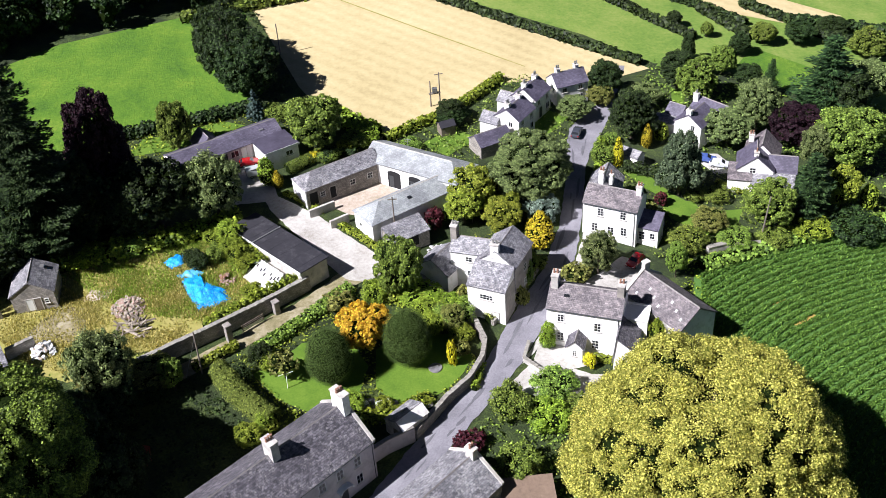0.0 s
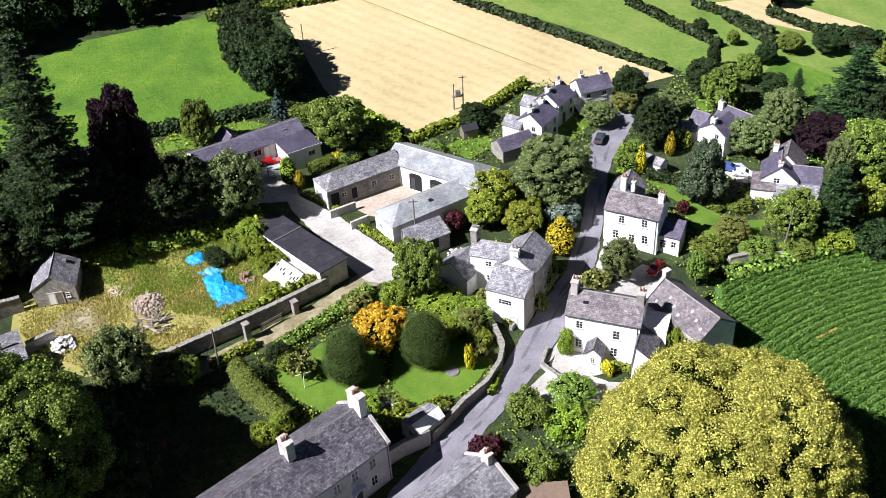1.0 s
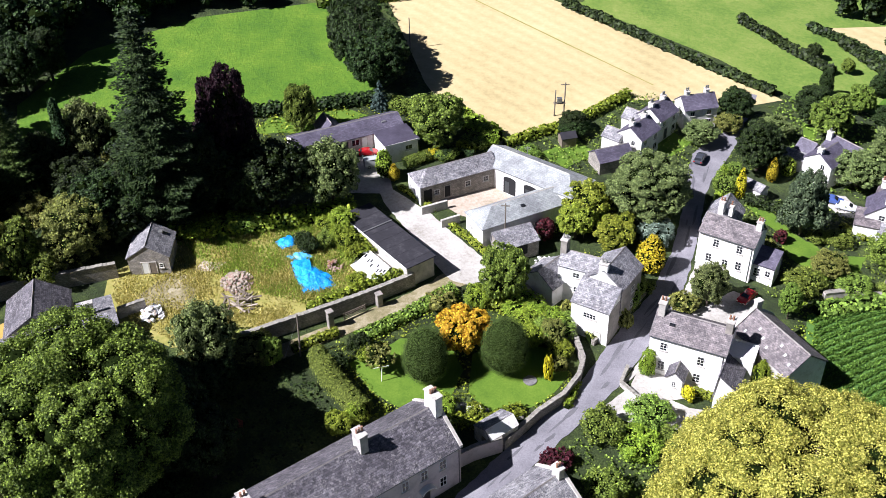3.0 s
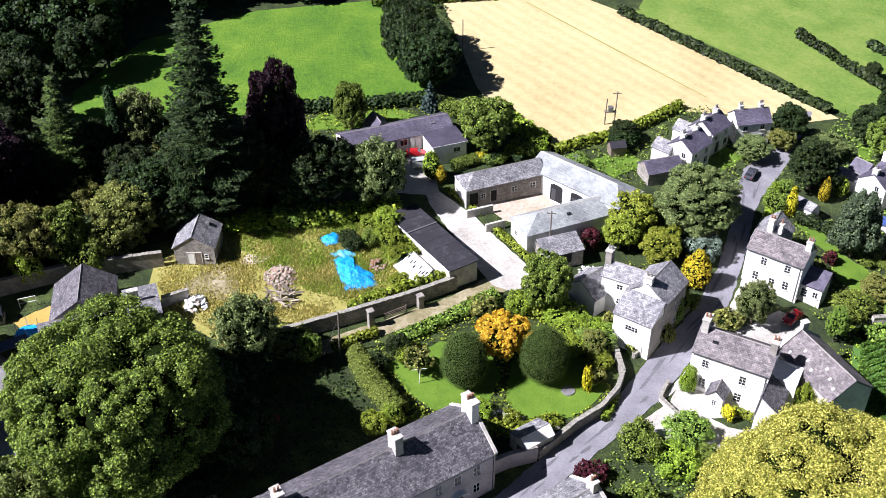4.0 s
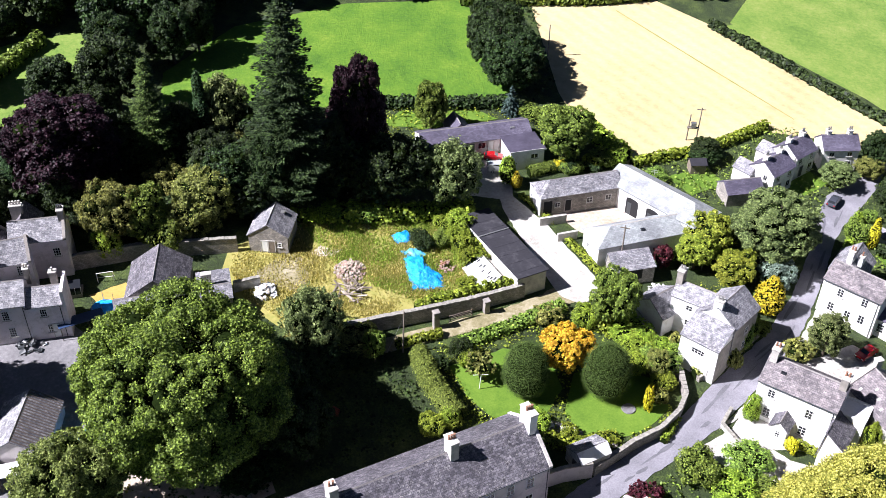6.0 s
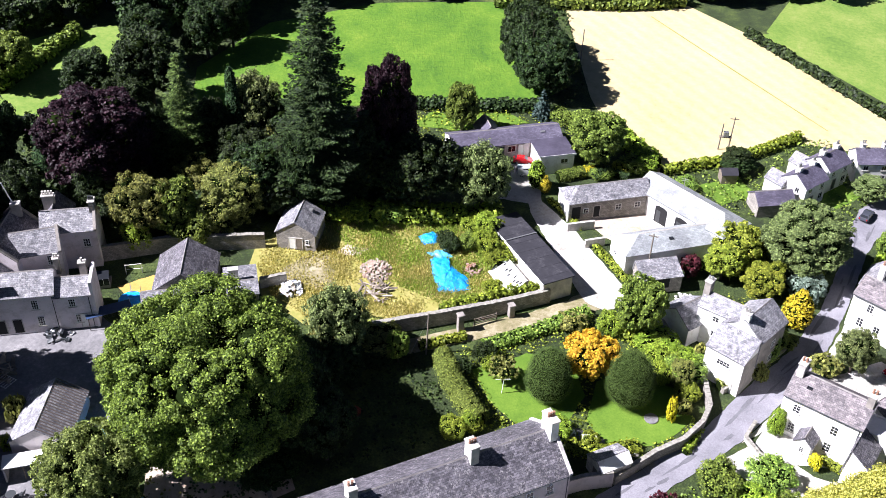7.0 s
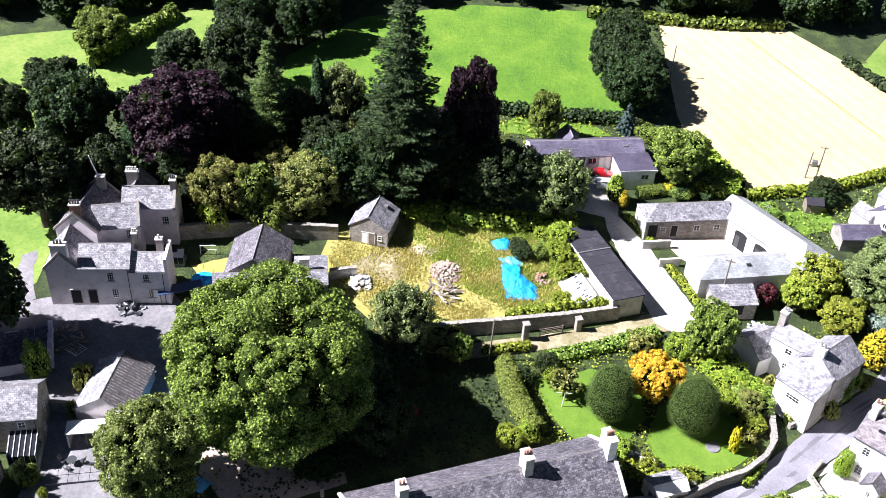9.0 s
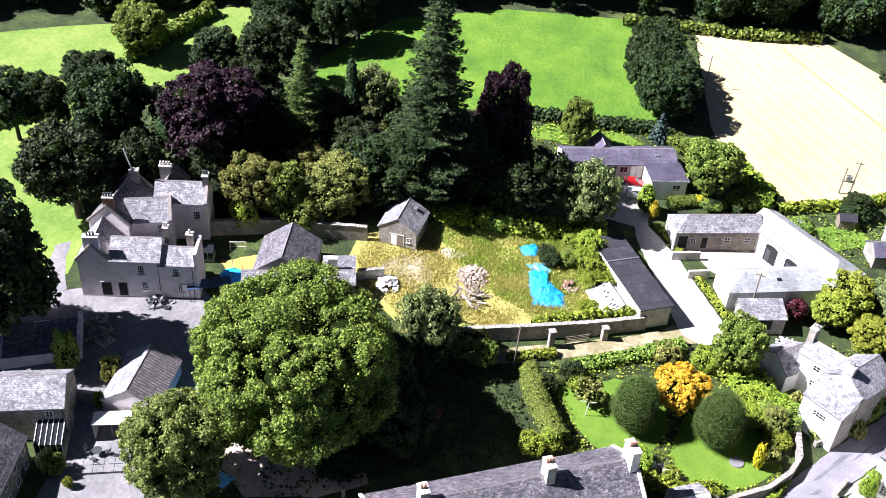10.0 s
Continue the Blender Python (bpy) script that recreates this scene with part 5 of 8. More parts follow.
chimney(h, 2.0, 13.4, 8.5, 11.0, 1.6, 0.8, STONE, 4, STONE_PALE)
chimney(h, 8.0, 11.6, 8.4, 10.8, 0.8, 1.3, STONE, 3, PAINT_DARK)
bm = bmesh.new()
add_cyl(bm, (-2.3, 11.7, 11.1), (-3.0, 11.4, 14.6), 0.09, 0.07, 8)
part("flagpole", bm, PAINT_WHITE, h)

h = house("garage", -71.3, 69.2, 108.2, "rendered garage with ribbed tile roof", "garage")
w = block(h, 0, 0, 0, 8.4, 6.8, 2.5, 4.6, GREY_RENDER, SLATE_MID)
bm = bmesh.new()
for k in range(20):
    bm.verts.ensure_lookup_table()
    x = -4.2 + k * 0.44
    p = (4.6 - 2.5) / 3.4
    vs = [bm.verts.new(q) for q in ((x, -3.6, 2.5 - 0.2 * p + 0.13), (x + 0.2, -3.6, 2.5 - 0.2 * p + 0.13), (x + 0.2, -0.1, 4.6 + 0.08), (x, -0.1, 4.6 + 0.08), (x + 0.1, -3.6, 2.5 - 0.2 * p + 0.24), (x + 0.1, -0.1, 4.6 + 0.2))]
    for f in ((0, 4, 5, 3), (4, 1, 2, 5), (0, 1, 4), (2, 3, 5)):
        bm.faces.new([vs[i] for i in f])
part("tile_ribs", bm, plain("brown_tile", (0.15, 0.12, 0.11), 0.85, 0, 0.5), w)

h = house("stone_house", -79.4, 60.4, 32.4, "stone house with slate roof and glazed lean-to")
w = block(h, -0.4, 0, 0, 8.2, 6.2, 5, 7.2, STONE, SLATE_MID)
openings(w, 8.2, 6.2, [("front", 2.3, 3.4, 0.9, 1.0, 2, 2), ("right", 0.4, 3.2, 0.7, 1.2, 2, 2), ("right", -1.0, 1.0, 0.7, 1.0, 2, 2)])
gutter(w, 8.2, 6.2, 5)
c = part("conservatory_wall", box(0.4, 3.6, -6.2, -3.1, -1, 0.7), STONE_PALE, h)
bm = bmesh.new()
for k in range(6):
    x = 0.4 + k * 0.62
    add_box(bm, x, x + 0.06, -6.2, -6.14, 0.7, 2.0)
    vs = [bm.verts.new(q) for q in ((x, -6.3, 2.0), (x + 0.07, -6.3, 2.0), (x + 0.07, -3.1, 3.0), (x, -3.1, 3.0), (x, -6.3, 2.1), (x + 0.07, -6.3, 2.1), (x + 0.07, -3.1, 3.1), (x, -3.1, 3.1))]
    for f in ((0, 3, 2, 1), (4, 5, 6, 7), (0, 1, 5, 4), (1, 2, 6, 5), (2, 3, 7, 6), (3, 0, 4, 7)):
        bm.faces.new([vs[i] for i in f])
part("glazing_bars", bm, PAINT_WHITE, c)
bm = bmesh.new()
slab(bm, [(0.4, -6.2, 2.0), (3.55, -6.2, 2.0), (3.55, -3.1, 3.0), (0.4, -3.1, 3.0)], 0.03)
add_box(bm, 0.42, 3.55, -6.19, -6.16, 0.7, 1.98)
part("glass", bm, GLASS_DARK, c)
h = house("stone_house", -76.7, 48.0, 115.2, "long grey stone house with dark slates and white sash windows")
w = block(h, 0, 0, 0, 13, 6.4, 4.6, 7.0, STONE, SLATE_DARK)
openings(w, 13, 6.4, [("front", x, z, 0.9, 1.2, 2, 2) for x in (5.2, 2.6, 0.0, -2.6) for z in (3.0, 0.8)] + [("right", 0.5, 2.4, 0.9, 1.2, 2, 2)])
doors(w, 13, 6.4, [("front", 3.9, 0, 0.9, 2.0, PAINT_DARK)])
gutter(w, 13, 6.4, 4.6)
chimney(h, -4.0, 0, 6.0, 8.2, 0.9, 1.1, STONE, 2)
h = house("white_roofed_shed", -69.8, 63.6, 32, "open shed with white corrugated roof", "shed")
part("roof", box(-3.4, 3.4, -1.1, 1.1, 2.2, 2.3), PAINT_WHITE, h)
part("back_wall", box(-3.3, 3.3, 0.9, 1.05, -0.5, 2.197), GREY_RENDER, h)
part("side_wall", box(-3.3, -3.1, -1.0, 0.9, -0.5, 2.197), GREY_RENDER, h)
for x in (-1.1, 1.1, 3.2):
    part("post", box(x - 0.06, x + 0.06, -1.0, -0.88, -0.4, 2.197), WOOD, h)
h = house("ruined_outbuilding", -87.6, 69.2, 40, "low roofless outbuilding with pale broken wall", "outbuilding")
bm = bmesh.new()
add_box(bm, -5, 5, -3.2, -2.8, -1, 1.3)
add_box(bm, -5, 5, 2.8, 3.2, -1, 1.6)
add_box(bm, 4.6, 5, -2.8, 2.8, -1, 2.2)
add_box(bm, -5, -4.6, -2.8, 2.8, -1, 1.2)
box_uv(bm)
part("wall", bm, PINK_RENDER, h)
for k in range(5):
    bm = bmesh.new()
    x0, x1 = -4.6 + k * 1.85, -4.6 + (k + 1) * 1.85 - 0.03
    slab(bm, [(x0, -3.1, 1.3 + 0.1 * (k % 2)), (x1, -3.1, 1.3 + 0.1 * (k % 2)), (x1, 2.8, 2.1 - 0.16 * (k % 3)), (x0, 2.8, 2.1 - 0.16 * (k % 3))], 0.12)
    box_uv(bm)
    part("roof", bm, SLATE_DARK, h, "sagging dark slate roof slope")
for k in range(8):
    part("coping_stone", box(4.55, 5.1, -3.1 + k * 0.78, -3.1 + k * 0.78 + 0.7, 2.2, 2.3 + 0.5 * ((k * 7) % 5) / 5), PINK_RENDER, h)


# ---- trees and shrubs ----
KINDS = {
    # key: (maker, natural height, natural radius, name, label, category)
    "oak": (broadleaf(22, 12.5, LEAF_OAK, 200000, 0.1, 3, 2.0, 64, 0.23, 40, 0.28, 0.0, 0.06, 1.12, 0.62), 22, 12.5, "oak_tree", "huge rounded oak in full green leaf", "tree"),
    "lime": (broadleaf(20, 15, LEAF_LIME, 330000, 0.08, 5, 1.0, 80, 0.2, 46, 0.27, 0.5, 0.05, 1.1, 0.6), 20, 15, "lime_tree", "huge yellow-green tree in flower", "tree"),
    "mid": (broadleaf(10, 4.5, LEAF_MID, 15000, 0.13, 11, None, 17, 0.38, 24, 0.32, 0.0, 0.1, 1.1), 10, 4.5, "broadleaf_tree", "green broadleaf tree with rounded crown", "tree"),
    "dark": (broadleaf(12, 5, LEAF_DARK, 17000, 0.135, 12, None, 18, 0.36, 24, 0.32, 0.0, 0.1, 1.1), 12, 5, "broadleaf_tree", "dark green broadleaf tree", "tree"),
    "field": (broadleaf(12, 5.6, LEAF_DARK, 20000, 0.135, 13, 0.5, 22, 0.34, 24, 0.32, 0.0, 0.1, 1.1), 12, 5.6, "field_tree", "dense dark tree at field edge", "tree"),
    "road": (broadleaf(17, 6.2, LEAF_ASH, 45000, 0.105, 14, 1.0, 30, 0.32, 30, 0.28, 0.0, 0.1, 1.12), 17, 6.2, "roadside_tree", "tall leafy roadside tree", "tree"),
    "willow": (broadleaf(14, 6, LEAF_WILLOW, 50000, 0.095, 15, 1.0, 26, 0.32, 26, 0.3, 0.0, 0.1, 1.12), 14, 6, "willow_tree", "loose spreading grey-green willow tree", "tree"),
    "birch": (broadleaf(9, 3.8, LEAF_ASH, 15000, 0.09, 16, 1.0, 20, 0.33, 13, 0.36, 0.0, 0.15, 1.1), 9, 3.8, "birch_tree", "light airy green tree", "tree"),
    "olive": (broadleaf(10, 4.4, LEAF_OLIVE, 16000, 0.11, 17, 0.6, 18, 0.36, 13, 0.36, 0.0, 0.15, 1.1), 10, 4.4, "small_tree", "olive-green tree with brownish tips", "tree"),
    "copper": (broadleaf(17, 6, LEAF_COPPER, 28000, 0.14, 18, 1.0, 26, 0.33, 24, 0.32, 0.0, 0.1, 1.1), 17, 6, "copper_beech", "dark purple copper beech", "tree"),
    "limeb": (broadleaf(8, 3.4, LEAF_YGREEN, 10000, 0.11, 19, 0.8, 16, 0.36, 13, 0.36, 0.0, 0.15, 1.1), 8, 3.4, "small_tree", "bright yellow-green small tree", "tree"),
    "bright": (broadleaf(7, 3.5, LEAF_BRIGHT, 10000, 0.11, 20, 0.6, 16, 0.36, 13, 0.36, 0.0, 0.15, 1.1), 7, 3.5, "small_tree", "bright green small tree", "tree"),
    "orange": (broadleaf(7.5, 4, LEAF_ORANGE, 14000, 0.12, 21, 1.0, 26, 0.3, 22, 0.3, 0.0, 0.1, 1.12), 7.5, 4, "maple_tree", "golden orange ornamental maple", "tree"),
    "apple": (broadleaf(3.3, 2, LEAF_OLIVE, 500, 0.16, 22, 1.6, 8), 3.3, 2, "apple_tree", "small sparse fruit tree on lawn", "tree"),
    "spire": (tiered(36, 7.8, LEAF_CONIFER, 42, 14, 23), 36, 7.0, "giant_conifer", "very tall dark fir with tiers of ragged boughs", "tree"),
    "conifer": (tiered(15, 3.6, LEAF_CONIFER, 30, 10, 24, 0.2, 0.05), 15, 3.2, "conifer", "dark green pointed conifer", "tree"),
    "cedar": (broadleaf(11.5, 4.6, LEAF_CEDAR, 16000, 0.15, 25, 0.6, 20, 0.34, 13, 0.4, 0.6), 11.5, 4.6, "cedar_tree", "broad grey-green cedar with layered boughs", "tree"),
    "spruceb": (broadleaf(4.2, 2.7, LEAF_PALEBLUE, 7000, 0.1, 26, 0.2, 12), 4.2, 2.7, "blue_conifer", "rounded blue-green conifer beside the road", "tree"),
    "dark2": (broadleaf(12, 5, LEAF_DARK, 17000, 0.135, 42, 1.0, 22, 0.33, 22, 0.32, 0.55, 0.1, 1.1), 12, 5, "broadleaf_tree", "dark green broadleaf tree", "tree"),
    "mid2": (broadleaf(10, 4.5, LEAF_MID, 15000, 0.13, 43, 1.0, 22, 0.32, 22, 0.32, 0.4, 0.1, 1.1), 10, 4.5, "broadleaf_tree", "green broadleaf tree with rounded crown", "tree"),
    "spruce": (conifer(5.2, 2.3, LEAF_BLUE, 16, 16, 26, 0.03, 0.8, 0.32), 5.2, 2.3, "blue_spruce", "small blue-grey spruce tree", "tree"),
    "gold": (clipped(5.5, 1.7, LEAF_GOLD, 6000, 0.11, 27, [(0, 0, 2.0, 1.6, 1.6, 2.0), (0.2, 0.1, 2.9, 1.3, 1.35, 1.9), (0, 0, 4.0, 0.85, 0.85, 1.6), (-0.6, 0.4, 2.4, 1.0, 1.0, 1.7)]), 5.5, 1.7, "golden_conifer", "bright golden yellow conifer", "tree"),
    "column": (clipped(15.6, 1.4, LEAF_CONIFER, 9000, 0.13, 28, [(0, 0, 3.4, 1.3, 1.3, 3.6), (0.15, 0, 8.0, 1.35, 1.3, 4.4), (-0.1, 0.1, 12.0, 1.0, 1.0, 3.5)]), 15.6, 1.4, "columnar_conifer", "narrow columnar dark conifer", "tree"),
    "cypress": (tiered(21, 4.3, LEAF_CYPRESS, 46, 13, 29, 0.2, 0.03), 21, 3.9, "cypress_tree", "tall dense pointed cypress", "tree"),
    "yew": (clipped(8.5, 3.4, LEAF_YEW, 60000, 0.045, 30, [(0, 0, 3.4, 3.4, 3.4, 3.4), (0, 0, 4.9, 3.15, 3.15, 3.6)]), 8.5, 3.4, "clipped_yew", "clipped dome-shaped dark green yew", "topiary"),
    "topiary": (clipped(5.9, 1.5, LEAF_BRIGHT, 1800, 0.14, 31, [(0, 0, 2.6, 1.5, 1.5, 2.6), (0, 0, 3.6, 1.3, 1.3, 2.2)]), 5.9, 1.5, "clipped_conifer", "clipped rounded light green conifer", "topiary"),
    "topiaryg": (clipped(3.6, 1.4, LEAF_BRIGHT, 1200, 0.14, 32), 3.6, 1.4, "clipped_conifer", "clipped rounded yellow-green conifer", "topiary"),
    "shrub": (shrub(4, 2.5, LEAF_MID, 4200, 0.1, 33), 4, 2.5, "shrub", "rounded green garden shrub", "shrub"),
    "shrubd": (shrub(3.6, 2.8, LEAF_DARK, 4200, 0.1, 34), 3.6, 2.8, "shrub", "dark green rounded shrub", "shrub"),
    "shrubb": (shrub(4.4, 2.5, LEAF_BRIGHT, 4200, 0.1, 35), 4.4, 2.5, "shrub", "fresh light green shrub", "shrub"),
    "shrubr": (shrub(2, 2, LEAF_RED, 900, 0.18, 36), 2, 2, "shrub", "low reddish brown garden shrub", "shrub"),
    "redbush": (shrub(3.2, 1.6, LEAF_RED, 900, 0.18, 37), 3.2, 1.6, "shrub", "dark red ornamental shrub", "shrub"),
    "bushg": (shrub(5.5, 2.4, LEAF_BRIGHT, 4600, 0.1, 38), 5.5, 2.4, "bush", "tall leafy green bush", "shrub"),
    "goldbush": (shrub(2.6, 1.4, LEAF_GOLD, 900, 0.16, 39), 2.6, 1.4, "shrub", "bright golden yellow shrub", "shrub"),
    "limebush": (shrub(2.2, 2.5, LEAF_OLIVE, 1100, 0.18, 40), 2.2, 2.5, "shrub", "low yellowish green shrub", "shrub"),
}


def tree(key, x, y, h, r, label=""):
    if key in ("dark", "mid") and int(abs(x * 7 + y * 3)) % 2:
        key += "2"
    make, h0, r0, name, words, category = KINDS[key]
    if key not in TREES:
        TREES[key] = make()
    trunk, crown = TREES[key]
    ob = new(name)
    turn = (x * 37.7 + y * 19.3) % 360
    ob.matrix_world = pose(x, y, ground(x, y), 0, 0, turn) @ Matrix.Diagonal((r / r0, r / r0, h / h0, 1))
    tagged(ob, label or words, category)
    for kind, mesh in (("trunk", trunk), ("crown", crown)):
        if mesh:
            new(kind, mesh).parent = ob
    return ob


tree("oak", -51.2, 73.1, 22.6, 13.4)
tree("spire", -57.0, 120.2, 35.1, 7.0)
tree("copper", -50.2, 130.3, 23.2, 4.7)
tree("dark", -42.3, 126.1, 12.6, 5.8)
tree("birch", -33.9, 127.8, 12.8, 4.6)
tree("mid", -43.1, 147.2, 10.2, 3.1)
tree("column", -75.0, 126.6, 16.2, 1.3)
tree("cypress", -79.5, 119.6, 21.3, 4.3)
tree("copper", -89.6, 110.8, 19.3, 8.5)
tree("birch", -72.9, 130.2, 14.3, 4.4)
tree("dark", -76.5, 123.3, 12.9, 3.2)
tree("conifer", -92.3, 107.5, 14.9, 2.2)
tree("conifer", -96.5, 106.6, 13.5, 2.0)
tree("dark", -107.2, 106.7, 15.2, 6.0)
tree("dark", -117.3, 103.6, 11.8, 4.0)
tree("dark", -121.5, 100.6, 12.4, 4.8)
tree("dark", -121.7, 116.0, 7.7, 4.0)
tree("dark", -119.1, 118.7, 8.0, 3.1)
tree("mid", -121.0, 130.7, 10.1, 4.6)
tree("dark", -104.3, 130.1, 11.2, 5.2)
tree("dark", -94.1, 133.4, 15.3, 5.9)
tree("dark", -93.6, 151.8, 11.7, 4.8)
tree("dark", -91.2, 157.1, 10.7, 3.8)
tree("dark", -94.4, 126.1, 10.5, 4.0)
tree("dark", -100.7, 90.8, 15.8, 7.0)
tree("dark", -94.6, 98.1, 12.4, 4.5)
tree("dark", -66.0, 117.9, 10.7, 4.6)
tree("dark", -59.3, 117.6, 14.3, 3.2)
tree("olive", -78.7, 103.8, 11.0, 4.5)
tree("mid", -74.3, 105.7, 10.5, 3.6)
tree("olive", -68.1, 112.2, 9.8, 4.7)
tree("olive", -69.2, 108.8, 7.3, 3.6)
tree("shrub", -71.5, 105.3, 6.0, 3.3)
tree("bushg", -78.2, 101.1, 6.1, 2.2)
tree("olive", -67.2, 124.7, 8.9, 3.3)
tree("olive", -75.3, 114.6, 7.7, 3.6)
tree("dark", -91.1, 67.5, 25.4, 7.4)
tree("dark", -46.0, 124.6, 10.0, 4.2)
tree("dark", -53.0, 124.0, 14.5, 4.2)
tree("dark", -61.5, 121.5, 13.0, 4.4)
tree("dark", -70.5, 121.0, 10.5, 4.6)
tree("dark", -87.0, 106.0, 10.5, 4.4)
tree("dark", -101.0, 145.0, 12.0, 4.4)
tree("shrubb", -52.6, 119.7, 2.7, 3.0)
tree("shrub", -46.5, 121.6, 2.6, 3.0)
# two unseen trees, added beyond the view to throw shade over the yard
tree("dark", -103.0, 62.0, 24.0, 7.5)
tree("dark", -101.0, 52.0, 22.0, 6.5)
tree("dark", -86.0, 118.0, 12.5, 4.6)
tree("willow", -58.4, 59.6, 15.5, 6.1)
tree("field", -37.6, 173.3, 13.0, 5.7)
tree("field", -32.6, 164.8, 11.8, 5.6)
tree("mid", -19.6, 147.3, 10.1, 4.6)
tree("spruce", -31.2, 157.6, 5.2, 2.2)
tree("mid", -6.4, 109.9, 10.4, 3.3)
tree("orange", -11.0, 100.4, 7.0, 4.0)
tree("yew", -15.6, 95.0, 8.1, 3.05)
tree("yew", -5.6, 98.0, 8.2, 3.15)
tree("shrubd", -27.4, 95.1, 2.5, 1.7)
tree("shrubb", -24.1, 97.6, 2.2, 1.5)
tree("apple", -21.7, 95.5, 3.3, 2.0)
tree("limebush", -15.2, 108.9, 1.8, 2.4, "low golden-green bush beside the lane")
tree("limebush", 1.4, 99.0, 1.8, 1.4)
tree("shrubb", 1.6, 101.4, 2.2, 1.8)
tree("shrubb", -12.9, 89.7, 2.7, 1.8)
tree("shrubb", -8.9, 89.8, 1.8, 1.2)
tree("shrubb", -3.2, 106.4, 2.8, 1.9)
tree("shrub", -27.4, 157.9, 2.3, 2.5)
tree("bushg", -31.6, 122.6, 4.2, 2.2)
tree("shrubb", -31.2, 120.2, 3.6, 2.0)
tree("bushg", -30.0, 118.4, 4.0, 1.9)
tree("shrubb", -28.8, 116.8, 2.8, 1.6)
tree("shrub", -33.4, 119.2, 2.6, 1.7)
tree("shrubb", -33.8, 122.4, 2.8, 2.0)
tree("shrubd", -35.9, 117.8, 2.4, 1.7)
tree("shrubb", -27.6, 111.6, 1.6, 1.5)
tree("shrubb", -25.4, 110.6, 1.4, 1.2)
tree("shrubd", -36.7, 118.7, 2.5, 1.7)
tree("shrub", -13.6, 148.0, 2.7, 2.4)
tree("shrubb", -14.4, 148.2, 1.7, 1.9)
tree("shrub", -18.0, 144.3, 2.1, 2.1)
tree("goldbush", -19.6, 144.2, 1.9, 0.9)
tree("dark", 3.2, 156.5, 3.9, 3.0)
tree("shrub", -4.1, 147.4, 1.7, 1.9)
tree("limeb", 5.1, 129.7, 8.2, 3.5)
tree("shrub", 13.0, 115.8, 2.1, 1.4)
tree("dark", 3.4, 156.0, 2.9, 3.3)
tree("redbush", -1.1, 126.0, 3.2, 1.6)
tree("birch", 22.3, 114.3, 7.6, 2.9)
tree("limebush", 19.0, 113.4, 2.2, 2.5)
tree("shrub", 13.1, 99.8, 1.7, 1.1)
tree("goldbush", 18.1, 95.9, 2.6, 0.9)
tree("bushg", 27.3, 98.3, 6.2, 1.3)
tree("shrubr", 1.4, 83.3, 1.9, 2.1)
tree("shrub", 7.2, 79.2, 4.1, 2.7)
tree("road", 14.5, 132.2, 12.8, 6.4)
tree("bright", 9.6, 126.1, 5.4, 3.0)
tree("spruceb", 15.8, 126.9, 4.2, 2.7)
tree("gold", 14.6, 120.7, 6.3, 2.2)
tree("birch", 25.1, 156.4, 4.4, 3.2)
tree("olive", 30.6, 161.5, 3.7, 2.5)
tree("dark", 32.1, 164.5, 7.2, 3.1)
tree("birch", 38.1, 161.5, 3.6, 4.0)
tree("dark", 34.2, 150.0, 9.8, 4.4)
tree("shrub", 30.2, 148.6, 2.0, 1.3)
tree("shrub", 28.1, 142.3, 3.8, 2.5)
tree("gold", 30.1, 141.3, 5.7, 1.0)
tree("gold", 36.1, 147.0, 4.7, 1.0)
tree("topiaryg", 39.1, 149.2, 3.7, 1.2)
tree("cedar", 38.6, 133.4, 12.5, 3.9)
tree("redbush", 35.1, 130.7, 2.3, 1.0)
tree("limebush", 32.9, 128.1, 2.0, 1.3)
tree("dark", 46.2, 167.5, 8.1, 3.8)
tree("mid", 48.7, 163.4, 8.5, 4.0)
tree("dark", 50.7, 178.1, 6.2, 1.6)
tree("mid", 56.1, 173.0, 6.1, 2.7)
tree("birch", 50.3, 147.9, 7.0, 4.5)
tree("birch", 56.5, 152.0, 10.6, 4.0)
tree("conifer", 63.0, 164.9, 7.5, 1.9)
tree("dark", 60.3, 169.1, 4.1, 3.0)
tree("conifer", 70.7, 157.8, 15.5, 6.4)
tree("dark", 73.5, 156.0, 10.5, 4.6)
tree("copper", 62.1, 147.7, 8.4, 4.8)
tree("mid", 69.1, 140.9, 11.1, 5.6)
tree("birch", 80.7, 162.7, 8.7, 4.6)
tree("birch", 62.9, 140.1, 8.7, 2.7)
tree("conifer", 57.1, 126.3, 12.2, 4.2)
tree("limeb", 63.6, 129.0, 8.4, 2.6)
tree("topiaryg", 67.8, 128.9, 4.8, 1.4)
tree("mid", 50.3, 124.7, 8.3, 4.0)
tree("shrub", 44.2, 121.0, 2.4, 2.7)
tree("olive", 41.2, 124.1, 3.6, 2.9)
tree("shrub", 36.6, 119.8, 3.1, 3.1)
tree("shrubd", 45.4, 121.9, 2.0, 1.3)
tree("shrub", 50.2, 120.6, 2.4, 2.7)
tree("mid", 33.5, 113.3, 6.1, 1.5)
tree("shrub", 40.7, 131.9, 1.7, 1.5)
tree("shrub", 44.1, 132.1, 2.1, 2.4)
tree("shrubb", 56.5, 122.7, 2.9, 3.2)
tree("shrubd", 63.6, 122.1, 4.1, 4.6)
tree("shrub", 12.8, 91.7, 2.8, 3.1)
tree("shrub", 7.1, 88.3, 4.2, 2.8)
tree("shrubb", 11.4, 86.7, 3.1, 2.9)
tree("shrub", 15.4, 88.5, 2.4, 1.6)
tree("bushg", 13.1, 99.7, 4.5, 1.1)
tree("lime", 27.4, 74.4, 20.4, 17.8)
tree("limebush", 3.0, 108.5, 3.4, 1.8)
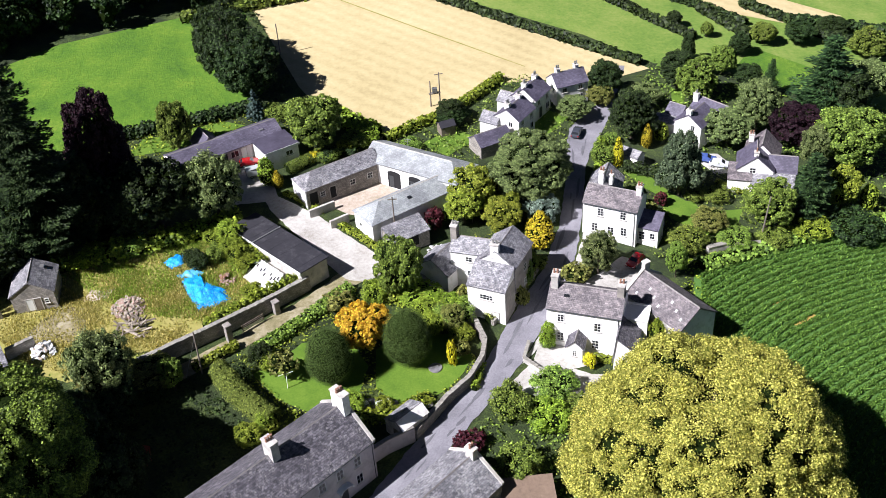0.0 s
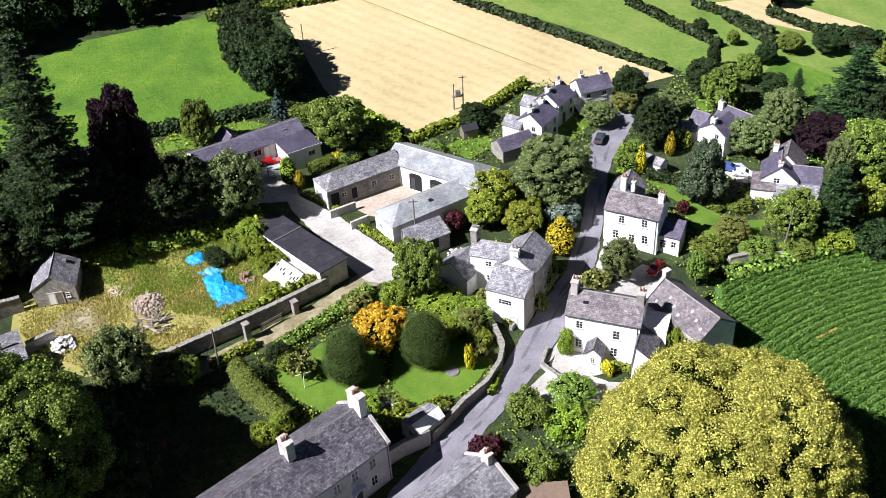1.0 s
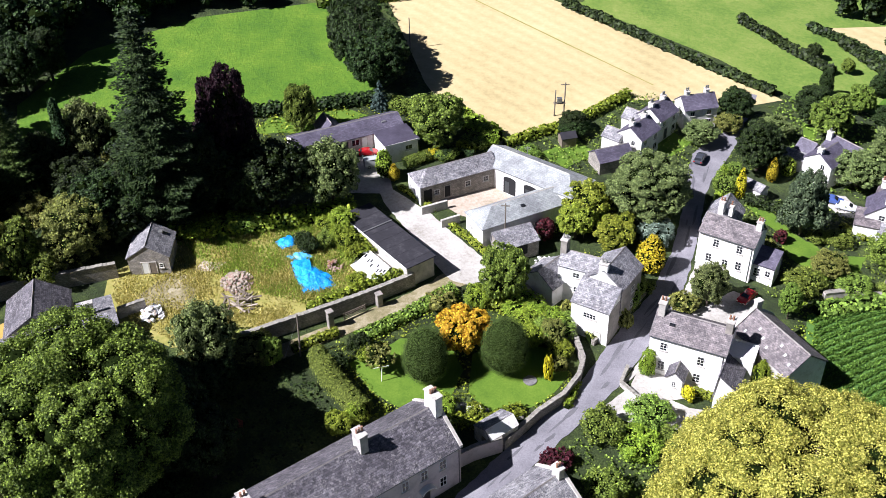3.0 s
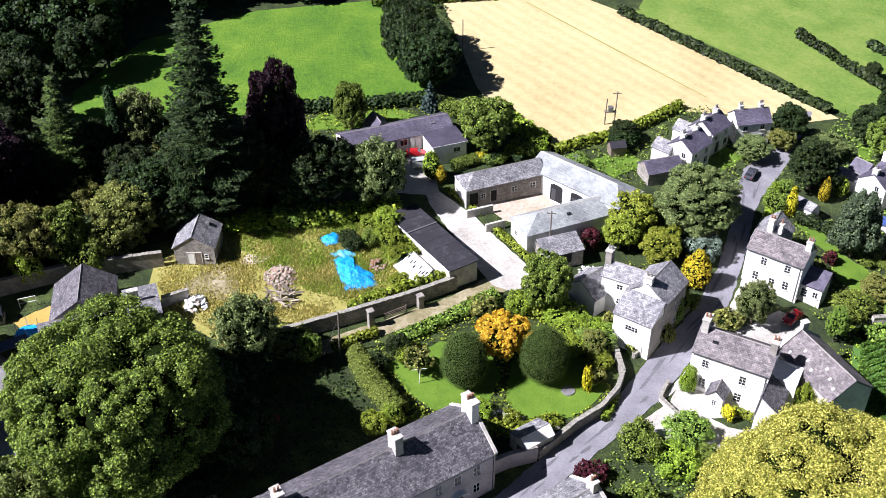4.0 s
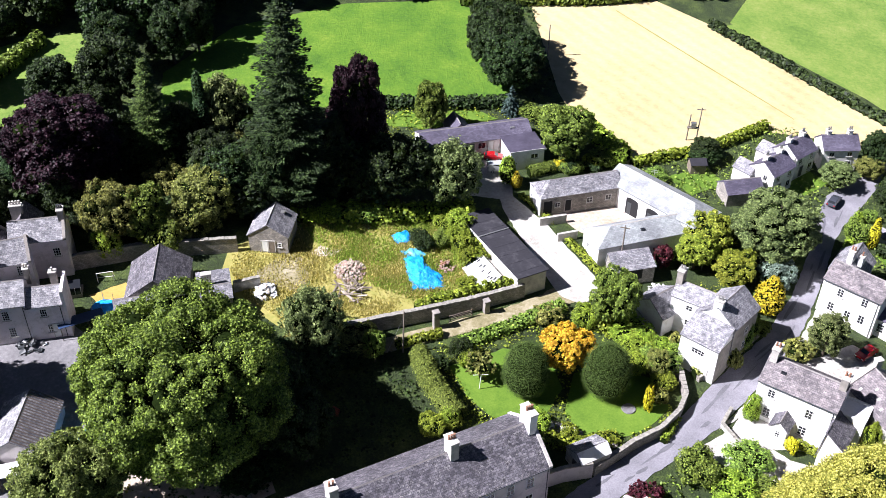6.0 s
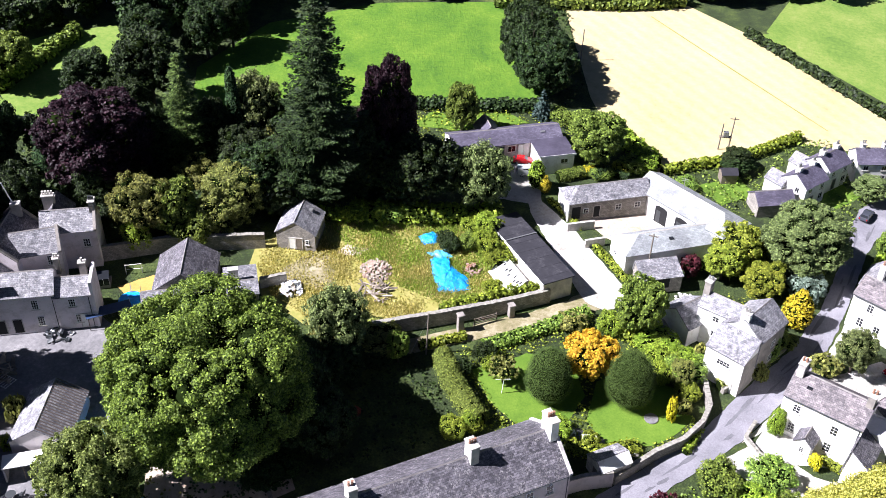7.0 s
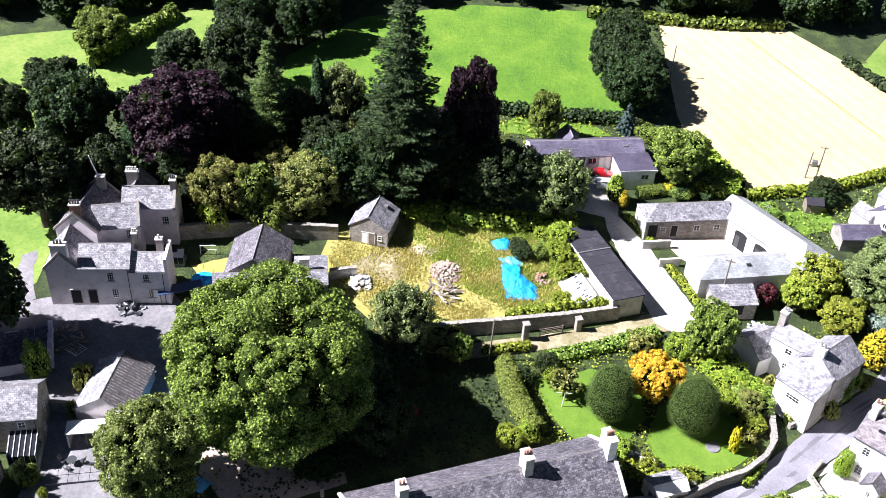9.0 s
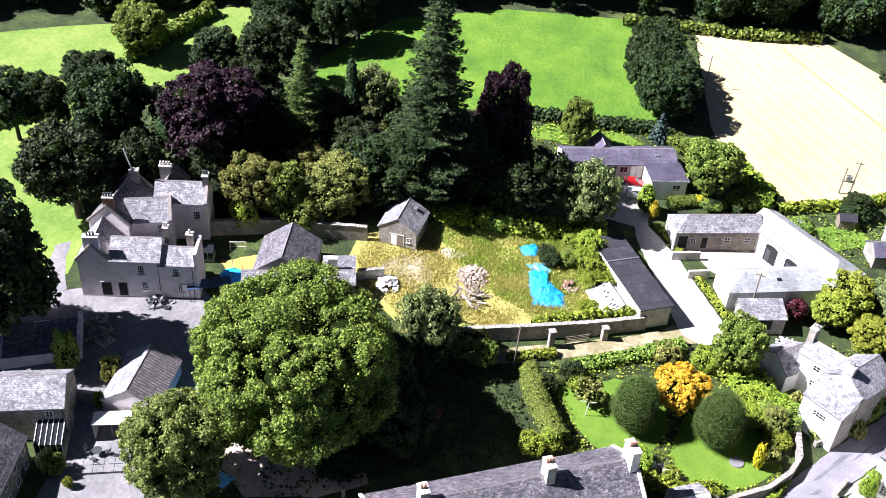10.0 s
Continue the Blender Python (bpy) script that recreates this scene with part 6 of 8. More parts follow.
tree("shrubb", 0.8, 106.8, 3.1, 1.9)
tree("limebush", 3.2, 116.6, 3.4, 1.0, "climbing yellow-green shrub beside the cottage wall")
tree("shrub", 11.5, 112.1, 4.6, 1.1)
tree("shrub", 12.6, 114.5, 4.6, 1.0)
tree("limebush", 10.3, 108.2, 2.9, 1.3)
tree("shrubb", -2.1, 103.5, 2.5, 2.0)
tree("olive", 0.6, 103.5, 4.2, 1.7)
tree("goldbush", 0.1, 96.7, 5.0, 0.7)
tree("shrub", -81.7, 67.5, 7.2, 1.7)
tree("limebush", -76.1, 69.1, 3.9, 1.5)
tree("shrubb", -74.5, 64.9, 2.9, 0.7)
tree("shrub", -72.7, 55.3, 2.8, 1.2)
tree("shrubd", -25.1, 98.3, 3.3, 1.7)
tree("shrubb", -23.4, 87.0, 3.0, 1.3)
tree("shrubd", -73.1, 54.7, 4.3, 1.2)
tree("shrubb", -70.1, 54.4, 1.7, 0.6)
tree("topiary", -27.4, 137.2, 5.3, 1.4)
tree("gold", -25.8, 136.7, 3.2, 1.0)
tree("goldbush", -20.6, 143.8, 1.9, 1.0)
tree("shrubd", -18.3, 144.0, 2.5, 1.7)
tree("bright", -15.4, 146.4, 2.4, 1.4)
tree("bright", -11.1, 148.8, 3.3, 2.0)
tree("limeb", 3.6, 126.6, 6.4, 3.0)
tree("limeb", 9.4, 124.9, 5.3, 3.1)
tree("limeb", 8.4, 132.5, 4.8, 1.8)
tree("shrubb", -10.2, 109.9, 3.0, 2.0)
tree("shrubb", -3.4, 108.9, 2.9, 3.2)
tree("shrub", 0.9, 105.3, 3.1, 3.1)
tree("shrub", 13.7, 115.9, 2.2, 1.5)
tree("birch", -43.1, 91.6, 12.5, 4.2, "soft olive-green tree at the plot corner")
tree("dark", -45.5, 86.5, 8.3, 2.9)
tree("dark", -42.3, 86.7, 6.5, 3.2)
tree("dark", -38.6, 92.7, 2.8, 2.6)
tree("dark", -43.5, 72.5, 3.7, 4.1)
tree("dark", -42.4, 76.0, 9.3, 2.7)
tree("dark", -40.7, 89.2, 6.4, 2.6)
tree("olive", -43.8, 92.4, 7.1, 3.5)
tree("olive", -38.2, 95.1, 3.6, 3.4)
tree("shrubb", -25.4, 85.2, 2.7, 1.8)
tree("shrubb", -22.9, 86.7, 1.8, 1.2)
tree("mid", -35.6, 93.9, 5.4, 1.5)
tree("field", -36.0, 168.5, 12.0, 5.0)
tree("field", -33.5, 171.5, 10.5, 4.6)
tree("field", -39.0, 178.0, 12.5, 5.2)
tree("dark", 75.8, 186.6, 4.4, 3.1)
tree("mid", 68.2, 186.2, 4.3, 2.6)
tree("dark", 84.6, 191.3, 3.5, 3.2)
tree("mid", 87.9, 181.4, 5.9, 3.9)
tree("dark", 61.8, 181.1, 4.7, 2.5)
tree("dark", 51.5, 193.3, 3.5, 1.6)
tree("mid", 57.2, 188.7, 3.3, 1.3)
# two added trees, placed only to cast shade on the garden by the hedge
tree("dark", -42.5, 79.5, 14.5, 4.2)
tree("dark", -38.5, 76.5, 11.0, 3.6)



# ---- walls, hedges and fences ----
stone_wall([(-11.4, 80.6), (-8.4, 82.9), (-5.2, 84.6)], 0.45, 2.3, GREY_RENDER, "tall rendered yard wall joining the cottages", "yard_wall")
stone_wall([(-5.0, 84.8), (-3.0, 87.4), (-0.9, 90.2), (2.2, 93.4), (4.1, 97.0), (4.7, 100.0), (3.7, 103.7), (1.5, 106.5)], 0.5, 1.5, STONE, "curved rubble garden wall along the road")
stone_wall([(-40.5, 97.2), (-31.2, 103.4), (-25.3, 107.6), (-19.4, 112.3)], 0.6, 2.2, STONE, "old stone wall between lane and waste plot", "lane_wall")
stone_wall([(-85.5, 95.0), (-74.5, 102.3), (-61.5, 108.2)], 0.6, 2.4, STONE, "tall stone wall behind the manor garden", "boundary_wall")
stone_wall([(-55.5, 102.5), (-58.5, 100.2)], 0.5, 1.6, STONE_PALE, "short pale wall beside the barn", "plot_wall")
stone_wall([(39.5, 118.6), (43.2, 119.8), (47.9, 119.6)], 0.7, 1.0, STONE_PALE, "dry stone wall at the field edge", "dry_stone_wall")
stone_wall([(10.6, 100.2), (9.6, 97.2), (11.6, 95.0), (14.2, 94.6)], 0.35, 0.7, STONE_PALE, "low curved wall round front garden", "garden_wall")
stone_wall([(-3.6, 113.6), (-1.0, 109.6), (3.4, 105.6)], 0.5, 1.2, STONE, "low rubble wall below the cottage", "garden_wall")
stone_wall([(6.0, 104.0), (9.6, 108.4), (13.6, 115.4)], 0.5, 0.8, STONE, "low retaining wall beside the road", "roadside_wall")
stone_wall([(-58.6, 69.5), (-53.1, 71.3)], 0.4, 1.3, STONE_PALE, "pale garden wall beside the willow", "garden_wall")
stone_wall([(-45.6, 73.5), (-41.9, 68.3)], 0.4, 1.2, STONE, "rough stone wall below the oak", "garden_wall")
stone_wall([(-73.5, 66.0), (-79.0, 64.0)], 0.4, 1.6, STONE, "dark yard wall", "yard_wall")
stone_wall([(-44.0, 60.0), (-41.5, 66.5)], 0.4, 1.8, STONE, "garden wall beside cottage row", "garden_wall")
for x, y, hh in ((-29.6, 102.4, 2.7), (-23.7, 107.5, 2.0)):
    g = thing("gate_pillar", x, y, 38, "weathered stone gate pillar with ivy", "pillar", "gate pillars")
    part("shaft", box(-0.4, 0.4, -0.4, 0.4, -0.5, hh, 0.04), STONE, g)
    part("cap", box(-0.5, 0.5, -0.5, 0.5, hh + 0.003, hh + 0.2, 0.05), STONE, g)
g = thing("field_gate", -26.7, 104.9, 41, "grey wooden bar gate in the lane wall", "gate")
for z in (0.3, 0.6, 0.9, 1.2):
    part("rail", box(-1.8, 1.8, -0.04, 0.04, z, z + 0.1), WOOD, g)
for x in (-1.75, 1.65):
    part("stile", box(x, x + 0.1, -0.05, 0.05, 0.1, 1.4), WOOD, g)

hedge([(-30.2, 96.0), (-27.4, 92.0), (-24.8, 89.4), (-22.4, 87.2)], 2.4, 2.8, LEAF_HEDGE, "clipped olive-green garden hedge curving across the lawn", 0.11, 110, 6, wobble=0.1)
hedge([(-33.8, 97.2), (-28.4, 101.2)], 1.2, 1.1, LEAF_BRIGHT, "low green hedge along the lane", 0.18, 26, 7)
hedge([(-25.6, 100.0), (-19.3, 106.0), (-13.7, 111.8)], 1.9, 1.3, LEAF_MID, "loose shrubby hedge beside the lane", 0.2, 24, 8)
hedge([(-33.0, 103.6), (-25.6, 109.4), (-19.0, 114.4)], 1.4, 2.6, LEAF_BRIGHT, "ivy and weeds over the old wall", 0.2, 16, 9, "ivy")
hedge([(-24.5, 140.6), (-17.4, 146.6)], 1.8, 1.6, LEAF_HEDGE, "clipped hedge below the bungalow", 0.12, 60, 10, wobble=0.1)
hedge([(-24.6, 134.8), (-18.0, 129.8)], 1.0, 0.6, LEAF_BRIGHT, "yellowing weeds along the track", 0.15, 30, 33, "verge")
hedge([(-15.4, 126.4), (-9.4, 120.4)], 1.2, 0.7, LEAF_BRIGHT, "weedy verge beside farm building", 0.18, 26, 11, "verge")
hedge([(-8.6, 119.4), (-6.4, 117.2)], 1.2, 0.8, LEAF_BRIGHT, "weedy verge beside the track", 0.18, 26, 12, "verge")
hedge([(-56, 150.4), (-41.6, 155.8), (-31.4, 160.2)], 2.2, 2.0, LEAF_DARK, "dark hedge between garden and pasture", 0.25, 14, 13)
hedge([(31.0, 140.4), (37.9, 138.0)], 1.8, 1.8, LEAF_DARK, "clipped hedge behind white house", 0.18, 20, 14)
hedge([(45.2, 135.8), (50.5, 132.8)], 1.4, 1.3, LEAF_BRIGHT, "hedge in front of villa", 0.18, 20, 15)
hedge([(1.0, 206.5), (17.0, 194.3), (31.7, 183.2), (41.0, 176.5)], 1.8, 1.8, LEAF_DARK, "field hedge beside the cereal crop", 0.35, 9, 16, "field_hedge")
hedge([(38.6, 207.6), (46.9, 196.6), (54.4, 187.4)], 1.8, 1.8, LEAF_DARK, "field hedge between pastures", 0.35, 9, 17, "field_hedge")
hedge([(53.1, 207.8), (61.4, 200.9), (67.0, 194.0)], 1.8, 1.8, LEAF_DARK, "field hedge on the hillside", 0.35, 9, 18, "field_hedge")
hedge([(-119.6, 149.4), (-120.5, 137.6), (-121.6, 127.7)], 2.4, 2.6, LEAF_MID, "overgrown hedge between fields", 0.35, 10, 19, "field_hedge")
hedge([(37.6, 115.2), (45.3, 117.8), (53.1, 120.6), (63.6, 124.6), (76, 127)], 2.4, 1.4, LEAF_MID, "grassy bank along the maize field", 0.28, 12, 20, "field_bank")
hedge([(-8.6, 149.4), (-3.0, 154.0), (3.0, 158.0), (8, 164), (13.4, 170.5)], 1.6, 1.5, LEAF_BRIGHT, "hedge at the foot of the cereal field", 0.28, 12, 21, "field_hedge")
hedge([(-19.0, 158.6), (-13.4, 153.4), (-9.6, 150.4)], 3.2, 2.6, LEAF_BRIGHT, "bright bushes at the field corner", 0.28, 14, 22, "hedge")
hedge([(28.6, 148.5), (27.6, 143.0), (26.2, 138.0), (25.0, 134.0)], 1.4, 1.5, LEAF_BRIGHT, "tall hedge along the road", 0.2, 20, 23)
hedge([(11.6, 118.6), (14.8, 125.2), (17.6, 133.5), (20.6, 143.0)], 1.8, 1.3, LEAF_MID, "shrubby verge under the roadside trees", 0.22, 16, 24, "verge")
hedge([(-48.5, 97.0), (-43.0, 98.6), (-39.0, 97.0)], 3.2, 2.0, LEAF_OLIVE, "brambles along the old wall", 0.22, 16, 25, "bramble")
hedge([(-57.0, 117.6), (-46.0, 121.4), (-36.0, 125.0), (-30.5, 127.4)], 3.4, 2.4, LEAF_BRIGHT, "tall weeds at the edge of the wood", 0.24, 14, 26, "weed_bank")
hedge([(-30.6, 124.4), (-28.8, 119.4), (-27.0, 116.0)], 3.6, 2.2, LEAF_BRIGHT, "elder and nettles beside the shed", 0.22, 18, 27, "weed_bank")
hedge([(-20.0, 146.4), (-13.4, 144.8)], 0.5, 1.5, LEAF_DARK, "dark creeper on a garden fence", 0.15, 24, 28, "creeper")
hedge([(18.8, 97.2), (23.2, 95.9)], 1.1, 1.0, LEAF_BRIGHT, "flowering border in front of white house", 0.14, 30, 34, "flower_border")
hedge([(2.6, 92.2), (4.0, 96.6)], 1.0, 0.9, LEAF_BRIGHT, "flower border inside the road wall", 0.15, 30, 29, "flower_border")
hedge([(-11.6, 88.0), (-7.0, 88.4), (-3.0, 91.2)], 2.0, 1.2, LEAF_BRIGHT, "mixed flower border behind the cottages", 0.17, 28, 30, "flower_border")
hedge([(0.6, 104.2), (-2.6, 108.0), (-8.4, 110.4)], 2.6, 2.2, LEAF_BRIGHT, "mixed shrubs below the cottage", 0.2, 22, 31, "shrub_border")
hedge([(5.4, 104.6), (8.4, 107.4), (11.6, 112.6), (13.4, 117.0)], 1.5, 1.5, LEAF_OLIVE, "weedy bank between cottage and road", 0.14, 40, 35, "verge")
hedge([(-3.0, 113.0), (-0.6, 109.4), (3.2, 106.4)], 0.9, 1.0, LEAF_HEDGE, "narrow clipped hedge above the cottage wall", 0.12, 50, 36, wobble=0.1)
hedge([(-0.2, 127.4), (6.4, 131.6)], 1.0, 1.6, LEAF_MID, "ivy on the farm building", 0.18, 20, 32, "ivy")

# ---- poles and wires ----
def tall_pole(x, y, h, label, arm=True, lean=(0, 0)):
    return pole(x, y, h, label, "utility_pole", lean, arm)


tall_pole(-32.6, 96.6, 7.2, "grey wooden utility pole beside the lane", False, (0.3, 0))
tall_pole(-7.0, 123.4, 7.4, "dark utility pole behind the farm building")
tall_pole(48.3, 121.1, 8.2, "grey utility pole at the field edge", False, (0.6, 0))
tall_pole(-28.8, 180.2, 6.5, "grey utility pole in cereal field", False)
tp = thing("transformer_pole", 0.8, 161.0, 10, "pair of poles carrying a transformer", "pole")
for x, hh in ((-1.1, 5.2), (0.6, 6.6)):
    bm = bmesh.new()
    add_cyl(bm, (x, 0, -0.4), (x + 0.1, 0, hh), 0.14, 0.1, 8)
    part("post", bm, POLE_WOOD, tp)
part("platform", box(-1.3, 0.8, -0.3, 0.3, 2.6, 2.75), POLE_WOOD, tp)
part("transformer", box(-0.7, 0.2, -0.35, 0.35, 2.753, 3.7, 0.05), METAL, tp)
part("crossarm", box(-0.1, 1.4, -0.06, 0.06, 6.2, 6.32), POLE_WOOD, tp)
st = thing("pole_stay", -33.4, 96.2, 0, "stay wire of the utility pole", "wire")
bm = bmesh.new()
add_cyl(bm, (-1.2, -0.3, 0), (0.95, 0.35, 6.0), 0.02, 0.02, 5)
part("wire", bm, METAL, st)
ct = thing("clothes_post", -21.3, 93.6, 20, "white clothes line post on the lawn", "post")
bm = bmesh.new()
add_cyl(bm, (0, 0, -0.2), (0.2, 0, 2.6), 0.05, 0.05, 8)
part("post", bm, PAINT_WHITE, ct)
part("crossbar", box(-0.9, 1.1, -0.03, 0.03, 2.5, 2.56), PAINT_WHITE, ct)

# ---- loose things on the waste plot ----
TARP, _t, _b = material("blue_tarpaulin", 0.45)
_t.links.new(ramp(_t, noise_at(_t, 1.2, 5), [(0.3, (0.0, 0.16, 0.5)), (0.5, (0.01, 0.32, 0.85)), (0.75, (0.03, 0.45, 0.95))]), _b.inputs["Base Color"])
bump(_t, _b, noise_at(_t, 3.0, 5), 0.9, 0.25)
TARP_PALE = plain("pale_blue_tarpaulin", (0.1, 0.45, 0.75), 0.5, 0, 0.3)


def tarp(outline, high, label, mat, seed):
    """A crumpled sheet over a heap: folded, with ragged edges."""
    cx = sum(p[0] for p in outline) / len(outline)
    cy = sum(p[1] for p in outline) / len(outline)
    bm = bmesh.new()
    n, rings = 44, 9
    rows = []
    for k in range(rings + 1):
        row = []
        for i in range(n):
            s = i / n * len(outline)
            a, b = outline[int(s) % len(outline)], outline[(int(s) + 1) % len(outline)]
            f = s - int(s)
            px, py = a[0] + (b[0] - a[0]) * f - cx, a[1] + (b[1] - a[1]) * f - cy
            q = k / rings
            wob = 1 + 0.1 * noise.noise((px * 1.3, py * 1.3, seed))
            x, y = px * q * wob, py * q * wob
            z = high * (1 - q ** 2.2) + 0.28 * noise.noise((x * 1.1 + seed, y * 1.1, 0)) + 0.14 * noise.noise((x * 3 + seed, y * 3, 5))
            row.append(bm.verts.new((x, y, max(z, 0.0) + 0.1 + ground(cx + x, cy + y) - ground(cx, cy))))
        rows.append(row)
    for k in range(rings):
        for i in range(n):
            j = (i + 1) % n
            if k == 0:
                bm.faces.new([rows[0][0], rows[1][i], rows[1][j]]) if i else None
            else:
                bm.faces.new([rows[k][i], rows[k + 1][i], rows[k + 1][j], rows[k][j]])
    bmesh.ops.remove_doubles(bm, verts=bm.verts[:], dist=0.001)
    bmesh.ops.recalc_face_normals(bm, faces=bm.faces[:])
    ob = link("tarpaulin", bm, mat)
    ob.matrix_world = pose(cx, cy, ground(cx, cy))
    for f in ob.data.polygons:
        f.use_smooth = True
    return tagged(ob, label, "tarpaulin")


tarp([(-38.2, 115.0), (-35.6, 116.4), (-34.6, 114.4), (-31.6, 112.6), (-30.4, 110.6), (-32.6, 108.8), (-34.6, 108.2), (-36.4, 111.2)], 0.7, "crumpled bright blue tarpaulin over a heap", TARP, 3)
tarp([(-41.2, 118.6), (-39.4, 120.6), (-37.8, 119.8), (-38.2, 117.8), (-40.0, 117.2)], 0.5, "small bright blue tarpaulin in the grass", TARP, 8)
tarp([(-39.0, 115.6), (-36.4, 117.6), (-34.8, 116.0), (-36.4, 114.0)], 0.35, "pale faded blue tarpaulin", TARP_PALE, 12)


def heap(x, y, r, h, n, mats, label, size, seed, name="rubble_heap", long=1.0):
    """A heap of broken pieces, each one a block of its own."""
    rng = random.Random(seed)
    t = thing(name, x, y, 0, label, "heap")
    meshes = []
    for k in range(5):
        bm = bmesh.new()
        add_box(bm, -size * long, size * long, -size * 0.6, size * 0.6, -size * 0.4, size * 0.4)
        for v in bm.verts:
            v.co += Vector((rng.uniform(-0.3, 0.3), rng.uniform(-0.3, 0.3), rng.uniform(-0.3, 0.3))) * size
        meshes.append(mesh_of(bm, "stone", mats[k % len(mats)]))
    for i in range(n):
        a, d = rng.uniform(0, math.tau), r * math.sqrt(rng.random())
        ob = new("stone" if long < 2 else "timber", meshes[i % 5])
        ob.parent = t
        z = h * (1 - (d / r) ** 1.4) * rng.uniform(0.5, 1.0)
        px, py = math.cos(a) * d, math.sin(a) * d
        ob.matrix_local = pose(px, py, z + 0.1 + ground(x + px, y + py) - ground(x, y), rng.uniform(-25, 25), rng.uniform(-25, 25), rng.uniform(0, 360)) @ Matrix.Scale(rng.uniform(0.6, 1.5), 4)
    return t


RUBBLE = plain("pale_rubble", (0.42, 0.36, 0.29), 0.9, 0, 0.3)
RUBBLE2 = plain("pinkish_rubble", (0.36, 0.25, 0.2), 0.9, 0, 0.3)
WHITE_RUBBLE = plain("white_rubble", (0.72, 0.72, 0.72), 0.8, 0, 0.2)
heap(-44.4, 109.3, 2.3, 0.7, 200, [RUBBLE, RUBBLE2, RUBBLE], "heap of pale pinkish building rubble", 0.19, 1)
heap(-54.2, 101.4, 1.6, 1.2, 90, [WHITE_RUBBLE, WHITE_RUBBLE, RUBBLE], "heap of white broken slabs beside the barn", 0.25, 2)
heap(-43.2, 105.2, 2.4, 0.5, 36, [WOOD, RUBBLE], "scatter of old timbers in the grass", 0.14, 3, "timber_heap", 7.0)
heap(-31.6, 114.6, 1.4, 0.6, 50, [RUBBLE2, TERRACOTTA], "heap of reddish bricks beside the tarpaulin", 0.16, 4)
heap(-83.6, 74.4, 2.8, 0.8, 60, [WOOD, RUBBLE], "scrap timber and stones beside the ruin", 0.2, 5, "scrap_heap", 3.0)
heap(-79.6, 83.0, 1.8, 0.5, 30, [PAINT_DARK, METAL], "black bags and oddments by the house wall", 0.3, 6, "bag_heap")
heap(-4.6, 131.5, 1.0, 0.3, 14, [RUBBLE, WOOD], "few loose stones lying in courtyard", 0.2, 7)
heap(-0.6, 119.3, 2.0, 0.9, 90, [WHITE_RUBBLE, STONE_PALE], "stack of pale logs and stones under lean-to", 0.2, 8, "log_stack")
patch("bare_earth", [(-58, 104.5), (-55, 101.5), (-49, 103), (-50, 109), (-54, 111)], LANE, 0.07, "bare trodden earth on waste plot", "ground", edge=0.8)
patch("bare_earth", [(-51.5, 110.8), (-47.6, 111.4), (-47, 113.4), (-50.6, 113)], YARD, 0.08, "pale bare patch in rough grass", "ground", edge=0.6)


def grass_tufts(name, outline, count, mat, label, tall, seed, size=0.12):
    """Standing grass: thin upright blades in tussocks."""
    rng = np.random.default_rng(seed)
    xs, ys = [p[0] for p in outline], [p[1] for p in outline]
    verts, faces = [], []
    x0, y0 = xs[0], ys[0]
    while len(faces) < count:
        x, y = rng.uniform(min(xs), max(xs)), rng.uniform(min(ys), max(ys))
        inside = False
        for (ax, ay), (bx, by) in zip(outline, outline[1:] + outline[:1]):
            if (ay > y) != (by > y) and x < (bx - ax) * (y - ay) / (by - ay) + ax:
                inside = not inside
        if not inside:
            continue
        g = noise.noise((x * 0.25, y * 0.25, seed))
        if g < rng.uniform(-0.5, 0.3):
            continue
        hh = tall * rng.uniform(0.5, 1.3) * (0.7 + 0.6 * max(g, 0))
        a = rng.uniform(0, math.tau)
        w = size * rng.uniform(0.7, 1.6)
        lx, ly = rng.normal() * 0.25 * hh, rng.normal() * 0.25 * hh
        z = ground(x, y) - ground(x0, y0)
        i = len(verts)
        dx, dy = math.cos(a) * w, math.sin(a) * w
        verts += [(x - x0 - dx, y - y0 - dy, z), (x - x0 + dx, y - y0 + dy, z), (x - x0 + dx * 0.4 + lx, y - y0 + dy * 0.4 + ly, z + hh), (x - x0 - dx * 0.4 + lx, y - y0 - dy * 0.4 + ly, z + hh)]
        faces.append([i, i + 1, i + 2, i + 3])
    me = bpy.data.meshes.new(name)
    me.from_pydata(verts, [], faces)
    me.materials.append(mat)
    ob = new(name, me)
    ob.matrix_world = pose(x0, y0, ground(x0, y0))
    return tagged(ob, label, "grass", kind="stuff")


PLOT = [(-62, 107), (-61, 104), (-56.5, 99.5), (-50, 97), (-41, 98.8), (-20.5, 113.8), (-26, 121), (-35, 125), (-55, 117)]
grass_tufts("tall_grass", PLOT, 27000, leaves("dry_grass", (0.3, 0.28, 0.06), (0.52, 0.45, 0.18), 0.8, 0.5), "tall seeding grass turning straw-coloured", 0.4, 4, 0.075)
grass_tufts("tall_grass", [(-50, 112), (-44, 108), (-32, 106), (-21, 114), (-26, 121), (-35, 125), (-55, 117)], 16000, leaves("fresh_grass", (0.16, 0.22, 0.03), (0.3, 0.36, 0.06), 0.8, 0.5), "fresh green weeds among dry grass", 0.45, 9, 0.08)


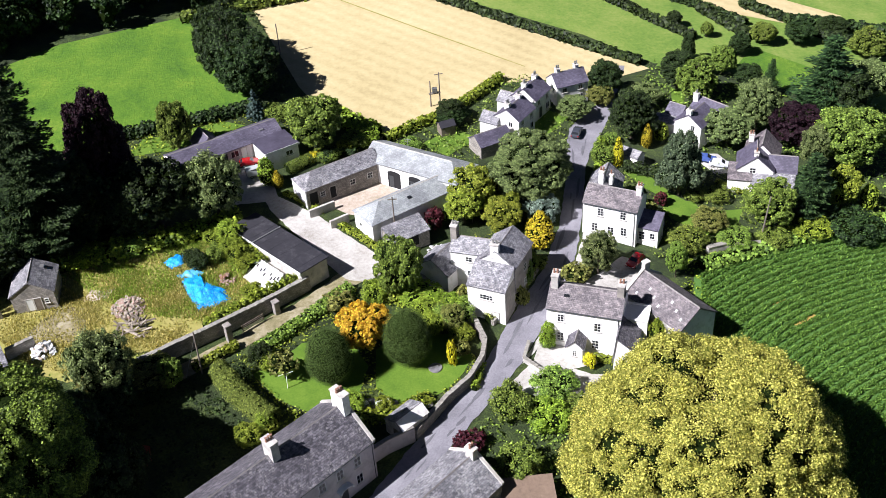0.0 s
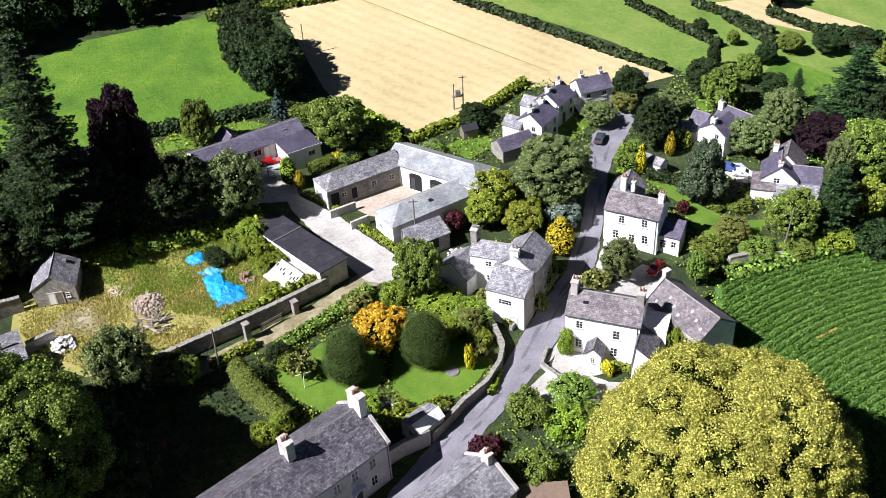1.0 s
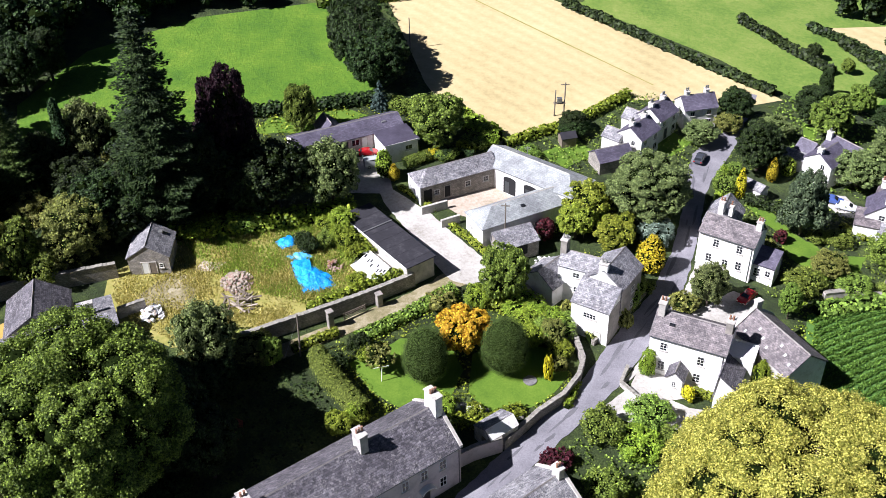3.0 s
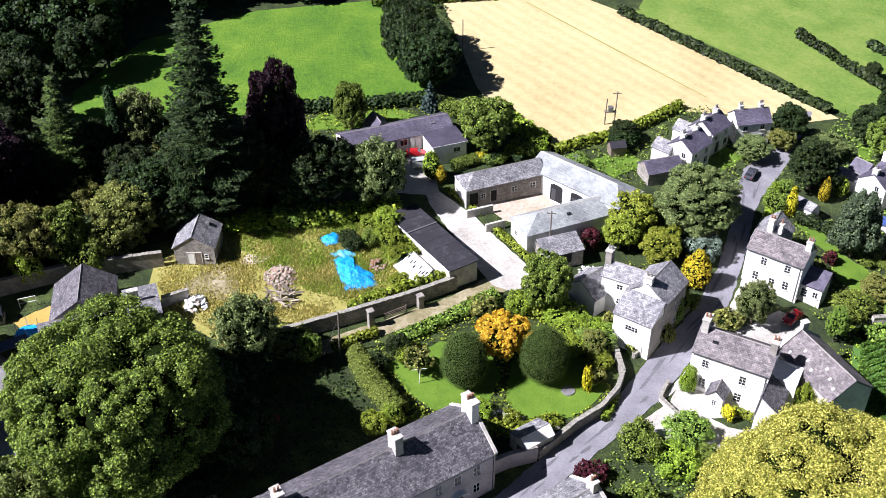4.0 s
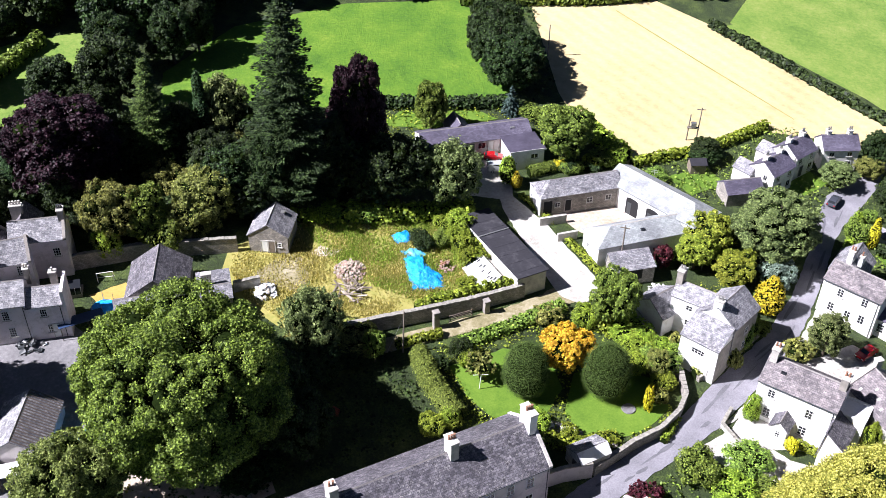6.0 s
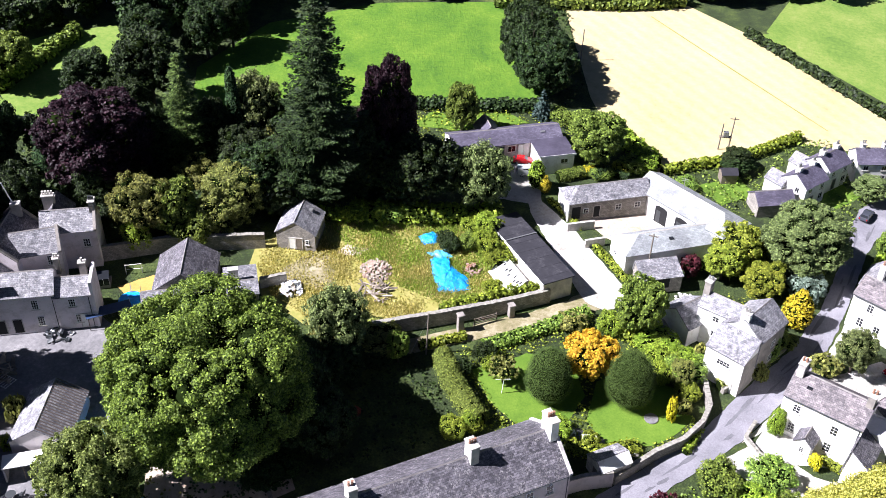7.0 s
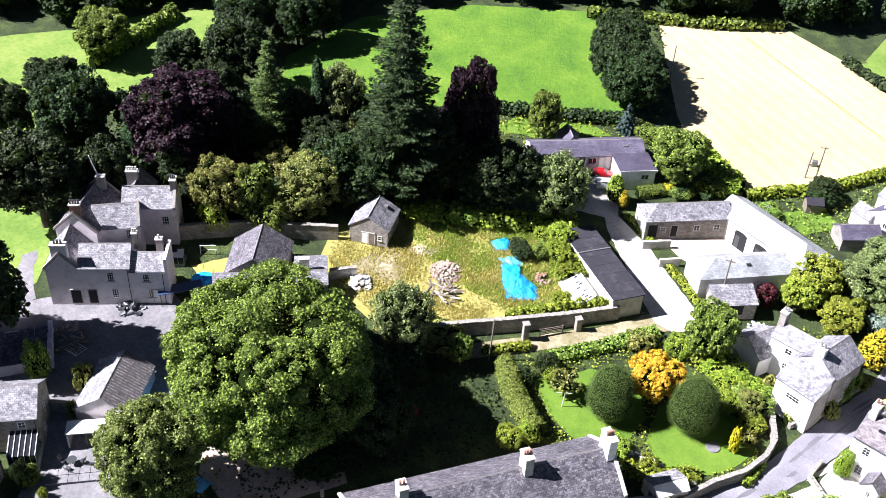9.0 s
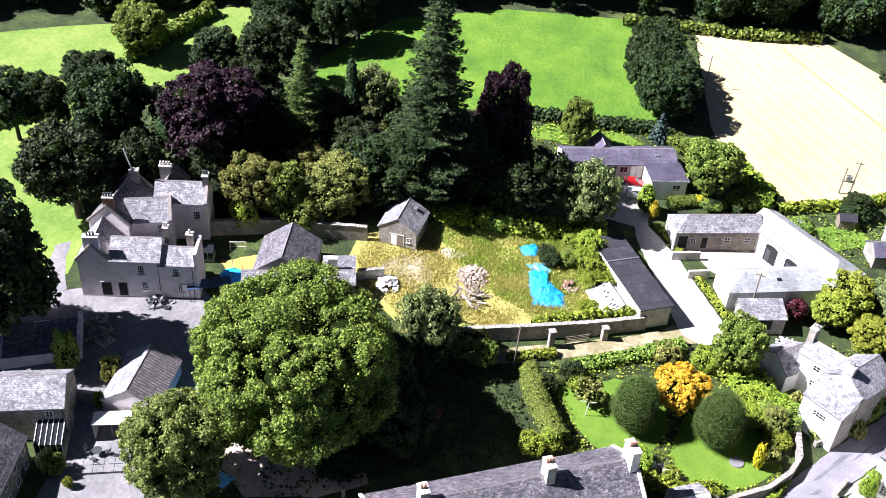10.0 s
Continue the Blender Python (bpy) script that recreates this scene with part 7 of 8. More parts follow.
def maize(outline, middle, spacing, count, mat, tall, size, seed):
    """Standing maize in curved rows round a far centre."""
    rng = np.random.default_rng(seed)
    xs, ys = np.array([p[0] for p in outline]), np.array([p[1] for p in outline])
    x, y = rng.uniform(xs.min(), xs.max(), count), rng.uniform(ys.min(), ys.max(), count)
    dx, dy = x - middle[0], y - middle[1]
    far = np.hypot(dx, dy)
    row = np.round(far / spacing) * spacing + rng.normal(size=count) * spacing * 0.14
    x, y = middle[0] + dx / far * row, middle[1] + dy / far * row
    ok = np.zeros(count, bool)
    for (ax, ay), (bx, by) in zip(outline, outline[1:] + outline[:1]):
        if ay != by:
            ok ^= ((ay > y) != (by > y)) & (x < (bx - ax) * (y - ay) / (by - ay) + ax)
    x, y = x[ok], y[ok]
    n = len(x)
    x0, y0 = outline[0]
    hh = tall * rng.uniform(0.5, 1.3, n)
    a = rng.uniform(0, math.tau, n)
    lean = rng.normal(size=(n, 2)) * 0.45 * hh[:, None]
    base = np.stack([x - x0, y - y0, ground_many(x, y) - ground(x0, y0) + 0.1], 1)
    side = np.stack([np.cos(a), np.sin(a), np.zeros(n)], 1) * (size * rng.uniform(0.6, 1.5, n))[:, None]
    up = np.concatenate([lean, hh[:, None]], 1)
    v = np.stack([base - side, base + side, base + up + side * 0.5, base + up - side * 0.5], 1).reshape(-1, 3)
    me = bpy.data.meshes.new("maize_plants")
    me.from_pydata(v.tolist(), [], (np.arange(n)[:, None] * 4 + np.arange(4)).tolist())
    me.materials.append(mat)
    ob = new("maize_plants", me)
    ob.matrix_world = pose(x0, y0, ground(x0, y0))
    return tagged(ob, "standing green maize plants in curved rows", "crop", kind="stuff")


maize([(35, 103.5), (37.5, 114), (44, 116), (58, 121), (74, 123), (84, 112), (84, 74), (60, 66), (44, 73)], (79, 52.6), 1.1, 190000, leaves("maize_blades", (0.055, 0.155, 0.022), (0.15, 0.32, 0.055), 0.6, 0.4), 0.34, 0.12, 5)
for k, (x, y, r) in enumerate(((48.6, 103.4, 1.0), (50.0, 104.2, 0.9), (46.2, 107.3, 0.6), (47.4, 107.8, 0.5))):
    patch("bare_patch", [(x + r * 1.6 * math.cos(q * 0.9), y + r * 0.6 * math.sin(q * 0.9) + 0.5 * r * math.cos(q * 0.9)) for q in range(7)], GRASS_DRY, 0.09 + 0.01 * k, "bare dry patch in the maize", "bare ground")

# ---- vehicles ----
TYRE = plain("tyre_rubber", (0.02, 0.02, 0.02), 0.9)
LAMP_GLASS = plain("lamp_glass", (0.75, 0.75, 0.72), 0.1)
RED_LAMP = plain("red_lamp", (0.4, 0.01, 0.01), 0.2)


def car_paint(name, colour):
    m, t, b = material(name, 0.25)
    b.inputs["Base Color"].default_value = (*colour, 1)
    b.inputs["Coat Weight"].default_value = 0.6
    return m


def car(x, y, yaw, paint, label, tall=1.45, long=4.1, wide=1.72, boxy=False):
    c = thing("car", x, y, yaw, label, "car", "parked cars")
    c.matrix_world = pose(x, y, ground(x, y) + 0.08, 0, 0, yaw) @ Matrix.Scale(0.85, 4)
    hl, hw = long / 2, wide / 2
    if boxy:
        prof = [(-hl, 0.35), (-hl, 0.95), (-hl + 0.05, tall - 0.1), (-hl + 0.3, tall), (hl * 0.3, tall), (hl * 0.55, 1.1), (hl * 0.95, 0.98), (hl, 0.8), (hl, 0.35)]
    else:
        prof = [(-hl, 0.4), (-hl, 0.85), (-hl + 0.15, 0.95), (-hl + 0.7, tall - 0.06), (-hl + 1.3, tall), (hl * 0.1, tall - 0.02), (hl * 0.5, 0.96), (hl * 0.9, 0.84), (hl, 0.65), (hl, 0.35)]
    bm = bmesh.new()
    left = [bm.verts.new((px, -hw * (1.0 if pz < 1.0 else 0.82), pz)) for px, pz in prof]
    right = [bm.verts.new((px, hw * (1.0 if pz < 1.0 else 0.82), pz)) for px, pz in prof]
    n = len(prof)
    bm.faces.new(left[::-1])
    bm.faces.new(right)
    for i in range(n):
        bm.faces.new([left[i], left[(i + 1) % n], right[(i + 1) % n], right[i]])
    bmesh.ops.recalc_face_normals(bm, faces=bm.faces[:])
    bmesh.ops.bevel(bm, geom=bm.edges[:], offset=0.05, segments=2, affect="EDGES")
    body = part("body", bm, paint, c)
    a, b = prof[-4 if boxy else -5], prof[-5 if boxy else -6]
    front_low, front_high = (prof[5], prof[4]) if boxy else (prof[6], prof[5])
    for nm, lo, hi, sgn in (("windscreen", front_low, front_high, 1), ("rear_window", prof[1 if boxy else 2], prof[2 if boxy else 3], -1)):
        bm = bmesh.new()
        d = Vector((hi[0] - lo[0], 0, hi[1] - lo[1]))
        nn = Vector((d.z, 0, -d.x)).normalized()
        if nn.x * sgn < 0:
            nn = -nn
        p0, p1 = Vector((lo[0], 0, lo[1])) + d * 0.14 + nn * 0.012, Vector((lo[0], 0, lo[1])) + d * 0.86 + nn * 0.012
        vs = [bm.verts.new(v) for v in (p0 + Vector((0, -hw * 0.8, 0)), p0 + Vector((0, hw * 0.8, 0)), p1 + Vector((0, hw * 0.7, 0)), p1 + Vector((0, -hw * 0.7, 0)))]
        bm.faces.new(vs)
        ext = bmesh.ops.extrude_face_region(bm, geom=bm.faces[:])
        for v in ext["geom"]:
            if isinstance(v, bmesh.types.BMVert):
                v.co += nn * 0.015
        part(nm, bm, GLASS_DARK, c)
    for s in (-1, 1):
        y0 = s * hw * 0.91
        bm = bmesh.new()
        z0, z1 = 0.98, tall - 0.12
        xa, xb = -hl + 0.6, hl * 0.34
        vs = [bm.verts.new(v) for v in ((xa, y0 + s * 0.02, z0), (xb, y0 + s * 0.02, z0), (xb - 0.4, y0 - s * 0.08, z1), (xa + 0.25, y0 - s * 0.08, z1))]
        bm.faces.new(vs if s < 0 else vs[::-1])
        part("side_window", bm, GLASS_DARK, c)
        for px in (-hl * 0.62, hl * 0.62):
            bm = bmesh.new()
            add_cyl(bm, (px, s * (hw - 0.2), 0.31), (px, s * (hw + 0.02), 0.31), 0.31, 0.31, 16)
            wh = part("wheel", bm, TYRE, c)
            bm = bmesh.new()
            add_cyl(bm, (px, s * (hw + 0.021), 0.31), (px, s * (hw + 0.03), 0.31), 0.19, 0.17, 12)
            part("rim", bm, METAL, wh)
        part("headlight", box(hl - 0.04, hl + 0.015, s * hw * 0.75 - 0.17, s * hw * 0.75 + 0.17, 0.58, 0.72), LAMP_GLASS, c)
        part("tail_light", box(-hl - 0.015, -hl + 0.04, s * hw * 0.8 - 0.12, s * hw * 0.8 + 0.12, 0.62, 0.85), RED_LAMP, c)
        part("mirror", box(hl * 0.28, hl * 0.28 + 0.12, s * (hw + 0.03) - 0.08, s * (hw + 0.03) + 0.08, 0.98, 1.1), paint, c)
    part("bumper", box(hl - 0.05, hl + 0.06, -hw * 0.9, hw * 0.9, 0.36, 0.52, 0.03), PAINT_DARK, c)
    part("number_plate", box(hl + 0.061, hl + 0.07, -0.25, 0.25, 0.4, 0.5), PAINT_WHITE, c)
    return c


car(28.2, 116.4, -130, car_paint("red_paint", (0.42, 0.008, 0.015)), "red hatchback parked on gravel drive")
car(-31.0, 143.0, 12, car_paint("red_paint_bright", (0.32, 0.008, 0.01)), "bright red car parked by the bungalow", 1.4, 3.8)
car(-29.4, 140.2, 22, car_paint("silver_paint", (0.42, 0.44, 0.44)), "silver off-road car beside the garage", 1.85, 4.5, 1.85, True)
car(24.8, 151.2, 68, car_paint("dark_grey_paint", (0.05, 0.055, 0.07)), "dark car parked at the roadside", 1.45, 4.2)
car(45.4, 142.8, -20, car_paint("blue_paint", (0.06, 0.1, 0.3)), "blue car parked beside trees", 1.45, 4.2)
car(47.4, 141.2, -20, car_paint("pale_paint", (0.6, 0.62, 0.66)), "pale silver car parked beside villa", 1.45, 4.2)
patch("parking", [(43, 144.5), (46, 139), (51, 139.5), (48, 145)], GRAVEL, 0.06, "pale gravel parking place", "drive", edge=0.3)

# ---- garden furniture and yard clutter ----
def bench(x, y, yaw, mat, label):
    b = thing("garden_chair", x, y, yaw, label, "chair")
    for k in range(4):
        part("seat_slat", box(-0.3, 0.3, -0.25 + k * 0.13, -0.15 + k * 0.13, 0.42, 0.45), mat, b)
    for k in range(5):
        s = part("back_slat", box(-0.3, 0.3, -0.015, 0.015, 0, 0.1), mat, b)
        s.matrix_local = pose(0, 0.27 + 0.05 * k, 0.5 + 0.14 * k, -20, 0, 0)
    for px in (-0.28, 0.24):
        for py in (-0.24, 0.22):
            part("leg", box(px, px + 0.04, py, py + 0.04, 0, 0.419), mat, b)
    return b


RED_WOOD = plain("red_stained_wood", (0.3, 0.08, 0.05), 0.8, 0, 0.3)
bench(-37.4, 82.6, -20, RED_WOOD, "reddish slatted garden chair in the shade").scale = (1.8, 1.8, 1.8)
goal = thing("goal_frame", -76.4, 96.6, 30, "white garden goal frame", "goal")
for x in (-1.1, 1.1):
    part("post", box(x - 0.05, x + 0.05, -0.05, 0.05, 0, 1.5), PAINT_WHITE, goal)
part("crossbar", box(-1.15, 1.15, -0.05, 0.05, 1.503, 1.6), PAINT_WHITE, goal)
part("back_bar", box(-1.15, 1.15, 0.9, 1.0, 0, 0.1), PAINT_WHITE, goal)
patch("dry_lawn", [(-77.2, 93.4), (-73.6, 97.2), (-70.8, 96.0), (-74.6, 91.8)], GRASS_DRY, 0.07, "yellowed dry lawn", "lawn", edge=0.2)
tr = thing("trampoline", -73.6, 91.2, 0, "round garden trampoline with blue pad and net", "trampoline")
bm = bmesh.new()
add_cyl(bm, (0, 0, 0.78), (0, 0, 0.86), 1.7, 1.7, 24)
part("pad", bm, TARP, tr)
for k in range(6):
    a = k * math.tau / 6
    bm = bmesh.new()
    add_cyl(bm, (1.6 * math.cos(a), 1.6 * math.sin(a), 0), (1.6 * math.cos(a), 1.6 * math.sin(a), 2.4), 0.04, 0.04, 6)
    part("net_pole", bm, METAL, tr)
cn = thing("blue_canopy", -74.6, 87.4, 43, "blue tarpaulin canopy over a lean-to", "canopy")
part("sheet", box(-3.0, 3.0, -1.0, 1.0, 2.0, 2.06), CANVAS_BLUE, cn)
for x in (-2.8, 2.8):
    for y in (-0.9, 0.85):
        part("post", box(x, x + 0.08, y, y + 0.08, -0.3, 1.997), WOOD, cn)
tarp([(-56.7, 62.6), (-54.5, 62.5), (-54.2, 64.3), (-56.4, 64.4)], 0.5, "pale blue sheet over garden clutter", TARP_PALE, 31)
tarp([(-66.4, 68.4), (-63.6, 70.6), (-62.4, 75.4), (-64.6, 76.0), (-66.0, 72.0)], 0.9, "blue tarpaulin over stored goods beside garage", TARP, 21)
gh = thing("greenhouse", -79.8, 93.0, 28, "small dark glazed greenhouse against the wall", "greenhouse")
part("base", box(-1.6, 1.6, -1.1, 1.1, 0, 0.5), STONE, gh)
bm = bmesh.new()
for s in (-1, 1):
    slab(bm, [(-1.6, s * 1.1, 1.6), (1.6, s * 1.1, 1.6), (1.6, 0, 2.3), (-1.6, 0, 2.3)] if s < 0 else [(1.6, 1.1, 1.6), (-1.6, 1.1, 1.6), (-1.6, 0, 2.3), (1.6, 0, 2.3)], 0.03)
add_box(bm, -1.6, 1.6, -1.1, -1.07, 0.5, 1.6)
part("glass", bm, GLASS_DARK, gh)
for k in range(5):
    part("glazing_bar", box(-1.6 + k * 0.79, -1.55 + k * 0.79, -1.13, -1.1, 0.5, 1.62), PAINT_WHITE, gh)
pl = thing("metal_gate", -81.3, 73.6, -10, "old white metal gate lying in the yard", "gate")
for k in range(7):
    part("bar", box(-1.3 + k * 0.4, -1.24 + k * 0.4, -0.9, 0.9, 0.25, 0.3), PAINT_WHITE, pl)
for y in (-0.9, 0.0, 0.86):
    part("rail", box(-1.35, 1.2, y, y + 0.06, 0.19, 0.248), PAINT_WHITE, pl)
terr = thing("patio", -69.2, 59.6, 33, "paved patio of large pale slabs", "paving", kind="structure")
slab_mesh = mesh_of(box(-0.58, 0.58, -0.58, 0.58, -0.2, 0.1, 0.01), "slab", YARD_GREY)
for i in range(6):
    for j in range(4):
        s = new("slab", slab_mesh)
        s.parent = terr
        s.matrix_local = pose(-3 + i * 1.2, -1.8 + j * 1.2, 0.02 * ((i * 3 + j * 5) % 3))
for x, y, words in ((-70.2, 59.4, "round garden table on patio"),):
    t = thing("garden_table", x, y, 0, words, "table")
    bm = bmesh.new()
    add_cyl(bm, (0, 0, 0.82), (0, 0, 0.87), 0.6, 0.6, 20)
    part("tabletop", bm, PAINT_DARK, t)
    bm = bmesh.new()
    add_cyl(bm, (0, 0, 0.1), (0, 0, 0.82), 0.05, 0.05, 8)
    part("pedestal", bm, PAINT_DARK, t)
for x, y, yaw in ((-71.2, 59.0, 90), (-69.2, 60.0, -90), (-70.0, 58.4, 180)):
    bench(x, y, yaw, PAINT_DARK, "dark slatted patio chair").location.z += 0.1
bath = thing("stone_slab", -2.2, 96.4, 0, "round stone slab set in lawn", "slab")
bm = bmesh.new()
add_cyl(bm, (0, 0, 0), (0, 0, 0.13), 0.95, 0.9, 20)
part("disc", bm, YARD_GREY, bath)
patch("patio", [(-14.2, 91.6), (-10.4, 91.4), (-7.2, 90.8), (-6.8, 89.3), (-9.4, 87.4), (-11.6, 88.6)], YARD_GREY, 0.09, "grey paved patio behind the cottages", "paving", edge=0.2)
for x, y, yaw in ((-12.6, 90.7, 40), (-11.2, 90.3, 120), (-9.6, 90.2, 200), (-8.7, 89.4, -60)):
    bench(x, y, yaw, PAINT_WHITE, "white slatted garden chair on patio").scale = (1.3, 1.3, 1.3)
for k in range(9):
    a = thing("garden_rock", -9.2 + k * 0.85, 89.6 + 0.7 * math.sin(k * 2.1), k * 40, "pale rock in the rock garden", "rock", "rockery rocks")
    bm = bmesh.new()
    bmesh.ops.create_icosphere(bm, subdivisions=2, radius=0.45 + 0.12 * (k % 3))
    for v in bm.verts:
        v.co *= 1 + 0.35 * noise.noise(v.co * 1.8 + Vector((k, 0, 0)))
        v.co.z *= 0.7
    part("rock", bm, STONE_PALE, a)
patch("lawn", [(-2.6, 148.4), (3.6, 153.8), (7.4, 150.2), (1.9, 144.9)], GRASS_LAWN, 0.05, "small back garden lawn", "lawn", edge=0.3)
patch("lawn", [(19.5, 160.5), (24.2, 157), (20, 151.5), (16.6, 152.6)], GRASS_LAWN, 0.05, "front lawn of terrace houses", "lawn", edge=0.3)
patch("lawn", [(43.8, 129), (48, 129.4), (44.7, 122.3), (39.7, 123.1)], GRASS_LAWN, 0.05, "sunlit garden lawn", "lawn", edge=0.3)
patch("lawn", [(-51.5, 146), (-44, 147.6), (-33, 155), (-37, 156.4), (-50, 151)], GRASS_LAWN, 0.05, "bungalow back lawn", "lawn", edge=0.3)
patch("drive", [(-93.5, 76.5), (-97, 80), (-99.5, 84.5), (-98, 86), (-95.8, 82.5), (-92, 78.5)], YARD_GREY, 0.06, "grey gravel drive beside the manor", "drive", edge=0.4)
patch("cream_field", [(57, 209), (64, 201), (78, 195), (90, 200), (72, 214)], WHEATMAT, 0.06, "pale cereal strip on the hillside", "field")
patch("pasture", [(66, 195), (80, 180), (110, 190), (100, 220), (78, 218)], GRASS_FAR, 0.05, "distant hillside pasture", "field")
patch("pasture", [(45, 217), (56, 200), (64, 200), (56, 212), (50, 226)], GRASS_FAR, 0.055, "distant hillside pasture", "field")

# ---- far woods ----
hedge([(80.4, 190.6), (92.1, 181.3)], 2.2, 2.0, LEAF_DARK, "hedge across the hillside", 0.35, 9, 80, "field_hedge")
hedge([(58.9, 201.8), (66.4, 187.5)], 2.2, 2.0, LEAF_DARK, "hedge between far pastures", 0.35, 9, 81, "field_hedge")
hedge([(77.5, 196.4), (96.2, 191.2)], 2.2, 2.0, LEAF_DARK, "overgrown dark hedge across hillside pasture", 0.35, 9, 82, "field_hedge")
hedge([(68.9, 204.5), (77.4, 195.8)], 2.2, 2.0, LEAF_DARK, "hedge climbing the hillside", 0.35, 9, 83, "field_hedge")

def woods(line, depth, n, high, mat, label, seed, count=12000, size=0.55):
    rng = random.Random(seed)
    lobes = []
    x0, y0 = line[0]
    for i in range(n):
        s = rng.random() * (len(line) - 1)
        a, b = line[int(s)], line[int(s) + 1]
        f = s - int(s)
        dx, dy = b[0] - a[0], b[1] - a[1]
        L = math.hypot(dx, dy)
        d = rng.random() * depth
        x, y = a[0] + dx * f - dy / L * d, a[1] + dy * f + dx / L * d
        z = ground(x, y) - ground(x0, y0)
        hh = high * rng.uniform(0.7, 1.2)
        r = hh * rng.uniform(0.3, 0.42)
        for k in range(4):
            t = rng.uniform(0, math.tau)
            lobes.append((x - x0 + math.cos(t) * r * 0.5, y - y0 + math.sin(t) * r * 0.5, z + hh * rng.uniform(0.45, 0.75) + 0.3, r * 0.62, r * 0.62, hh * 0.24))
        lobes.append((x - x0, y - y0, z + hh * 0.35 + 0.3, r * 0.8, r * 0.8, hh * 0.34))
    low = min(l[2] for l in lobes)
    lobes = [(a, b, c - low + 20, d, e, f) for a, b, c, d, e, f in lobes]
    me = leaf_mesh("woodland", lobes, count, size, mat, 0.8, seed, 5, 0.5)
    ob = new("woodland", me)
    ob.matrix_world = pose(x0, y0, ground(x0, y0) + low - 20)
    return tagged(ob, label, "woods", kind="stuff")


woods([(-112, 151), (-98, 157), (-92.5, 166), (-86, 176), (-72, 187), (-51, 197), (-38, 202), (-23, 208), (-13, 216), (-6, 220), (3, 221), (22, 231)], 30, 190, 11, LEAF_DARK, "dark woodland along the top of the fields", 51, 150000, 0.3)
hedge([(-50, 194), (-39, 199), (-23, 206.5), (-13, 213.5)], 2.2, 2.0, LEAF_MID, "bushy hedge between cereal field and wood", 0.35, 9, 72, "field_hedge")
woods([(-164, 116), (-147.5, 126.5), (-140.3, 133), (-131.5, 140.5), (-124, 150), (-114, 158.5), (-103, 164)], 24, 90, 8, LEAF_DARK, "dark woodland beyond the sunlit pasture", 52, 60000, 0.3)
# low near-black growth, filling the shaded gaps between the manor trees
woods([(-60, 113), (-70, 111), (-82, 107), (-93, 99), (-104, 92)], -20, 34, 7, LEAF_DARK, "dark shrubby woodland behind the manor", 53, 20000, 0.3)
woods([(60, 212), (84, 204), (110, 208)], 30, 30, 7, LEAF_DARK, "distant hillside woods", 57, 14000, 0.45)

# another near-black filling, for the shade under the conifers
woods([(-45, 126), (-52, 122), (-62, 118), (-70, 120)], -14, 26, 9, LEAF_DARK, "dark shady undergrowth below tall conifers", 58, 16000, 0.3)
patch("tramline", [(-18.8, 204.9), (0.2, 189.6), (18.3, 175.4), (18.45, 175.6), (0.4, 189.9), (-18.6, 205.15)], GRASS_ROUGH, 0.075, "weedy green line across the cereal", "track")


# ---- low growth in gardens and under trees ----
def inside_many(outline, x, y):
    hit = np.zeros(len(x), bool)
    for (ax, ay), (bx, by) in zip(outline, outline[1:] + outline[:1]):
        if ay == by:
            continue
        cross = ((ay > y) != (by > y)) & (x < (bx - ax) * (y - ay) / (by - ay) + ax)
        hit ^= cross
    return hit


def cover(name, outline, per, mat, label, high, size, seed, holes=()):
    """Ground cover: leafy mounds of uneven height, with bare gaps."""
    rng = np.random.default_rng(seed)
    xs, ys = np.array([p[0] for p in outline]), np.array([p[1] for p in outline])
    n = int((xs.max() - xs.min()) * (ys.max() - ys.min()) * per)
    x, y = rng.uniform(xs.min(), xs.max(), n), rng.uniform(ys.min(), ys.max(), n)
    ok = inside_many(outline, x, y)
    for hole in holes:
        ok &= ~inside_many(hole, x, y)
    mound = np.sin(x * 1.1 + seed) * np.sin(y * 0.9 + seed * 2) + 0.7 * np.sin(x * 2.3 + y * 1.7 + seed) + 0.5 * np.sin(x * 0.37 - y * 0.53 + seed)
    ok &= mound > rng.uniform(-1.6, 0.2, n)
    x, y, mound = x[ok], y[ok], mound[ok]
    n = len(x)
    x0, y0 = outline[0]
    z = ground_many(x, y) - ground(x0, y0) + np.maximum(0.03, high * (0.5 + 0.45 * mound)) * rng.uniform(0.35, 1.0, n)
    c = np.stack([x - x0, y - y0, z], 1)
    nrm = rng.normal(size=(n, 3)) * 0.55 + np.array([0, 0, 1.0])
    nrm /= np.linalg.norm(nrm, axis=1)[:, None]
    a = np.cross(nrm, rng.normal(size=(n, 3)))
    a /= np.linalg.norm(a, axis=1)[:, None]
    b = np.cross(nrm, a)
    s = (size * rng.uniform(0.6, 1.5, n))[:, None]
    v = np.stack([c - a * s, c - b * s * 0.8, c + a * s, c + b * s * 0.9], 1).reshape(-1, 3)
    me = bpy.data.meshes.new(name)
    me.from_pydata(v.tolist(), [], (np.arange(n)[:, None] * 4 + np.arange(4)).tolist())
    me.materials.append(mat)
    ob = new(name, me)
    ob.matrix_world = pose(x0, y0, ground(x0, y0))
    return tagged(ob, label, "undergrowth", kind="stuff")


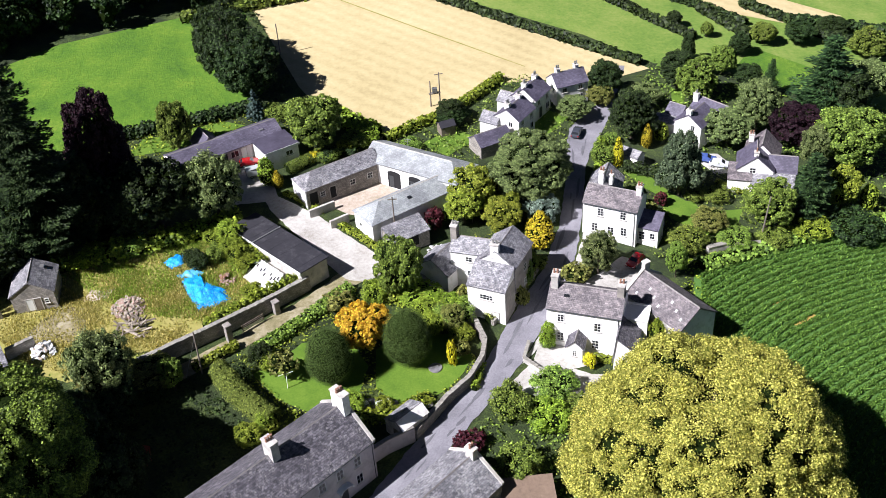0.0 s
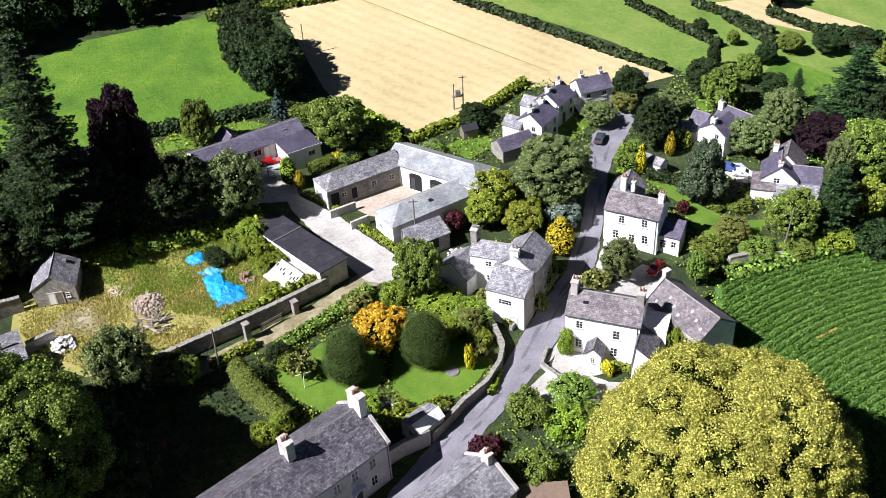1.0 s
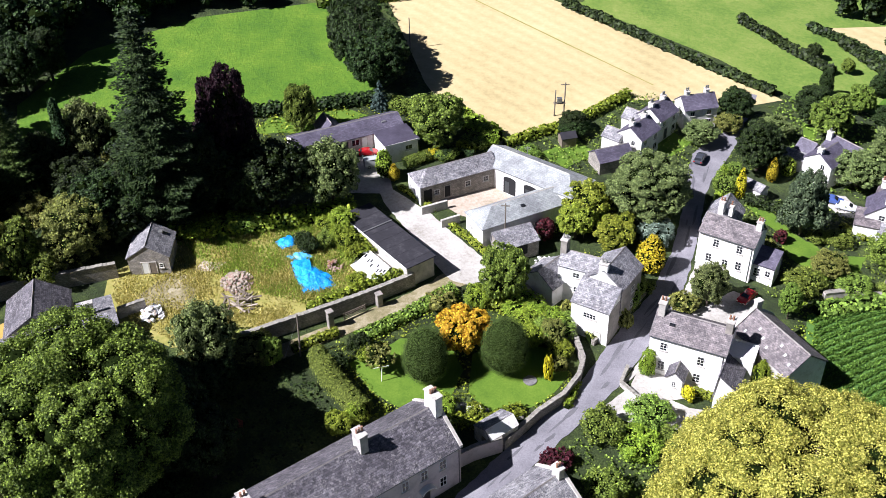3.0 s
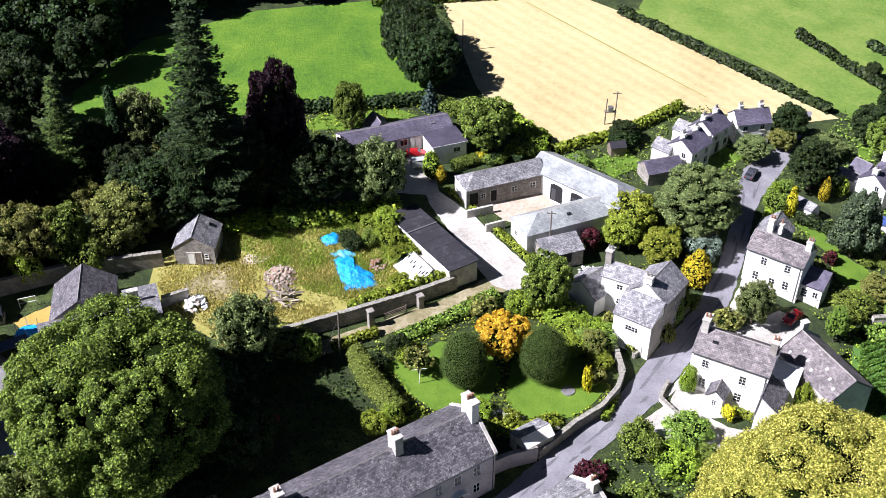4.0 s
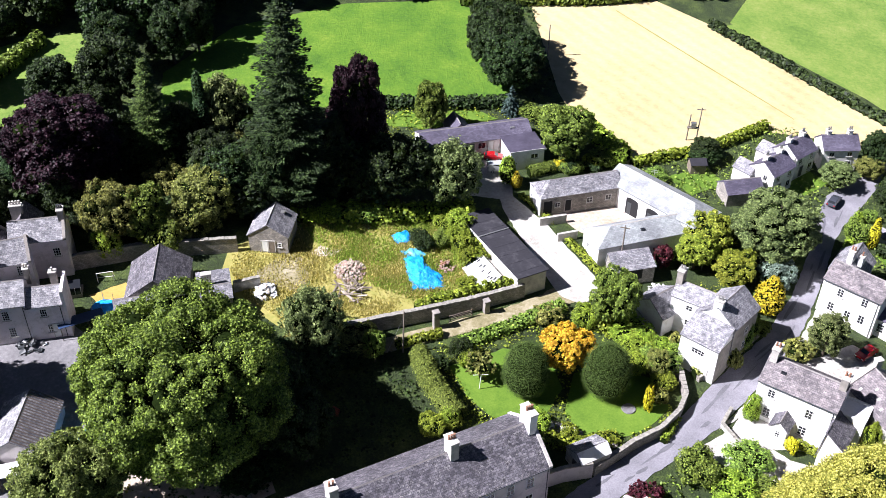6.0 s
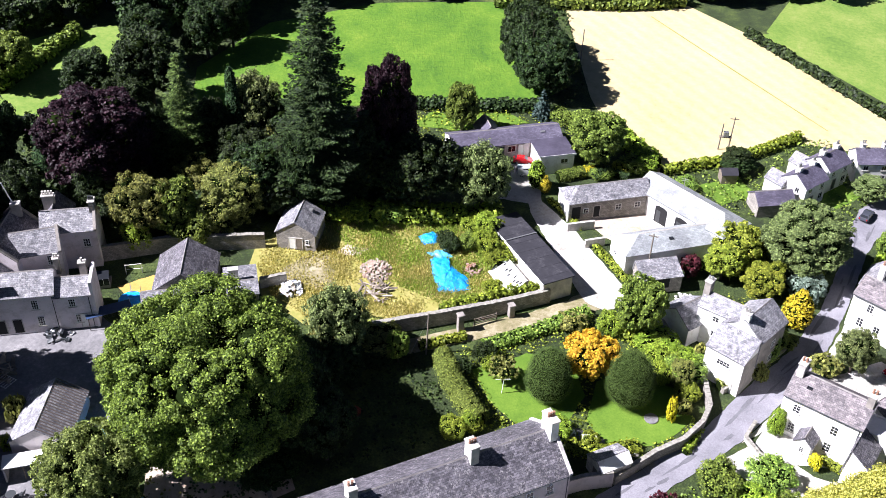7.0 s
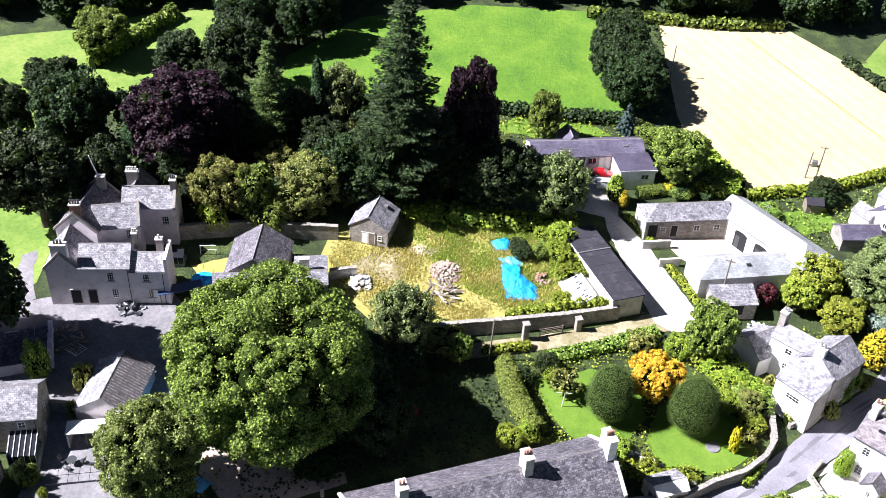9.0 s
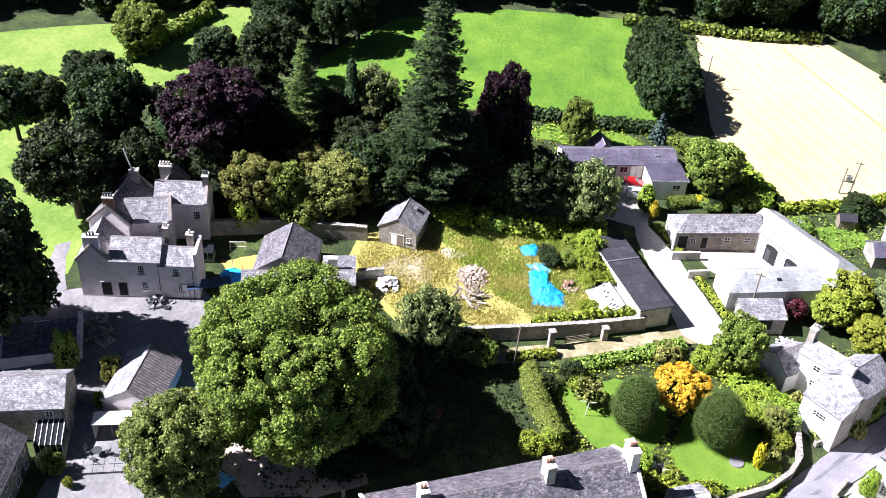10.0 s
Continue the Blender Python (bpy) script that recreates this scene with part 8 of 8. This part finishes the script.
LAWN_A = [(-26, 96), (-20, 101.5), (-14, 103), (-11, 97), (-12.5, 90.5), (-17, 88.6), (-22, 91.5)]
LAWN_B = [(-10, 100), (-6, 103), (0.5, 102.5), (2.8, 98), (1, 94.5), (-2.5, 91.3), (-7, 90.3), (-10, 93)]
LAWN_C = [(30.8, 139.8), (35, 138.6), (37.6, 133.3), (40.6, 131), (41.6, 127.3), (38.4, 124.5), (35.8, 127.4), (34.9, 133.4), (32.7, 136.5)]
ROADWAY = ROAD_L + ROAD_R[::-1]
LAWN_D = [(43.8, 129), (48, 129.4), (44.7, 122.3), (39.7, 123.1)]
cover("garden_plants", [(-31, 97), (-13, 112), (1, 105.5), (3.4, 97), (-1, 91), (-9, 88), (-22, 87)], 10, LEAF_BRIGHT, "mixed garden plants and flowers", 0.8, 0.14, 61, (LAWN_A, LAWN_B))
cover("garden_plants", [(31, 117), (30, 140), (56, 141), (72, 128), (48, 120.5)], 7, LEAF_MID, "dense garden shrubs and plants", 1.2, 0.17, 63, (LAWN_C, LAWN_D))
cover("garden_plants", [(-5, 116), (3, 123), (14, 124), (13, 116.4), (10.5, 114), (1, 118), (-2, 114)], 8, LEAF_BRIGHT, "cottage garden plants", 0.7, 0.14, 64)
# woodland floor in near-black leaves, its shade put into their colour
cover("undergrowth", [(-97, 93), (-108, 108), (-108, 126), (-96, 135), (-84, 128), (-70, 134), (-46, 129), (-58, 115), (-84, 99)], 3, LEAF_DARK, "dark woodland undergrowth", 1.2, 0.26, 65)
cover("garden_plants", [(0.8, 83.2), (5.6, 89.8), (8, 91.4), (16, 89.4), (21, 90.6), (29, 96), (35, 100), (44, 72), (14, 74), (2, 76)], 9, LEAF_MID, "leafy garden below the white house", 1.0, 0.16, 66)
cover("garden_plants", [(-16, 147), (2, 159), (14, 171), (34, 172), (34, 150), (26, 147), (16, 147), (2, 142)], 6, LEAF_MID, "gardens behind the terrace houses", 0.9, 0.17, 67, (ROADWAY,))
cover("garden_plants", [(-57, 151), (-30, 160), (-17, 150.5), (-20, 145.4), (-26, 152), (-45, 142.5), (-57, 138)], 6, LEAF_BRIGHT, "bungalow garden plants", 0.7, 0.17, 68)
cover("undergrowth", [(36, 150), (38, 170), (44, 178), (60, 174), (88, 158), (88, 130), (72, 126), (56, 141)], 4, LEAF_MID, "undergrowth between garden trees", 1.0, 0.2, 69, (ROADWAY,))
cover("verge_grass", [(36, 101), (38.5, 114.5), (47, 118), (46, 120), (36, 117.5), (33, 110)], 10, LEAF_BRIGHT, "rough grass beside the maize", 0.4, 0.15, 70)
# dark leaves laid over the garden floor to paint the oak's deep shade
cover("undergrowth", [(-58, 86), (-44, 97), (-33, 96), (-27, 89), (-23.5, 86), (-38, 74), (-48, 64), (-60, 70)], 5, LEAF_DARK, "near-black leaf cover standing in for garden shade", 0.9, 0.2, 73)
# the same dark leaf colour carries the shade under these trees
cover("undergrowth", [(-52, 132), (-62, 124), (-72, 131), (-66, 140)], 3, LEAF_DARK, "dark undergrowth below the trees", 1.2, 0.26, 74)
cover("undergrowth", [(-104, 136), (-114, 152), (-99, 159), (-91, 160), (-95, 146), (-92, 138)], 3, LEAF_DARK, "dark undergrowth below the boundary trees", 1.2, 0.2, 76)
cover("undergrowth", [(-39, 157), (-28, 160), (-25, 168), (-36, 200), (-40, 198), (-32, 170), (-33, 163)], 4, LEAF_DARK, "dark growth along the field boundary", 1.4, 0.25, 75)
cover("undergrowth", [(-68, 62), (-58, 50), (-40, 60), (-50, 66), (-62, 68)], 4, LEAF_OLIVE, "weedy shaded garden", 0.5, 0.17, 71)


# ---- repairs and wear on the road ----
PATCH_DARK = mottled("road_repair", [(0.3, (0.08, 0.079, 0.09)), (0.7, (0.17, 0.166, 0.185))], 0.5, 5.0, 0.85, 0.2, 0.02)
rng = random.Random(77)
for k in range(26):
    s = 1.2 + 8.2 * (k + rng.random()) / 26
    i = int(s)
    f = s - i
    a, b = Vector(ROAD_L[i]).lerp(Vector(ROAD_L[i + 1]), f), Vector(ROAD_R[i]).lerp(Vector(ROAD_R[i + 1]), f)
    along = (Vector(ROAD_L[i + 1]) - Vector(ROAD_L[i])).normalized()
    c = a.lerp(b, rng.choice([0.3, 0.36, 0.52, 0.68]))
    L, W = rng.uniform(0.8, 3.4), rng.uniform(0.1, 0.3)
    side = Vector((-along.y, along.x))
    outline = []
    for q in range(9):
        w = q * math.tau / 9
        p = c + along * (L * math.cos(w) * rng.uniform(0.7, 1.2)) + side * (W * math.sin(w) * rng.uniform(0.6, 1.3))
        outline.append((p.x, p.y))
    patch("asphalt_patch", outline, PATCH_DARK, 0.08 + 0.004 * (k % 3), "dark worn patch in the asphalt", "road patch")
